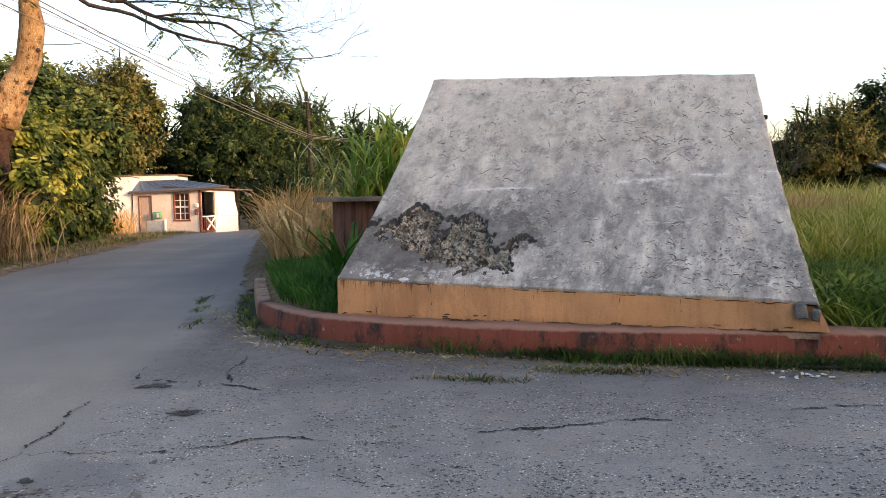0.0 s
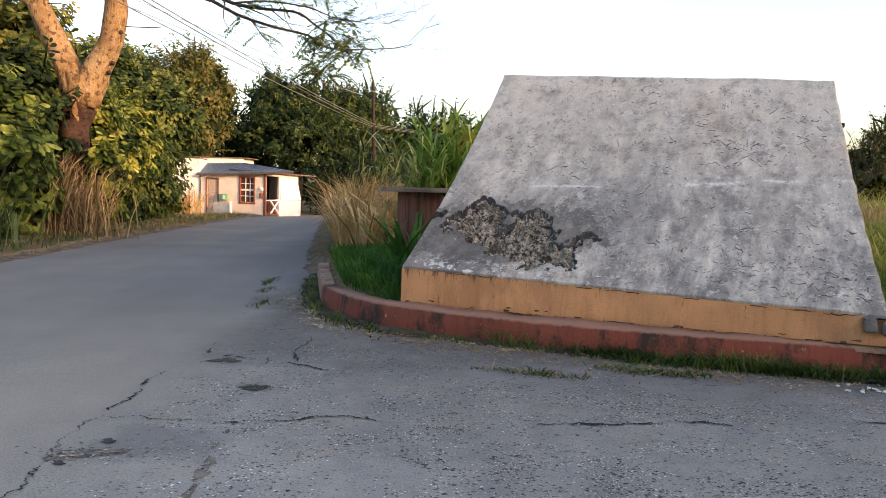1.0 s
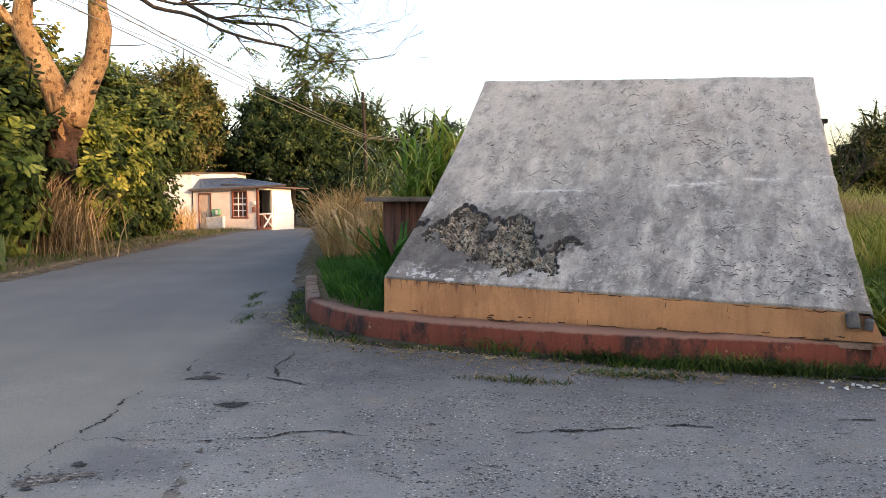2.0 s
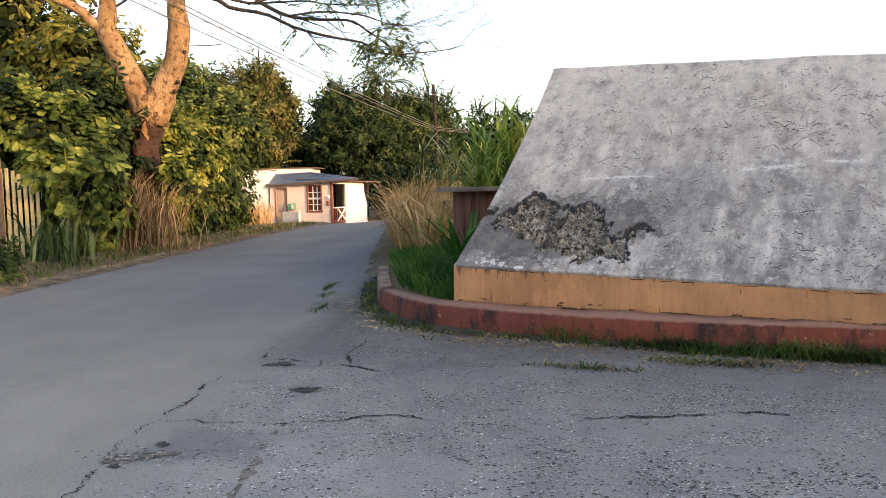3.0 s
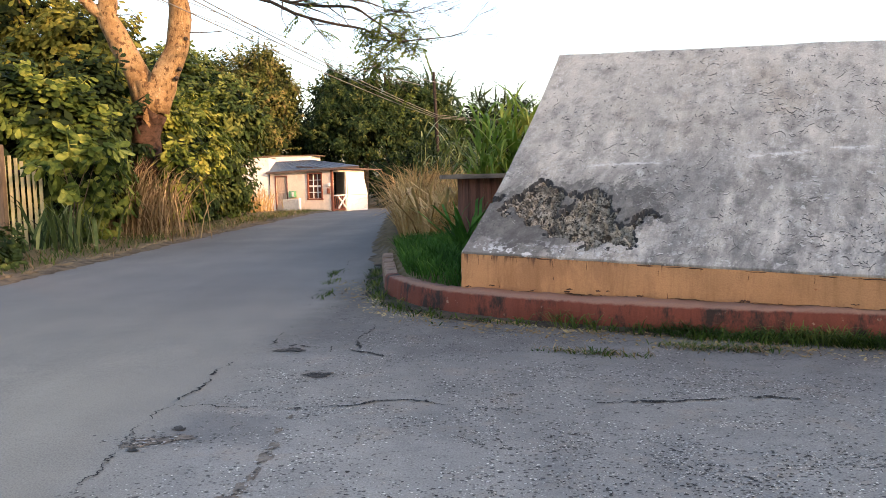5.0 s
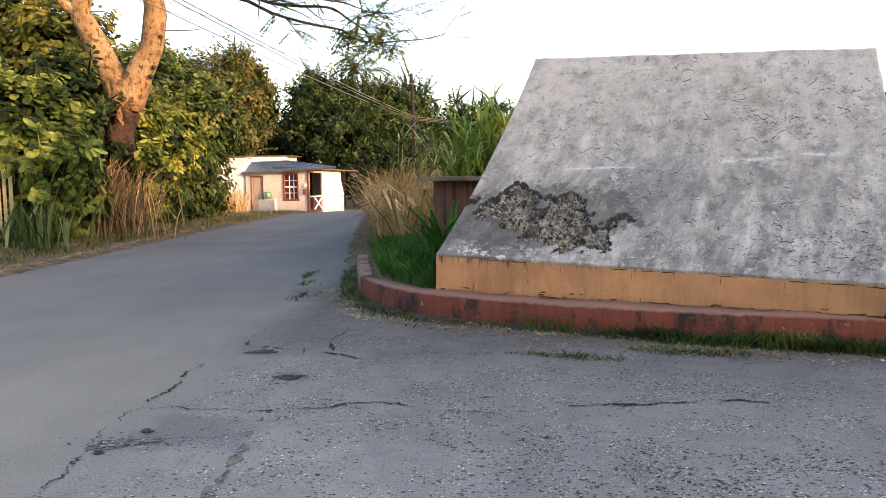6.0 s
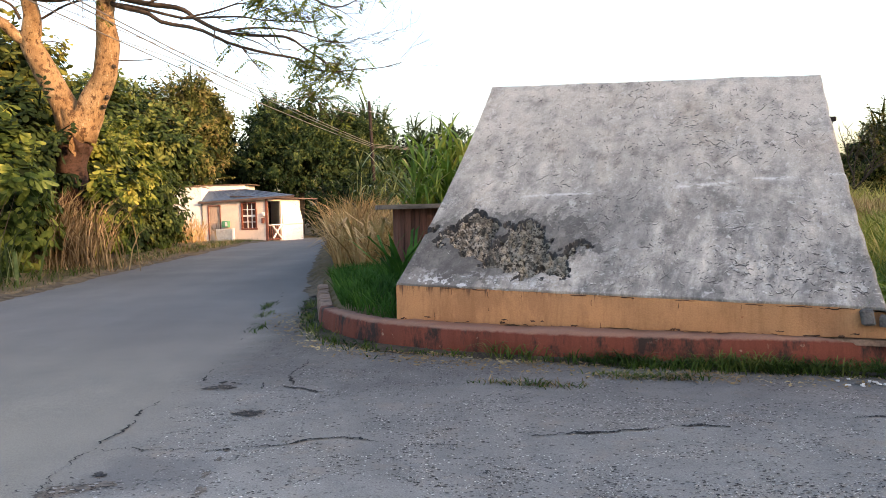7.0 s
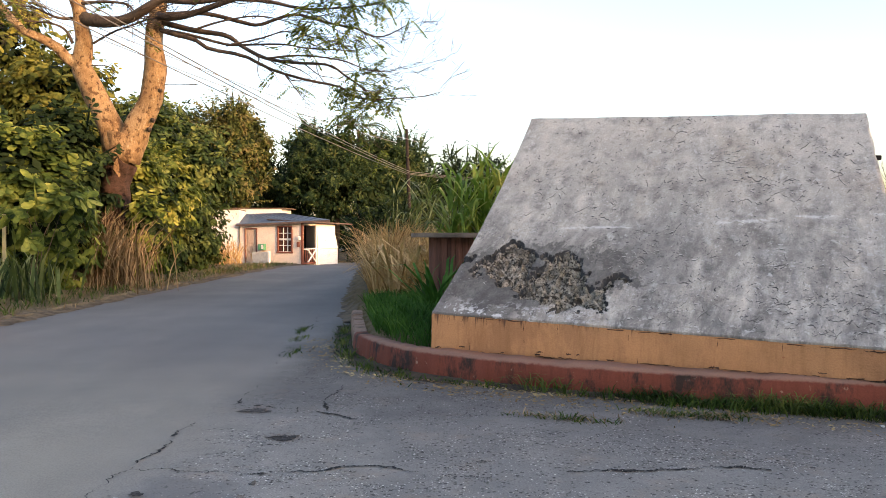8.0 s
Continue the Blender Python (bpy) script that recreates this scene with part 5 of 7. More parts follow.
    slab("floor_slab", B, (0.1, 0.1, zb), (3.3, 3.8, -0.46), M_STONE, bevel=0)
    # low sheet roof rising to the back, and the porch's own eave below it
    rf = [(-11.95, 44.25, 1.62), (-6.42, 42.15, 1.83), (-10.38, 49.0, 2.32), (-13.04, 49.0, 2.24)]
    sheet("roof", rf, 0.05, M_ROOF, "blue-grey metal sheet roof")
    v = [Vector(p) + Vector((0, 0, 0.06)) for p in rf]
    for k in range(1, 13):
        vv, ff = tube_data([v[0].lerp(v[1], k / 13), v[3].lerp(v[2], k / 13)], [0.018, 0.018], 4)
        raw("roof_rib", vv, ff, M_ROOF, t)
    out = Vector((-0.02, -0.03, 0))
    sheet("fascia", [Vector(rf[0]) + out * 2 - Vector((0, 0, 0.10)), Vector(rf[1]) + out * 2 - Vector((0, 0, 0.06)), Vector(rf[1]) + out - Vector((0, 0, 0.06)), Vector(rf[0]) + out - Vector((0, 0, 0.10))], 0.10, M_FASCIA, "faded red-brown fascia board")
    sheet("porch_roof", [B @ Vector((-0.15, -0.35, 1.75)), B @ Vector((4.5, -0.35, 1.64)), B @ Vector((4.3, 2.6, 1.74)), B @ Vector((0.3, 2.6, 1.88))], 0.06, M_FASCIA, "brown edge of the porch roof")
    # taller white block beside and behind
    wing = [(-16.4, 44.6), (-11.86, 44.42), (-13.0, 51), (-17, 51)]
    sheet("white_block", [(p, q, zb) for p, q in wing], 2.44 - zb, M_WHITE, "plain white flat-roofed wing")
    sheet("coping", [(p, q - 0.05, 2.44) for p, q in wing], 0.06, M_POST, "dark roof edge")
    box("white_block", (-13.2, 49.2, zb), (-10.5, 52, 2.62), M_WHITE, t, "", 0.01)
    box("coping", (-13.9, 49.1, 2.62), (-10.2, 52.1, 2.68), M_POST, t, "", 0.01)


house()


# ---- pole and wires ----
def pole_and_wires():
    px, py = -2.75, 50.0
    p = empty("utility_pole", (px, py, -0.4), "thin dark wooden utility pole", "pole")
    tube("post", [(px + 0.1, py, -0.6), (px, py, 3.5), (px - 0.14, py, 7.6)], 0.13, 0.09, M_POLE, p, sides=10, n=8)
    ends = ((0.0, 4.80, -7.74, 8.96, 5.48, 0.20), (0.06, 4.87, -6.83, 8.96, 5.4, 0.20), (0.13, 4.96, -6.59, 8.96, 5.37, 0.20), (-0.66, 6.74, -14, 20, 8.3, 0.38), (0.6, 6.8, -14, 20, 8.6, 0.42))
    for dx, z, ex, ey, ez, sag in ends:
        a, b = Vector((px - 0.06 + dx, py, z)), Vector((ex, ey, ez))
        pts = [a.lerp(b, s) - Vector((0, 0, sag * 4 * s * (1 - s))) for s in (0, 0.2, 0.4, 0.6, 0.8, 1)]
        if z < 6:
            far = Vector((4.0 + dx, 66, z + 0.5))
            ob = tube("wire", [a, a.lerp(far, 0.5) - Vector((0, 0, 0.08)), far], 0.016, 0.016, M_WIRE, None, sides=5, n=10)
            tagged(ob, "thin overhead wire running on beyond the pole", "wire", "overhead wires")
        ob = tube("wire", pts, 0.018, 0.012, M_WIRE, None, sides=5, n=30)
        tagged(ob, "thin dark overhead wire strung to the pole", "wire", "overhead wires")


pole_and_wires()


# ---- big forked tree ----
def forked_tree():
    t = empty("forked_tree", (-9.0, 21.5, -0.1), "tall forked tree with pale bark and sparse feathery leaves", "tree")
    tube("trunk", [(-9.0, 21.5, 0.46), (-8.98, 21.5, 1.5), (-8.93, 21.5, 2.25), (-8.82, 21.5, 3.0), (-8.69, 21.5, 3.57), (-8.62, 21.5, 3.92)], 0.33, 0.47, M_BARK, t, "pale orange-brown bark", 22, 20, 0.14, 1.6)
    # added sleeve: red-brown scaly bark with the foot's shade put into its colour
    collar = tube("shaded_bark_sleeve", [(-9.0, 21.5, 0.40), (-8.98, 21.5, 1.5), (-8.93, 21.5, 2.25), (-8.84, 21.5, 2.90), (-8.79, 21.5, 3.12)], 0.40, 0.435, M_SHADEDBARK, t, "red-brown scaly bark, darkened for the shade at the foot", 22, 24, 0.30)
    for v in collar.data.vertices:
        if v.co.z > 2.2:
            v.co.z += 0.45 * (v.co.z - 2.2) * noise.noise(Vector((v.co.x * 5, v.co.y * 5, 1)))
    tube("limb", [(-8.8, 21.5, 3.22), (-8.94, 21.48, 4.01), (-9.19, 21.46, 4.56), (-9.43, 21.44, 5.07), (-9.65, 21.42, 5.54), (-9.74, 21.4, 5.83)], 0.35, 0.25, M_BARK, t, "", 18, 26, 0.16)
    tube("limb", [(-9.71, 21.4, 5.69), (-9.61, 21.3, 6.08), (-9.54, 21.2, 6.35), (-9.57, 21.1, 6.76), (-9.58, 21.0, 7.09), (-9.79, 20.9, 7.85), (-9.76, 20.8, 8.82)], 0.25, 0.14, M_BARK, t, "", 18, 26, 0.16)
    tube("limb", [(-9.67, 21.4, 5.63), (-9.96, 21.27, 5.81), (-10.21, 21.13, 6.1), (-10.55, 21.0, 6.3), (-10.95, 20.87, 6.5), (-11.28, 20.73, 6.88), (-11.8, 20.6, 7.62)], 0.15, 0.08, M_BARK, t, "", 18, 26, 0.16)
    tube("limb", [(-8.59, 21.5, 3.22), (-8.3, 21.47, 4.01), (-8.03, 21.43, 4.48), (-7.85, 21.4, 4.92), (-7.74, 21.37, 5.57), (-7.76, 21.33, 6.08), (-7.73, 21.3, 6.51), (-7.61, 21.27, 7.09), (-7.44, 21.23, 7.95), (-7.28, 21.2, 8.96)], 0.37, 0.15, M_BARK, t, "", 18, 26, 0.16)
    # sawn knots on the limbs
    v, f = tube_data([(-7.6, 21.3, 5.02), (-7.54, 21.15, 5.02)], [0.065, 0.035], 10, 0.3)
    raw("knot", v, f, M_TWIG, t, "", True)
    v, f = tube_data([(-7.8, 21.3, 4.25), (-7.74, 21.15, 4.25)], [0.065, 0.035], 10, 0.3)
    raw("knot", v, f, M_TWIG, t, "", True)
    v, f = tube_data([(-7.89, 21.3, 4.01), (-7.83, 21.15, 4.01)], [0.065, 0.035], 10, 0.3)
    raw("knot", v, f, M_TWIG, t, "", True)
    mains = [
        ([(-7.71, 21.3, 6.66), (-7.25, 21.07, 6.46), (-6.52, 20.85, 6.23), (-6.09, 20.62, 5.95), (-5.17, 20.4, 5.73), (-4.41, 20.18, 5.34), (-3.53, 19.95, 5.05), (-2.67, 19.73, 4.84), (-2.4, 19.5, 4.63), (-1.94, 19.28, 4.46), (-1.26, 19.05, 4.45), (-0.6, 18.83, 4.46), (-0.18, 18.6, 4.53)], 0.075, 0.006),
        ([(-7.68, 21.3, 6.84), (-6.64, 21.02, 6.52), (-5.69, 20.74, 6.31), (-5.19, 20.47, 5.96), (-4.55, 20.19, 5.62), (-3.8, 19.91, 5.45), (-2.93, 19.63, 5.34), (-2.49, 19.36, 5.04), (-2.05, 19.08, 4.7), (-1.73, 18.8, 4.35)], 0.085, 0.012),
        ([(-7.68, 21.3, 6.98), (-6.35, 21.03, 6.95), (-5.26, 20.76, 6.64), (-4.76, 20.49, 6.52), (-3.86, 20.22, 6.7), (-2.98, 19.95, 6.42), (-2.26, 19.68, 6.22), (-1.93, 19.41, 5.99), (-1.51, 19.14, 5.91), (-1.09, 18.87, 6.04), (-0.69, 18.6, 6.19)], 0.07, 0.006),
        ([(-7.52, 21.2, 7.36), (-6.58, 20.86, 7.19), (-5.62, 20.51, 7.16), (-4.54, 20.17, 7.01), (-3.78, 19.83, 6.77), (-3.17, 19.49, 6.63), (-2.32, 19.14, 6.58), (-1.5, 18.8, 6.56)], 0.09, 0.012),
        ([(-7.74, 21.3, 6.63), (-6.78, 21.0, 6.41), (-5.68, 20.7, 6.08), (-5.03, 20.4, 6.0), (-4.11, 20.1, 5.94), (-3.5, 19.8, 5.78), (-2.77, 19.5, 5.67), (-2.2, 19.2, 5.6), (-1.88, 18.9, 5.64)], 0.05, 0.006),
        ([(-9.6, 21.1, 6.87), (-8.99, 20.87, 6.71), (-8.45, 20.64, 6.64), (-7.97, 20.41, 6.69), (-7.46, 20.19, 6.88), (-6.84, 19.96, 7.11), (-5.94, 19.73, 7.28), (-4.92, 19.5, 7.27)], 0.19, 0.07),
        ([(-7.51, 21.0, 6.87), (-6.95, 20.65, 6.75), (-6.33, 20.3, 6.77), (-5.66, 19.95, 6.87), (-4.95, 19.6, 6.97)], 0.11, 0.06),
        ([(-9.61, 21.0, 7.19), (-9.19, 20.85, 7.18), (-8.69, 20.7, 7.16), (-8.12, 20.55, 7.04), (-7.85, 20.4, 6.78)], 0.06, 0.02),
        ([(-9.83, 21.2, 6.23), (-9.92, 21.0, 6.52), (-10.19, 20.8, 6.65), (-10.51, 20.6, 6.63), (-10.72, 20.4, 6.61)], 0.05, 0.012),
        ([(-9.8, 21.2, 6.86), (-10.07, 20.87, 6.81), (-10.26, 20.53, 6.87), (-10.44, 20.2, 6.97)], 0.05, 0.012),
        ([(-9.29, 21.2, 6.23), (-8.74, 21.13, 6.5), (-8.19, 21.07, 6.67), (-7.77, 21.0, 6.8)], 0.035, 0.02),
        ([(-3.16, 19.4, 5.32), (-3.13, 19.35, 5.13), (-2.94, 19.3, 4.83), (-2.6, 19.25, 4.69), (-2.2, 19.2, 4.71)], 0.012, 0.004),
        ([(-5.48, 20.0, 5.89), (-4.6, 19.8, 6.01), (-4.01, 19.6, 6.12), (-3.56, 19.4, 6.02), (-2.99, 19.2, 5.84)], 0.03, 0.008),
        ([(-4.46, 19.8, 5.53), (-3.6, 19.6, 5.56), (-2.62, 19.4, 5.41), (-1.93, 19.2, 5.14), (-1.39, 19.0, 5.06), (-1.11, 18.8, 5.15)], 0.03, 0.005),
        ([(-6.5, 20.6, 6.41), (-5.7, 20.3, 6.55), (-4.78, 20.0, 6.6), (-4.03, 19.7, 6.42), (-3.36, 19.4, 6.11)], 0.035, 0.008),
        ([(-7.43, 21.2, 8.23), (-5.3, 20.4, 8.38), (-3.19, 19.6, 7.83), (-1.76, 18.8, 7.05)], 0.09, 0.012),
        ([(-9.77, 20.8, 8.11), (-10.23, 20.1, 8.15), (-10.67, 19.4, 7.65)], 0.08, 0.02),
    ]
    zones = np.array([(-3.46, 19.2, 5.84), (-2.03, 18.9, 4.76), (-1.84, 18.9, 4.24), (-2.23, 18.9, 3.79), (-2.42, 18.9, 6.54), (-1.63, 18.8, 6.51)])
    rng = random.Random(5)
    twigs, leaves_c, leaves_a = [], [], []

    def leafy(p):
        return float(np.exp(-((zones - p) ** 2).sum(1) / 0.35).max())

    def grow(pts, r0, r1, depth):
        n = 30 if depth == 0 else 14
        line = smooth_line(pts, n)
        rad = [r0 + (r1 - r0) * (i / (n - 1)) ** 0.7 for i in range(n)]
        if depth == 0:
            v, f = tube_data(line, rad, 8, 0.08)
            raw("branch", v, f, M_TWIG, t, "", True)
        else:
            twigs.append(tube_data(line, rad, 5))
        if depth < 3:
            for _ in range((10, 3, 2)[depth]):
                i = rng.randint(int(n * 0.3), n - 2)
                o = Vector(line[i])
                d = (Vector(line[min(i + 1, n - 1)]) - Vector(line[i - 1])).normalized()
                side = Vector((rng.uniform(-1, 1), rng.uniform(-1, 1), rng.uniform(-0.4, 0.6)))
                ln = (1.1, 0.6, 0.35)[depth] * rng.uniform(0.4, 1.25)
                e = o + (d * 0.9 + side * 0.7).normalized() * ln
                mid = o.lerp(e, 0.5) + Vector((rng.uniform(-0.12, 0.12), rng.uniform(-0.12, 0.12), rng.uniform(-0.12, 0.06)))
                grow([o, mid, e], min(rad[i] * 0.55, 0.022), 0.004, depth + 1)
        if depth >= 1:
            for i in range(n // 2, n, 2):
                if rng.random() < 0.004 + 0.18 * leafy(line[i]):
                    leaves_c.append(line[i])
                    leaves_a.append((rng.uniform(-1, 1), rng.uniform(-1, 1), rng.uniform(-0.7, 0.15)))

    for pts, a, b in mains:
        grow(pts, a, b, 0)
    # thin whips sideways from the limbs
    twigs.append(tube_data(smooth_line([(-7.48, 21.3, 5.17), (-6.89, 21.3, 5.17), (-6.56, 21.3, 5.19)], 8), [0.014] * 7 + [0.005], 5))
    twigs.append(tube_data(smooth_line([(-9.41, 21.3, 5.67), (-8.96, 21.3, 5.66), (-8.79, 21.3, 5.42), (-9.09, 21.3, 5.3)], 10), [0.012] * 9 + [0.004], 5))
    tagged(merged("twig", twigs, M_TWIG, t, "fine grey twigs"), kind="stuff")
    # feathery leaves: a row of small leaflets on each side of a midrib
    rg = np.random.default_rng(3)
    c = np.array(leaves_c)
    a = unit(np.array(leaves_a))
    a = np.repeat(a, 2, 0) + rg.normal(size=(len(a) * 2, 3)) * 0.5
    c = np.repeat(c, 2, 0) + rg.normal(size=(len(c) * 2, 3)) * 0.05
    a = unit(a)
    up = np.array([0, 0, 1.0])
    side = unit(np.cross(a, up))
    pos, ax = [], []
    for s in np.linspace(0.06, 0.46, 9):
        for sg in (-1, 1):
            pos.append(c + a * s - up * s * s * 0.7)
            ax.append(unit(side * sg + a * 0.45 - up * 0.15))
    pos, ax = np.concatenate(pos), np.concatenate(ax)
    nrm = unit(np.tile(up, (len(ax), 1)) + rg.normal(size=ax.shape) * 0.25)
    nrm = unit(nrm - ax * (ax * nrm).sum(1, keepdims=True))
    ln = 0.13 * (0.7 + 0.6 * rg.random(len(ax)))
    fast_mesh("leaves", leaf_verts(pos, ax, nrm, ln, ln * 0.36), 4, LEAF_FACES, L_FEATHER, t, "sparse yellow-green feathery leaves")


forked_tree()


# ---- shrubs along the road ----
def shrub(name, loc, blobs, leaf, material, label, seed, stems=5, per=42, clump=0.4, aspect=0.5, droop=0.35, category="shrub", trunk_r=0.05, hollow=0.55, bark=None, stem_part="stem"):
    t = empty(name, (loc[0], loc[1], float(land(loc[0], loc[1]))), label, category)
    rng = random.Random(seed)
    z0 = float(land(loc[0], loc[1])) - 0.1
    bl = [b for b in blobs]
    for i in range(stems):
        b = bl[i % len(bl)]
        e = Vector((b[0] + rng.uniform(-0.5, 0.5) * b[3], b[1] + rng.uniform(-0.5, 0.5) * b[4], b[2] + rng.uniform(-0.1, 0.5) * b[5]))
        o = Vector((loc[0] + rng.uniform(-1, 1) * trunk_r * 2, loc[1] + rng.uniform(-1, 1) * trunk_r * 2, z0))
        mid = o.lerp(e, 0.5) + Vector((rng.uniform(-0.2, 0.2), rng.uniform(-0.2, 0.2), 0.12 * (e.z - o.z)))
        tube(stem_part if i else "trunk", [o, mid, e], trunk_r * (1 if i == 0 else 0.6), trunk_r * 0.2, bark or M_DARKBARK, t, "", 8, 8)
    outer = [(*b[:6], max(6, int(b[6] * 0.8))) for b in blobs]
    crown("crown", outer, leaf, material, t, "", seed, aspect, int(per * 1.1), clump * 0.9, droop, max(hollow, 0.65), True, 0.5)
    # extra dark leaves inside block the sky and deepen the shade between clumps
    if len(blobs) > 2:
        crown("inner_crown", [(b[0], b[1], b[2], b[3] * 0.72, b[4] * 0.72, b[5] * 0.75, max(8, b[6] // 2)) for b in blobs], leaf * 1.5, L_INNERSHADE, t, "added inner leaves, coloured dark for the shade in the gaps", seed + 500, 0.6, 26, clump * 1.1, droop, 0.2)
    return t


shrub("broad_leaved_shrub", (-9.35, 16.8), [(-9.0, 17.0, 1.5, 0.95, 0.7, 1.2, 60), (-9.55, 17.4, 2.6, 1.2, 1.0, 1.1, 70), (-8.60, 17.6, 2.2, 0.55, 0.6, 1.0, 34), (-8.75, 18.4, 1.2, 0.6, 0.8, 1.0, 40), (-9.6, 20.4, 1.6, 0.4, 0.4, 1.0, 34)],
      0.21, L_SHADE, "dense broad-leaved green shrub beside the road", 11, 7, 46, 0.36, 0.58)
shrub("leafy_shrub", (-9.35, 23.8), [(-9.20, 22.7, 2.5, 0.8, 0.5, 1.1, 60), (-9.15, 23.8, 1.9, 1.0, 1.1, 1.7, 120), (-9.45, 26.2, 2.4, 1.1, 1.4, 1.7, 120), (-8.95, 22.3, 1.0, 0.55, 0.7, 1.0, 60), (-10.15, 22.6, 2.2, 0.8, 0.8, 1.3, 60), (-7.95, 21.1, 1.5, 0.3, 0.3, 0.8, 22)],
      0.19, L_SHRUB, "dense leafy green shrub round the tree's foot", 12, 7, 58, 0.34, 0.5)
shrub("dark_shrub", (-9.60, 29.0), [(-9.50, 28.6, 1.5, 0.95, 1.4, 1.6, 120), (-9.60, 30.6, 1.3, 0.9, 1.2, 1.5, 90), (-9.10, 26.2, 0.7, 0.5, 1.4, 0.8, 70)],
      0.16, L_MID, "dark small-leaved shrub at the road edge", 13, 6, 46, 0.36, 0.5)
shrub("tall_thicket", (-13.6, 26), [(-13.4, 26, 4.4, 2.4, 2.0, 2.4, 150), (-11.6, 24.5, 2.6, 1.6, 1.5, 2.2, 100), (-15.6, 26, 7.4, 2.4, 2.2, 2.4, 140), (-12.4, 25.5, 5.6, 1.5, 1.5, 1.3, 60), (-16, 24, 4.0, 2.2, 2.0, 3.0, 120)],
      0.24, L_SUNNY, "tall thicket of olive and green leaves", 14, 6, 44, 0.5, 0.5, category="tree", trunk_r=0.12)
shrub("thicket", (-12.0, 31), [(-11.4, 30.5, 4.2, 1.5, 2.0, 1.7, 110), (-10.4, 32.5, 3.6, 1.5, 2.0, 1.6, 110), (-13.2, 31, 3.6, 2.0, 2.2, 2.6, 110), (-12.2, 33, 5.4, 1.4, 1.5, 1.2, 60)],
      0.24, L_MID, "green thicket behind the roadside shrubs", 15, 6, 44, 0.5, 0.5, category="tree", trunk_r=0.10)
shrub("dark_thicket", (-10.6, 18.6), [(-10.8, 19.4, 2.0, 1.2, 1.4, 2.0, 100), (-10.75, 17.4, 2.7, 1.1, 1.0, 1.5, 64), (-9.8, 20.6, 2.6, 1.0, 1.2, 1.8, 90), (-12.0, 18.6, 2.8, 1.4, 1.4, 1.7, 80)],
      0.22, L_DARK, "dark thicket behind the roadside shrubs", 16, 5, 42, 0.45, 0.5)

# a few big pale leaves low in front of the shrub
shrub("large_leaved_plant", (-8.1, 15.7), [(-8.05, 15.5, 1.6, 0.35, 0.3, 0.35, 9), (-7.55, 16.2, 1.75, 0.4, 0.3, 0.45, 10)],
      0.26, L_SHADE, "plant with large drooping yellow-green leaves", 17, 4, 6, 0.3, 0.5, 0.7, "plant", 0.02)

# ---- trees behind the house ----
def tree(name, x, y, h, blobs, leaf, material, label, seed, r=0.22, per=80, clump=0.6, droop=0.25):
    z0 = float(land(x, y)) - 0.2
    t = empty(name, (x, y, z0), label, "tree")
    top = Vector((x + 0.3, y, z0 + h * 0.75))
    tube("trunk", [(x, y, z0), (x + 0.15, y, z0 + h * 0.35), top], r, r * 0.35, M_DARKBARK, t, "", 10, 12, 0.1)
    for b in blobs:
        s = Vector((x + 0.12, y, z0 + h * 0.32))
        e = Vector((b[0], b[1], b[2]))
        tube("limb", [s, s.lerp(e, 0.55) + Vector((0, 0, -0.15)), e], r * 0.5, 0.04, M_DARKBARK, t, "", 7, 8)
    if y > 0:
        blobs = [(*b[:6], max(8, int(b[6] * 0.62))) for b in blobs]
        per, clump = int(per * 1.5), clump * 1.25
    crown("crown", blobs, leaf, material, t, "", seed, 0.5, per, clump, droop, 0.4, False, 1.6 if y > 0 else 0.0)
    # dark filling added so that the crown's gaps read as shade
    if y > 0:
        crown("inner_crown", [(b[0], b[1], b[2], b[3] * 0.7, b[4] * 0.7, b[5] * 0.7, b[6] // 3) for b in blobs], leaf * 1.8, L_INNERSHADE, t, "added inner leaves, coloured dark for the shade in the gaps", seed + 500, 0.6, 26, clump * 1.1, droop, 0.2)
    return t


tree("olive_tree", -15.5, 51, 9.5, [(-15.4, 51, 6.9, 2.3, 2.3, 2.0, 120), (-14.0, 51, 7.9, 1.3, 1.6, 1.3, 46), (-13.6, 51, 6.3, 1.7, 2.0, 2.0, 80), (-17.5, 51, 5.8, 2.0, 2.0, 2.4, 90), (-14.5, 51, 4.2, 2.6, 2.0, 1.8, 90), (-13.1, 51, 7.9, 0.5, 0.5, 0.7, 14), (-12.2, 51, 6.6, 0.5, 0.5, 0.7, 14)], 0.23, L_OLIVE,
     "rounded tree with olive and reddish leaves behind the house", 21)
tree("green_tree", -20, 46, 9, [(-20, 46, 6.4, 2.6, 2.4, 2.4, 110), (-18, 44, 4.4, 2.2, 2.2, 2.4, 100), (-16.5, 46, 3.8, 1.6, 2.0, 1.8, 60)], 0.22, L_MID, "green leafy tree behind the roadside bushes", 22)
tree("broad_tree", -8.2, 56, 9.5, [(-9.6, 56, 6.4, 2.0, 2.2, 1.7, 100), (-6.6, 56, 5.9, 1.9, 2.2, 1.7, 90), (-8.0, 54.5, 4.2, 3.4, 2.2, 1.8, 130), (-10.8, 56, 4.4, 1.4, 2.0, 1.6, 60), (-8.2, 56, 6.9, 1.1, 1.4, 1.0, 36), (-4.9, 56, 6.3, 1.0, 1.2, 1.2, 34), (-10.9, 56, 6.6, 0.6, 0.6, 1.0, 18), (-10.1, 56, 7.9, 0.5, 0.5, 0.6, 12)], 0.23, L_CREEPER,
     "broad dark green tree hung with creepers behind the house", 23)
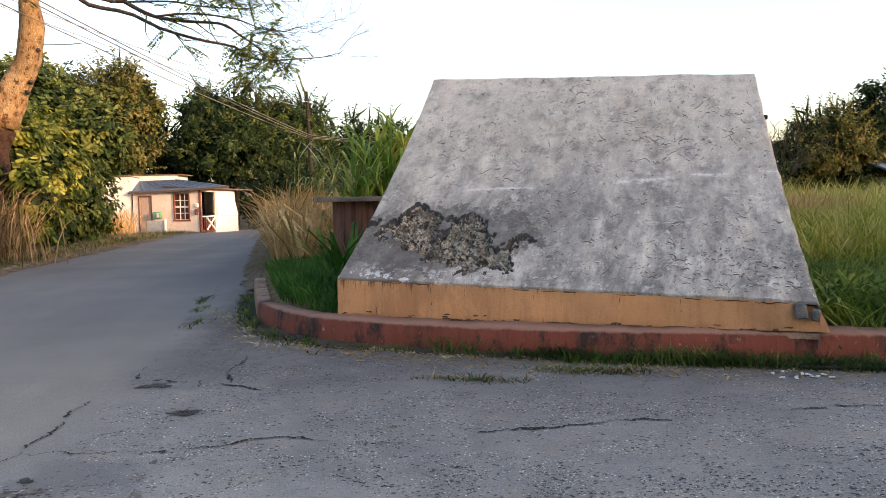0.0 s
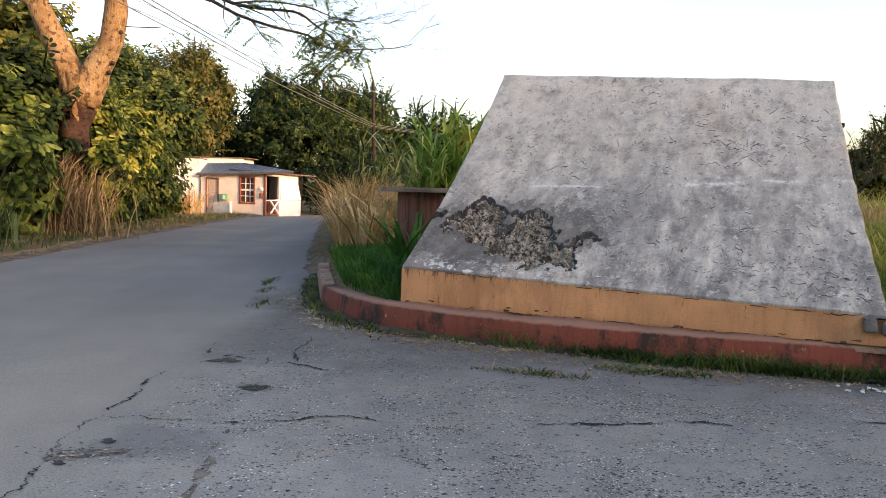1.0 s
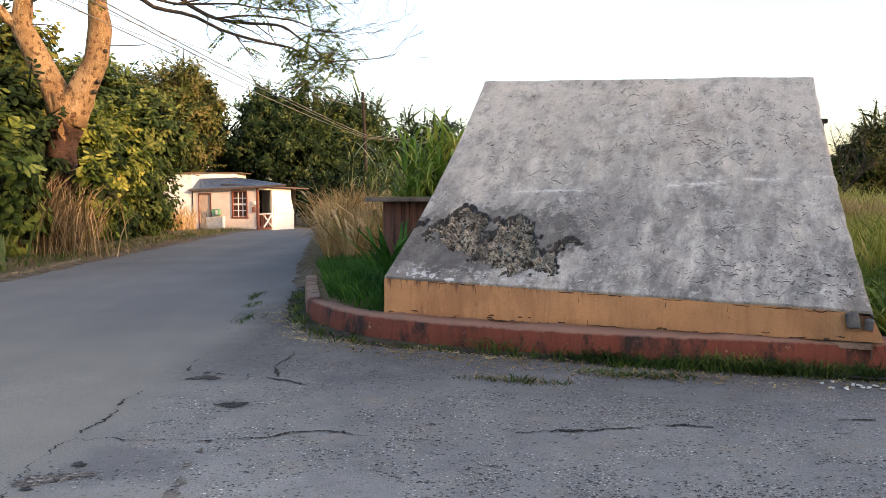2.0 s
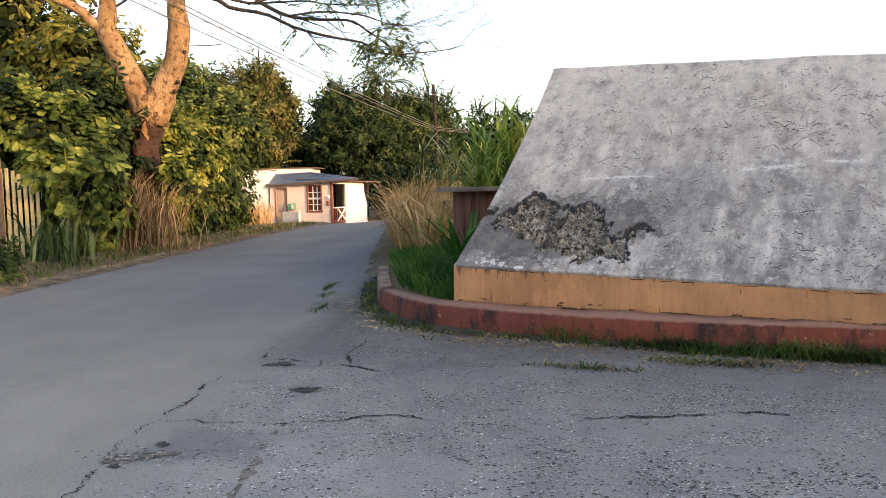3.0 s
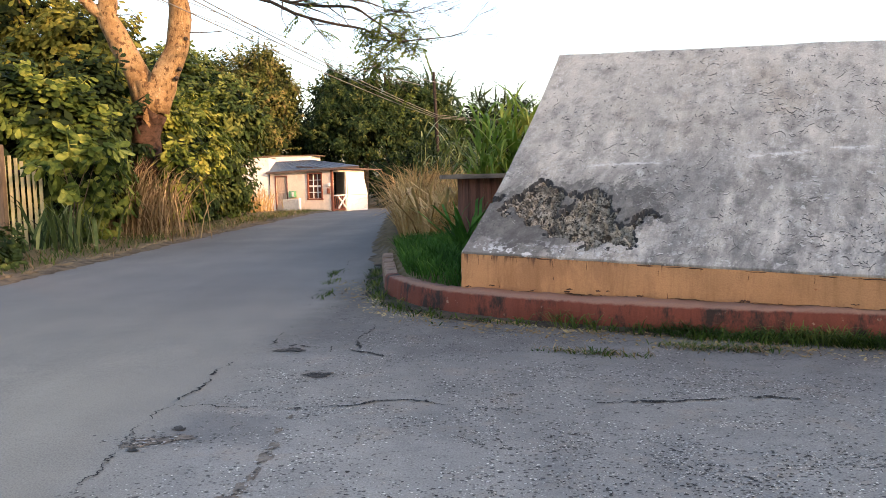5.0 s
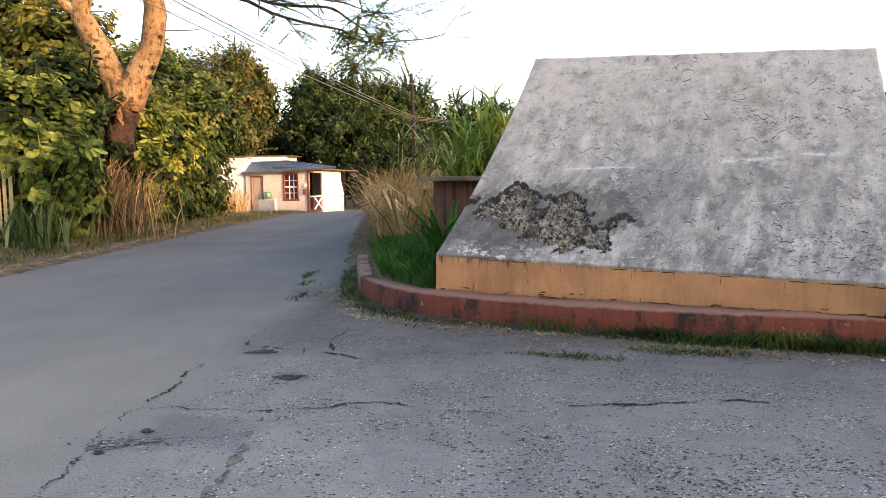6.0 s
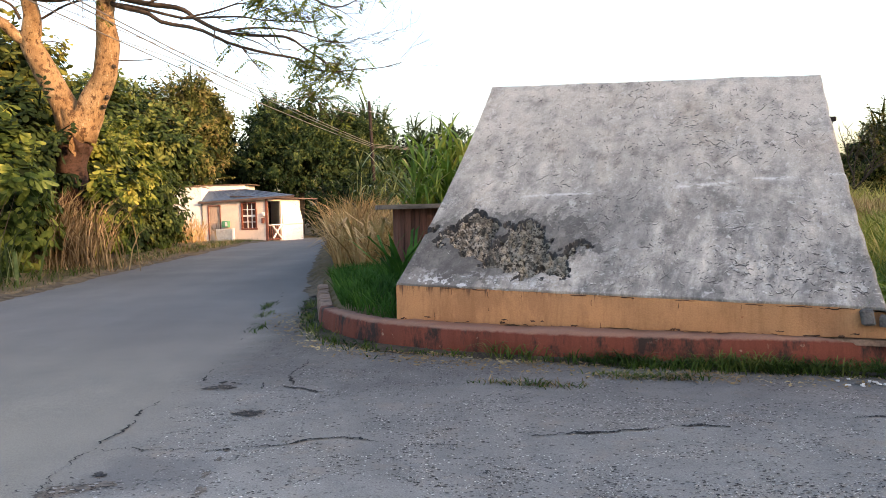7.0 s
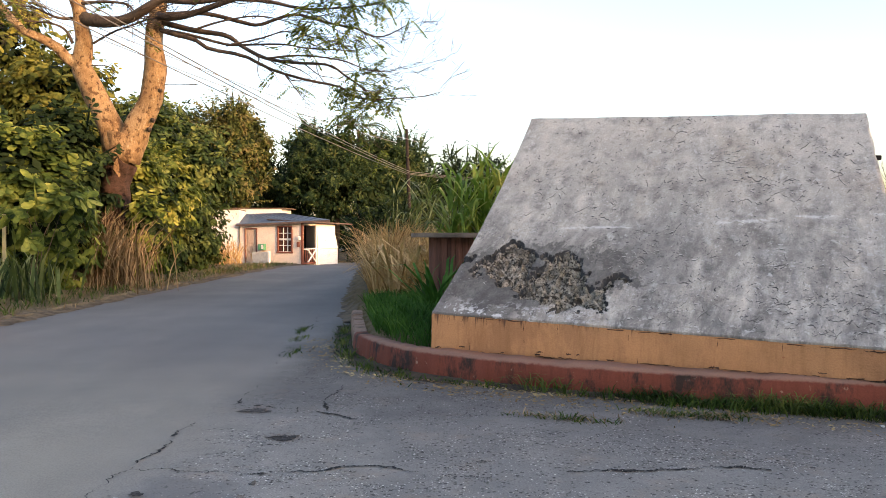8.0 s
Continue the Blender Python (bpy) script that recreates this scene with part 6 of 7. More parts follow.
tree("tall_tree", -4.4, 58, 8.5, [(-4.6, 58, 5.4, 2.0, 2.4, 2.3, 110), (-3.2, 58, 6.2, 1.4, 1.6, 1.6, 60), (-4.2, 56, 2.8, 2.6, 2.0, 2.2, 110)], 0.22, L_CREEPER, "dark green tree beyond the bend in the road", 24)
tree("dark_tree", 0.2, 62, 7.5, [(-0.6, 62, 4.6, 2.4, 2.4, 2.4, 110), (2.2, 62, 4.8, 2.2, 2.4, 2.0, 100), (-1.8, 60, 2.6, 2.0, 2.0, 1.8, 80), (4.6, 62, 3.4, 2.6, 2.4, 2.6, 80)], 0.22, L_DARK, "dark tree beyond the cane and grass", 25)
tree("dark_tree", -13, 58, 6.5, [(-13, 57, 3.0, 2.0, 2.0, 2.6, 90), (-13.2, 57, 4.4, 1.5, 1.6, 1.6, 60), (-11.5, 58, 2.4, 2.4, 2.0, 2.4, 90), (-17, 57, 2.5, 2.5, 2.0, 2.6, 90)], 0.22, L_DARK, "dark leafy tree close behind the house roof", 26)
tree("shrubby_tree", -4.6, 50, 3.2, [(-4.8, 50, 0.9, 1.3, 1.5, 1.4, 80), (-3.2, 50, 1.2, 1.3, 1.5, 1.6, 80), (-3.0, 53, 0.8, 1.4, 1.4, 1.6, 60)], 0.22, L_DARK, "low dark bush past the house porch", 27, 0.08)
# far edge of the grass field
tree("field_tree", 31, 50, 8, [(30.9, 50, 4.2, 2.4, 2.2, 2.2, 150), (28.6, 50, 2.7, 1.7, 2.0, 1.8, 100), (33, 50, 2.4, 3.0, 2.4, 1.8, 110), (26.2, 50, 1.3, 1.4, 2.0, 1.2, 70)], 0.22, L_OLIVE, "olive-brown rounded tree across the field", 28)
tree("field_tree", 39, 55, 11, [(39.4, 55, 5.6, 3.8, 3.0, 2.7, 190), (35.6, 56, 4.4, 2.0, 2.0, 1.7, 90), (38, 54, 2.6, 4.0, 3.0, 2.4, 140)], 0.38, L_DARK, "large dark spreading tree across the field", 29, 0.35)
tree("field_tree", 23.4, 60, 5, [(23, 60, 2.0, 2.6, 2.4, 2.0, 90), (19, 62, 1.8, 2.4, 2.0, 1.8, 70)], 0.32, L_DARK, "low dark trees at the field's far edge", 30, 0.12)


def far_woods():
    rng = np.random.default_rng(9)
    blobs = []
    for i in range(60):
        x = -70 + i * 2.6
        if -26 < x < 8:
            h = 3.4
        else:
            h = rng.uniform(3, 5.5)
        blobs.append((x, 74 + rng.uniform(-3, 3), h * 0.45, 2.6, 2.4, h * 0.6, 60))
    ob = crown("far_woods", blobs, 0.5, L_DARK, None, "", 40, 0.5, 26, 0.8)
    tagged(ob, "dark line of far trees closing the view", "trees", kind="stuff")


far_woods()
# unseen trees added across the junction to cast the shade that lies over it
for i in range(14):
    x, y = 32 + (i - 6) * 6.2 * 0.6, -14 + (i - 6) * 6.2 * 0.8
    up = 8.7 + 0.4 * math.sin(i * 2.3)
    tree("shade_tree", x, y, 11.5, [(x, y, up, 3.2, 3.2, 3.7, 160), (x + 0.8, y + 0.8, 4.6, 3.2, 3.2, 4.2, 130)], 0.6, L_DARK, "tall dark unseen tree added to shade the junction", 60 + i, 0.25, 34, 0.9)


# ---- grasses ----
def scatter(rng, n, x0, x1, y0, y1, keep=None):
    p = np.stack([rng.uniform(x0, x1, n), rng.uniform(y0, y1, n)], 1)
    if keep is not None:
        p = p[keep(p[:, 0], p[:, 1])]
    return np.column_stack([p, land(p[:, 0], p[:, 1])])


def stuff(ob, label, category):
    return tagged(ob, label, category, kind="stuff")


rg = np.random.default_rng(77)
kx = lambda y: right_x(y) + 0.22
# lawn between kerb and block
pts = scatter(rg, 16000, -2.0, 1.6, 8.2, 14.5, lambda x, y: (x > kx(y)) & (x < -0.16 + (y - 8.4) * 0.43))
stuff(blades("lawn_grass", pts, 0.26, 0.012, np.full(len(pts), 0.7), L_LAWN, seed=3), "soft green grass between kerb and block", "grass")
# rank and yellow grass on the field
blockside = lambda x, y: x > np.where(y < 9.8, 4.0 + (y - 6.6) * 0.36, 5.2)
pts = scatter(rg, 26000, 3.9, 14, 6.0, 14, lambda x, y: (x > kx(y)) & blockside(x, y) & (x < y * 0.78 + 3))
stuff(blades("rank_grass", pts, 0.46, 0.011, np.full(len(pts), 1.3), L_GREENF, seed=4), "rank green grass growing beside the block", "grass")
pts = scatter(rg, 40000, 4.5, 24, 10, 27, lambda x, y: (x < y * 0.78 + 4) & (x > y * 0.36) & blockside(x, y))
stuff(blades("field_grass", pts, 0.95, 0.013, np.full(len(pts), 1.0), L_FIELD, seed=5), "tall yellow-green grass on the field", "grass")
pts = scatter(rg, 24000, 8, 52, 26, 62, lambda x, y: (x < y * 0.80 + 4) & (x > y * 0.34))
stuff(blades("field_grass", pts, 1.65, 0.040, np.full(len(pts), 0.6), L_FIELDFAR, seed=6), "tall yellow-green grass on the field", "grass")
pts = scatter(rg, 9000, 9, 18, 17, 27, lambda x, y: (x > y * 0.50) & (x < y * 0.66) & (rg.random(len(x)) < 0.25 + 0.75 * (x < y * 0.585)))
stuff(blades("dry_field_grass", pts, 1.25, 0.016, np.full(len(pts), 0.7), L_DRY, seed=61), "tall dry tan grass standing in the field", "grass")
# dry grass on the right verge, in uneven clumps
def clustered(n, k, x0, x1, y0, y1, r, keep):
    c = np.stack([rg.uniform(x0, x1, k), rg.uniform(y0, y1, k)], 1)
    p = np.repeat(c, n // k, 0) + rg.normal(size=(n // k * k, 2)) * r
    hs = np.repeat(rg.uniform(0.55, 1.25, k), n // k)
    m = keep(p[:, 0], p[:, 1])
    p, hs = p[m], hs[m]
    return np.column_stack([p, land(p[:, 0], p[:, 1])]), hs


ok = lambda x, y: (x > kx(y) + 0.14) & (y > 13.2) & (y < 44)
pts, hs = clustered(4800, 60, -2.6, 2.4, 13.6, 24, 0.30, lambda x, y: ok(x - 0.3, y))
stuff(blades("dead_leaves", pts, hs * 0.95, 0.034, np.full(len(pts), 0.9), L_DRY, seed=71, curl=0.9), "tangled dead tan leaves among the dry grass", "grass")
pts, hs = clustered(8400, 84, -2.6, 2.4, 14, 26, 0.24, ok)
stuff(blades("dry_grass", pts, hs * 1.3, 0.020, np.full(len(pts), 0.5), L_DRY, seed=7), "tall dry tan grass along the verge", "grass")
pts, hs = clustered(6000, 70, -5.4, 3.0, 26, 45, 0.5, ok)
stuff(blades("dry_grass", pts, hs * 1.25, 0.03, np.full(len(pts), 0.6), L_DRY, seed=8), "tall dry tan grass along the verge", "grass")
# left verge
lx = lambda y: left_x(y)
pts = scatter(rg, 9000, -11, -6.5, 8, 42, lambda x, y: (x < lx(y) - 0.05) & (x > lx(y) - 1.1) & (rg.random(len(x)) < 0.8))
stuff(blades("verge_grass", pts, 0.15, 0.016, np.full(len(pts), 0.9), L_WEED, seed=9), "low green grass on the road verge", "grass")
pts = scatter(rg, 9000, -11, -4.0, 8, 48, lambda x, y: (x < lx(y) + 0.10) & (x > lx(y) - 0.9) & (y < 40) & ((y > 19) | (rg.random(len(x)) < 0.3)))
stuff(blades("dry_verge_grass", pts, 0.17, 0.016, np.full(len(pts), 1.7), L_DEAD, seed=10), "dry straw lying on the road verge", "grass")


def clump_of(name, x, y, r, n, h, w, lean, material, label, category, seed, curl=0.5, ry=None):
    rng = np.random.default_rng(seed)
    p = rng.normal(size=(n, 2)) * np.array([r, ry or r]) * 0.5 + np.array([x, y])
    roots = np.column_stack([p, land(p[:, 0], p[:, 1])])
    ob = blades(name, roots, h, w, np.full(n, lean), material, None, "", seed, curl)
    return tagged(ob, label, category)


clump_of("dry_reed_clump", -8.75, 19.9, 1.15, 950, 1.75, 0.028, 0.6, L_DEAD, "tall clump of dry tan reeds below the tree", "grass clump", 31, 0.95)
clump_of("dry_reed_clump", -10.1, 34.5, 0.5, 400, 1.0, 0.03, 0.5, L_DRY, "dry tan grass clump by the house yard", "grass clump", 32, 0.5, 3.5)
clump_of("sword_plant", -8.2, 15.6, 0.6, 81, 0.85, 0.055, 0.45, L_SWORD, "clump of upright sword-shaped green leaves", "plant", 33, 0.2)
clump_of("sword_plant", -8.5, 16.9, 0.6, 58, 0.85, 0.055, 0.45, L_SWORD, "clump of upright sword-shaped green leaves", "plant", 34, 0.2)
shrub("leafy_weed", (-8.0, 13.2), [(-8.0, 13.1, 0.35, 0.5, 0.7, 0.35, 46), (-7.6, 12.3, 0.2, 0.4, 0.6, 0.22, 26)], 0.12, L_MID, "low leafy weeds at the road edge", 35, 5, 26, 0.18, 0.5, 0.4, "plant", 0.012)
clump_of("leafy_weed", 4.75, 7.9, 0.7, 260, 0.42, 0.05, 1.2, L_GREENF, "low leafy green weeds beside the block", "plant", 38)
clump_of("lily_plant", -0.13, 10.7, 0.2, 40, 0.80, 0.050, 1.0, L_LAWN, "strappy dark green lily beside the block", "plant", 36)
def tufts(name, spots, material, label, width, lean, seed, rx, ry):
    """Tufts at the given places, all of one kind of grass."""
    rng = np.random.default_rng(seed)
    roots, hs = [], []
    for x, y, n, h in spots:
        p = rng.normal(size=(n, 2)) * np.array([rx, ry]) * 0.5
        if y < 8:
            p[:, 1] -= p[:, 0] * 0.38
        else:
            p = p[:, ::-1] * np.array([0.8, 1.2])
        p = p + np.array([x, y])
        p = p[: int(n * 0.6)]
        n = len(p)
        roots.append(np.column_stack([p, fall(p[:, 1]) - 0.005]))
        hs.append(np.full(n, h))
    roots, hs = np.concatenate(roots), np.concatenate(hs)
    stuff(blades(name, roots, hs, width, np.full(len(hs), lean), material, None, "", seed), label, "grass")


tufts("kerb_grass", [(0.93, 7.50, 120, 0.17), (1.75, 7.10, 40, 0.08), (2.0, 6.90, 170, 0.09), (2.35, 6.80, 120, 0.11), (2.75, 6.76, 200, 0.16), (3.05, 6.66, 110, 0.13), (3.5, 6.58, 100, 0.09), (4.1, 6.45, 100, 0.12), (-0.78, 8.70, 90, 0.09),
      (-1.08, 9.5, 110, 0.10), (-0.4, 8.28, 90, 0.07), (0.4, 7.75, 90, 0.07), (1.3, 7.3, 60, 0.07), (-1.26, 10.5, 90, 0.10), (-1.42, 11.6, 90, 0.12), (0.0, 7.95, 60, 0.06)], L_WEED,
      "green grass tufts growing at the kerb's foot", 0.010, 0.9, 50, 0.34, 0.10)
tufts("kerb_grass", [(1.55 + 0.24 * i, 7.30 - 0.085 * i - 0.10, 150 + 60 * (i % 3), 0.11 + 0.03 * math.sin(i * 1.7)) for i in range(13)], L_KERB,
      "dense dark green grass growing against the kerb", 0.010, 1.1, 52, 0.40, 0.11)
bend = [(right_x(8.35 + 0.26 * i) - 0.10, 8.35 + 0.26 * i, 130, 0.045 + 0.015 * math.sin(i * 2.1)) for i in range(16)]
tufts("kerb_grass", bend, L_KERB, "low dark green weeds round the kerb's bend", 0.012, 1.3, 53, 0.40, 0.16)
tufts("crack_grass", [(0.75, 6.58, 90, 0.045), (1.05, 6.48, 110, 0.045), (1.8, 6.66, 240, 0.05), (2.1, 6.62, 160, 0.045), (-1.76, 9.69, 70, 0.05), (-1.92, 10.86, 70, 0.05), (-2.07, 11.98, 70, 0.05), (-2.06, 11.8, 60, 0.05)], L_WEED,
      "thin grass rooted in the road's cracks", 0.010, 1.7, 70, 0.34, 0.10)
stray = [(0.7 + 0.1 * i, 6.62 - 0.035 * i + 0.03 * math.sin(i * 3), 24, 0.05) for i in range(6)] + [(1.6 + 0.1 * i, 6.62 - 0.01 * i, 24, 0.05) for i in range(9)]
tufts("dry_crack_grass", stray, L_DEAD, "straw-coloured grass lying in the road's cracks", 0.008, 2.2, 71, 0.30, 0.10)


# cane with long arching leaves
def cane(cx, cy, count, hmin, hmax, spread, material, label, seed):
    rng = np.random.default_rng(seed)
    t = empty("cane_clump", (cx, cy, float(land(cx, cy))), label, "plant")
    chunks, V = [], []
    for i in range(count):
        x, y = cx + rng.normal() * spread, cy + rng.normal() * spread * 0.8
        z = float(land(x, y))
        h = rng.uniform(hmin, hmax)
        lean = rng.normal(size=2) * 0.16
        top = np.array([x + lean[0], y + lean[1], z + h])
        v, f = tube_data([(x, y, z - 0.1), (x + lean[0] * 0.4, y + lean[1] * 0.4, z + h * 0.5), tuple(top)], [0.018, 0.016, 0.008], 6)
        raw("stalk", v, f, material, t, "", True)
        for k in range(8):
            f = rng.uniform(0.35, 1.0)
            o = np.array([x, y, z]) * (1 - f) + top * f
            a = rng.uniform(0, 2 * math.pi)
            out = np.array([math.cos(a), math.sin(a), 0])
            sd = np.array([-math.sin(a), math.cos(a), 0])
            ln, w = rng.uniform(0.7, 1.4), rng.uniform(0.045, 0.08)
            up = rng.uniform(0.6, 1.15)
            fall_ = rng.uniform(0.3, 1.1)
            row = []
            for s in (0, 0.25, 0.5, 0.75, 1.0):
                c = o + out * ln * s * 0.65 + np.array([0, 0, ln * (up * s - fall_ * s * s * s * 0.9)])
                ww = w * (0.6, 1, 0.9, 0.6, 0.05)[int(s * 4)] * 0.5
                row += [c - sd * ww, c + sd * ww]
            V.append(np.array(row))
    fast_mesh("leaves", np.concatenate(V), 10, [(0, 1, 3, 2), (2, 3, 5, 4), (4, 5, 7, 6), (6, 7, 9, 8)], material, t)


cane(0.62, 14.3, 40, 1.2, 2.3, 0.30, L_CANE, "tall green cane clump with long arching leaves", 15)
cane(-0.6, 24, 26, 1.6, 2.7, 0.6, L_SWORD, "dull green cane clump with drooping leaves", 16)


def palm(x, y, z, seed):
    rng = np.random.default_rng(seed)
    z0 = float(land(x, y))
    t = empty("palm_tree", (x, y, z0), "slender palm rising among the trees", "palm")
    tube("trunk", [(x, y, z0 - 0.2), (x + 0.1, y, z * 0.5), (x, y, z)], 0.14, 0.09, M_DARKBARK, t, "", 8, 10)
    V = []
    for i in range(24):
        a = rng.uniform(0, 2 * math.pi)
        out, ln, up = np.array([math.cos(a), math.sin(a), 0]), rng.uniform(2.0, 3.0), rng.uniform(0.6, 1.5)
        sd = np.array([-math.sin(a), math.cos(a), 0])
        for s in np.linspace(0.15, 1, 18):
            c = np.array([x, y, z]) + out * ln * s * 0.8 + np.array([0, 0, ln * (up * s - 0.85 * s * s)])
            for g in (-1, 1):
                d = sd * g * 0.42 * (1.1 - s * 0.6) + out * 0.2 + np.array([0, 0, -0.16])
                V.append(np.array([c, c + d * 0.5 + out * 0.055, c + d, c + d * 0.5 - out * 0.055]))
    fast_mesh("fronds", np.concatenate(V), 4, LEAF_FACES, L_MID, t)


palm(-6.5, 55.0, 8.2, 5)


# ---- slat fence ----
def fence():
    t = empty("slat_fence", (-10.4, 15.6, 0.1), "weathered yellowish slat fence between brown posts", "fence")
    a, b = Vector((-12.3, 14.9)), Vector((-8.55, 15.8))
    d = (b - a).normalized()
    ang = math.degrees(math.atan2(d.y, d.x))
    rng = random.Random(12)
    count = 36
    for i in range(count):
        p = a.lerp(b, (i + 0.5) / count)
        top = 2.0 - (0.34 * max(0, (i - 27) / 9)) + rng.uniform(-0.04, 0.03)
        bm = bmesh.new()
        bmesh.ops.create_cube(bm, size=1)
        for v in bm.verts:
            v.co = Vector((v.co.x * rng.uniform(0.062, 0.074), v.co.y * 0.022, 0.1 + (v.co.z + 0.5) * (top - 0.1)))
        bmesh.ops.bevel(bm, geom=bm.edges[:], offset=0.004, segments=1, affect="EDGES")
        ob = part("slat", bm, M_FENCE, None)
        ob.matrix_world = pose(p.x, p.y, 0, rng.uniform(-0.8, 0.8), 0, ang + rng.uniform(-16, 16))
        ob.parent = t
        ob.matrix_parent_inverse = Matrix.Translation(t.location).inverted()
    for z in (0.6, 1.6):
        v, f = tube_data([(a.x, a.y + 0.06, z), (b.x, b.y + 0.06, z)], [0.035, 0.035], 6)
        raw("rail", v, f, M_POLE, t)
    for f in (0.5, 0.82):
        p = a.lerp(b, f)
        box("fence_post", (p.x - 0.07, p.y - 0.20, 0.05), (p.x + 0.07, p.y - 0.07, 2.12), M_POST, t, "weathered brown timber post", 0.012)


fence()


def timber_post():
    t = empty("timber_post", (6.24, 12.3, 0.1), "weathered brown timber post with a flat cap behind the block", "post")
    box("shaft", (6.18, 12.25, 0.1), (6.27, 12.35, 2.44), M_POLE, t, "", 0.01)
    box("cap", (6.15, 12.22, 2.44), (6.31, 12.38, 2.51), M_POLE, t, "", 0.01)


timber_post()


def bare_shrub(x, y, h, seed):
    """Leafless twiggy shrub."""
    rng = random.Random(seed)
    z0 = float(land(x, y))
    t = empty("bare_shrub", (x, y, z0), "leafless grey twiggy shrub at the field's edge", "shrub")
    chunks = []

    def sprout(o, d, ln, r, depth):
        pts = [o, o + d * ln * 0.5 + Vector((rng.gauss(0, 0.06), rng.gauss(0, 0.06), 0)) * ln, o + d * ln]
        chunks.append(tube_data(pts, [r, r * 0.8, r * 0.55], 5))
        if depth < 4:
            for _ in range(3):
                nd = (d + Vector((rng.uniform(-1, 1), rng.uniform(-1, 1), rng.uniform(-0.2, 0.6))) * 0.75).normalized()
                sprout(pts[2] if rng.random() < 0.7 else pts[1], nd, ln * 0.68, r * 0.6, depth + 1)

    sprout(Vector((x, y, z0 - 0.1)), Vector((0.05, 0, 1)), h * 0.36, 0.07, 0)
    tagged(merged("twig", chunks, M_TWIG, t), kind="stuff")


bare_shrub(16.27, 30, 4.50, 3)


# ---- building at the field's edge ----
def field_house():
    t = empty("field_house", (37, 46, 0), "low grey house under a grey roof across the field", "house")
    box("wall", (33.4, 47, -0.4), (44, 52, 1.9), M_GREYPAINT, t, "", 0.02)
    v = [Vector(p) for p in ((31.9, 44.5, 1.95), (46, 44.5, 1.95), (46, 48.5, 2.7), (32.7, 48.5, 2.7))]
    v += [p + Vector((0, 0, 0.12)) for p in v]
    raw("roof", v, [(3, 2, 1, 0), (4, 5, 6, 7), (0, 1, 5, 4), (1, 2, 6, 5), (2, 3, 7, 6), (3, 0, 4, 7)], M_ROOF, t, "grey sheet roof")
    box("post", (32.6, 45, -0.4), (32.85, 45.25, 1.95), M_GREYPAINT, t, "", 0.02)


field_house()


# ---- litter ----
def litter():
    rng = np.random.default_rng(8)
    n = 3200
    i = rng.integers(8, 105, n)
    base = kerb_line[i]
    d = kerb_line[np.minimum(i + 1, 119)] - kerb_line[i - 1]
    s = unit(np.stack([d[:, 1], -d[:, 0]], 1))
    p = base + s * (0.05 + 0.55 * rng.random((n, 1)) ** 2.2 + 0.03)
    p += rng.normal(size=(n, 2)) * 0.04
    z = np.array([road_z(a, b) for a, b in p]) + 0.012
    c = np.column_stack([p, z])
    a = rng.random(n) * 6.28
    ax = np.stack([np.cos(a), np.sin(a), rng.normal(size=n) * 0.15], 1)
    nrm = unit(np.array([0, 0, 1.0]) + rng.normal(size=(n, 3)) * 0.2)
    ln = 0.02 + 0.042 * rng.random(n)
    ob = fast_mesh("fallen_leaves", leaf_verts(c, unit(ax), nrm, ln, ln * 0.45), 4, LEAF_FACES, M_LITTER)
    stuff(ob, "dry fallen leaves along the kerb's foot", "leaves")


litter()


def foot_soil():
    """A thin uneven strip of blown soil along the kerb."""
    verts, faces = [], []
    n = 260
    line = smooth_line([tuple(p) for p in kerb_line[2:112:6]], n)
    for i, p in enumerate(line):
        d = Vector(line[min(i + 1, n - 1)] - line[max(i - 1, 0)]).normalized()
        s = Vector((d.y, -d.x))
        w = (0.22 if p[0] < 0.2 else 0.12) + 0.10 * noise.noise(Vector((p[0] * 2.1, p[1] * 2.1, 8))) + 0.05 * noise.noise(Vector((p[0] * 9, p[1] * 9, 8)))
        w = max(w, 0.035)
        for o, h in ((0.0, 0.035), (0.45, 0.02), (1.0, 0.004)):
            q = Vector(p) + s * (0.02 + w * o)
            verts.append((q.x, q.y, road_z(q.x, q.y) + h + 0.004 * noise.noise(Vector((q.x * 15, q.y * 15, 1)))))
    faces = [(i * 3 + j, i * 3 + j + 1, (i + 1) * 3 + j + 1, (i + 1) * 3 + j) for i in range(n - 1) for j in range(2)]
    ob = raw("blown_soil", verts, faces, plain("dark_soil", (0.055, 0.045, 0.033), 0.95, vary=0.5, scale=6, fine=40, bumps=1.0, dist=0.02), None, "", True)
    tagged(ob, "dark blown soil gathered along the kerb's foot", "soil", kind="structure")


foot_soil()


def verge_soil():
    """A low ragged strip of tan earth and dust spilling onto the road's edge."""
    verts, faces = [], []
    ys = np.arange(8.0, 50.0, 0.12)
    for y in ys:
        y = float(y)
        w = 0.20 + 0.16 * noise.noise(Vector((1, y * 0.9, 8))) + 0.10 * noise.noise(Vector((1, y * 4.0, 8)))
        for o, h in ((-0.45, 0.05), (-0.15, 0.055), (0.0, 0.04), (0.55, 0.022), (1.0, 0.004)):
            x = float(left_x(y)) + (o if o < 0 else o * max(w, 0.05))
            verts.append((x, y, road_z(x, y) + h + 0.012 * noise.noise(Vector((x * 8, y * 8, 1))) * (h > 0.01)))
    n = len(ys)
    faces = [(i * 5 + j, i * 5 + j + 1, (i + 1) * 5 + j + 1, (i + 1) * 5 + j) for i in range(n - 1) for j in range(4)]
    ob = raw("verge_soil", verts, faces, M_TANEARTH, None, "", True)
    tagged(ob, "tan earth spilling onto the road's edge", "soil", kind="structure")


verge_soil()


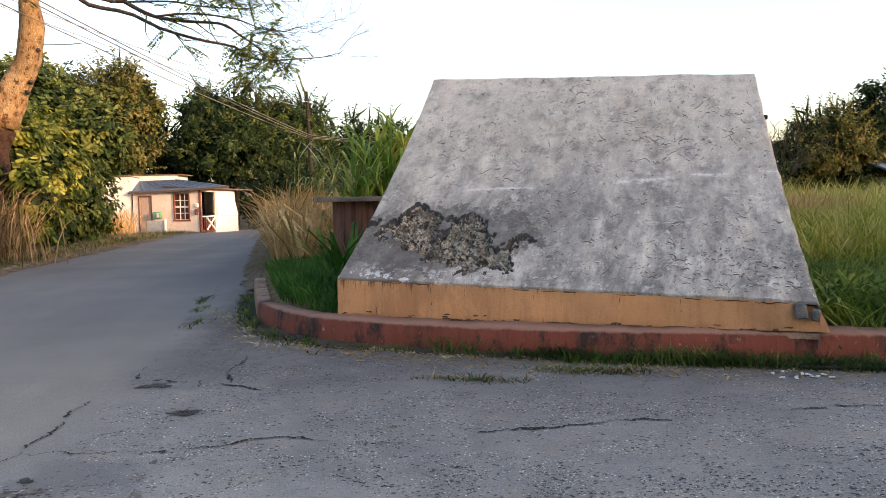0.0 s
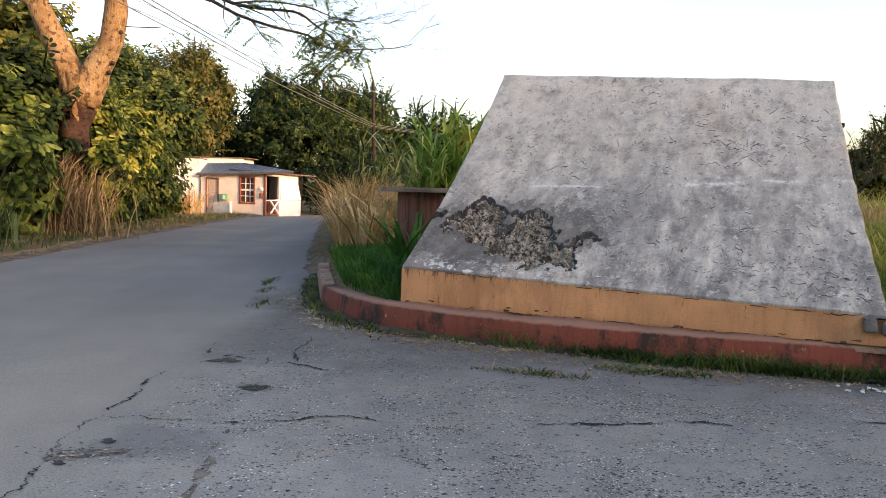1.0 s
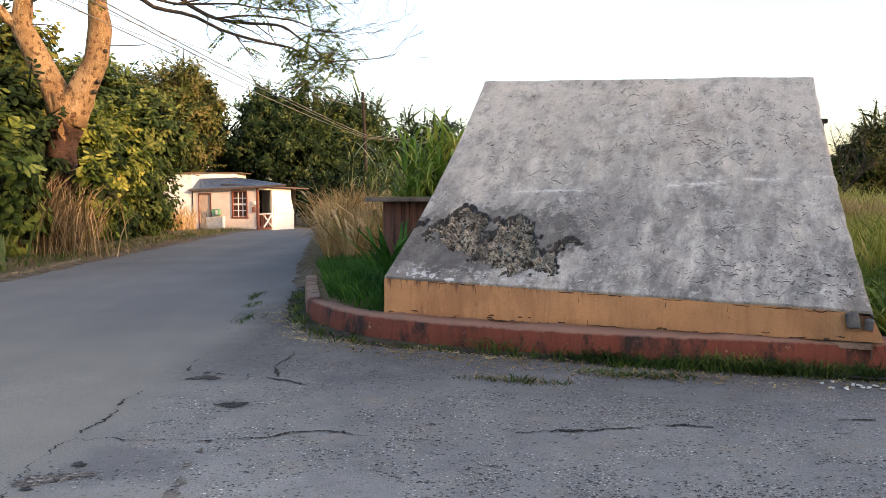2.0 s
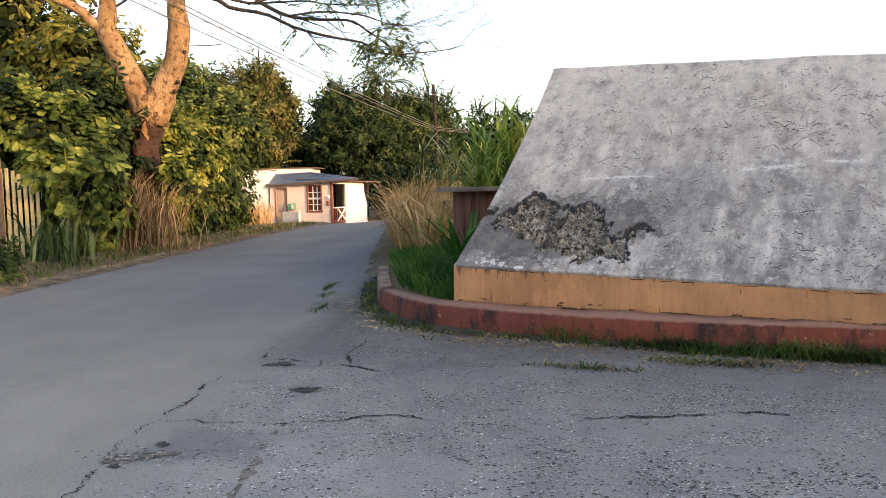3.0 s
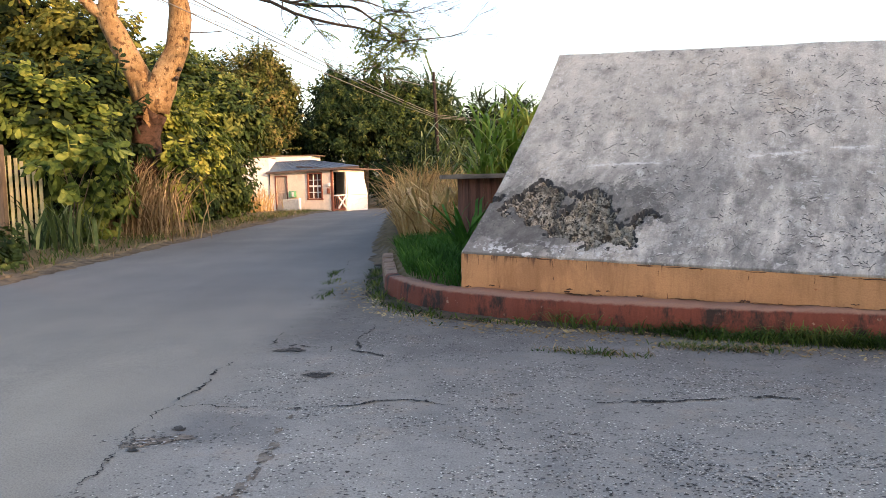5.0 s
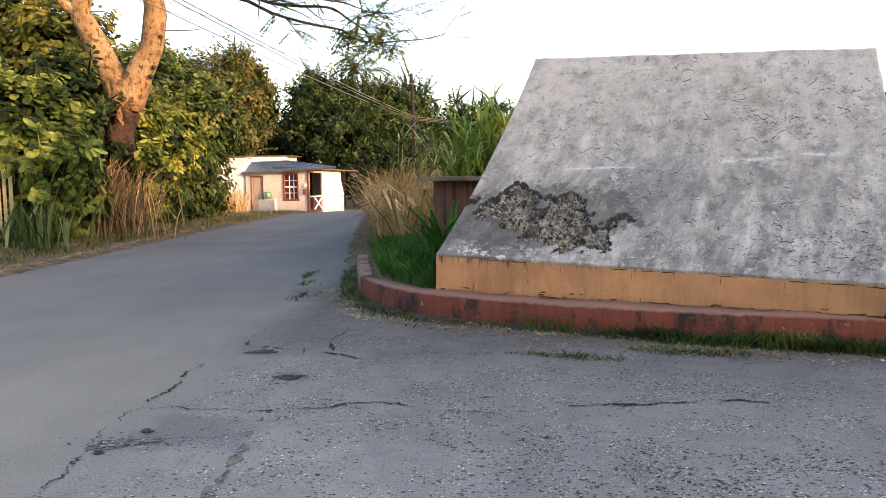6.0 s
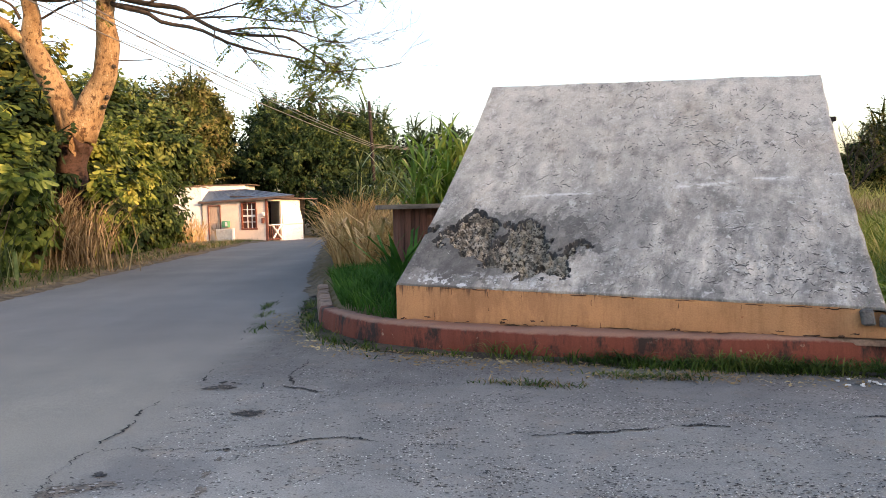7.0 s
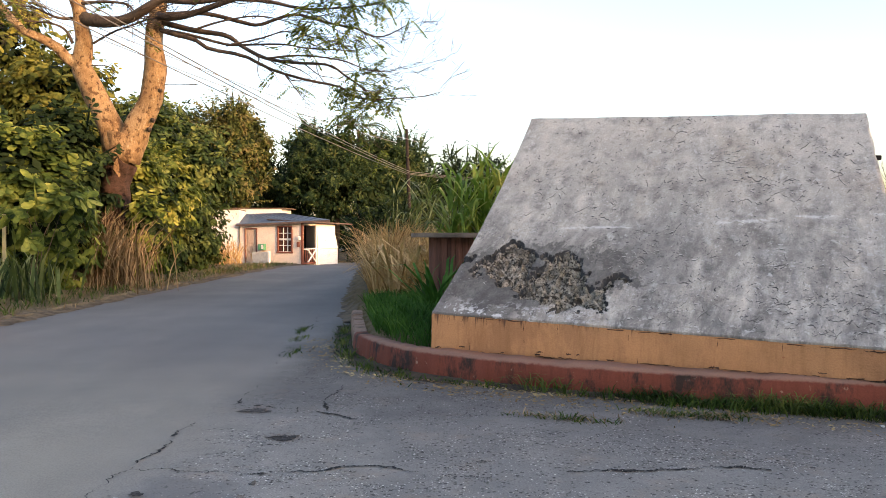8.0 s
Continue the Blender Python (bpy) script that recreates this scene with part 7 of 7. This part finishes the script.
def right_verge_soil():
    """A ragged bank of tan earth under the dry grass, falling to the road."""
    verts = []
    ys = np.arange(12.9, 44.0, 0.12)
    for y in ys:
        y = float(y)
        up = min(1.0, (70 - y) / 50)
        w = 0.8 + 0.5 * noise.noise(Vector((4, y * 1.1, 3))) + 0.4 * noise.noise(Vector((4, y * 4.5, 3)))
        for o, h in ((-0.26, 0.004), (-0.10, 0.025), (0.06, 0.09), (0.30, 0.165), (0.7, 0.185), (1.1, 0.12)):
            x = float(right_x(y)) + (o * w if o < 0 else o)
            verts.append((x, y, road_z(x, y) + h * (up if h > 0.03 else 1) + 0.012 * noise.noise(Vector((x * 8, y * 8, 1))) * (h > 0.01)))
    n = len(ys)
    faces = [(i * 6 + j, i * 6 + j + 1, (i + 1) * 6 + j + 1, (i + 1) * 6 + j) for i in range(n - 1) for j in range(5)]
    ob = raw("verge_soil", verts, faces, M_TANEARTH, None, "", True)
    tagged(ob, "tan earth bank under the dry grass", "soil", kind="structure")


right_verge_soil()
rs = random.Random(4)
for i in range(11):
    x, y = 3.42 + rs.gauss(0, 0.10), 6.24 + rs.gauss(0, 0.07)
    bm = bmesh.new()
    bmesh.ops.create_cube(bm, size=1)
    for v in bm.verts:
        v.co = Vector((v.co.x * rs.uniform(0.02, 0.05), v.co.y * rs.uniform(0.012, 0.03), v.co.z * 0.008))
    ob = part("white_shard", bm, M_PAPER)
    ob.matrix_world = pose(x, y, road_z(x, y) + 0.012, rs.uniform(-8, 8), rs.uniform(-8, 8), rs.uniform(0, 180))
    tagged(ob, "white broken shard lying on the asphalt", "shard", "white shards on the road")
ob = tube("hose", [(3.2, 6.62, 0.02), (3.6, 6.42, 0.02), (4.0, 6.30, 0.025), (4.6, 6.16, 0.02), (5.4, 6.0, 0.02)], 0.014, 0.014, M_HOSE, sides=8, n=30)
tagged(ob, "black hose lying along the kerb's foot", "hose")
M_EDGE = plain("earthy_edging", (0.17, 0.13, 0.08), 0.95, vary=0.4, scale=3, fine=30, bumps=0.8, dist=0.03)
edging = empty("road_edging", (-7.2, 14, 0), "low broken earth-covered edging along the road", "edging", kind="structure")
for i in range(9):
    y = 10.3 + i * 1.15
    bm = bmesh.new()
    bmesh.ops.create_cube(bm, size=1)
    bmesh.ops.subdivide_edges(bm, edges=bm.edges[:], cuts=3, use_grid_fill=True)
    for v in bm.verts:
        v.co = Vector((v.co.x * 0.24, v.co.y * 1.08, v.co.z * 0.26))
        k = v.co * 6 + Vector((0, i * 3, 0))
        v.co += Vector((noise.noise(k), noise.noise(k + Vector((5, 0, 0))), noise.noise(k + Vector((0, 0, 9))))) * 0.045
    ob = part("edging_block", bm, M_EDGE, None, "", True)
    ob.matrix_world = pose(float(left_x(y)) - 0.17, y, float(fall(y)) - 0.055, 0, rs.uniform(-6, 6), 10 + rs.uniform(-3, 3))
    ob.parent = edging
    ob.matrix_parent_inverse = Matrix.Translation(edging.location).inverted()
for i in range(16):
    y = 9.5 + i * 0.95 + rs.uniform(-0.3, 0.3)
    x = float(left_x(y)) - 0.10 + rs.uniform(-0.08, 0.06)
    rock("verge_stone", (x, y, float(fall(y)) + 0.03), rs.uniform(0.05, 0.12), i * 1.7, M_EDGE, "grey stone at the edge of the road", "stone", 0.55, "stones along the road edge")
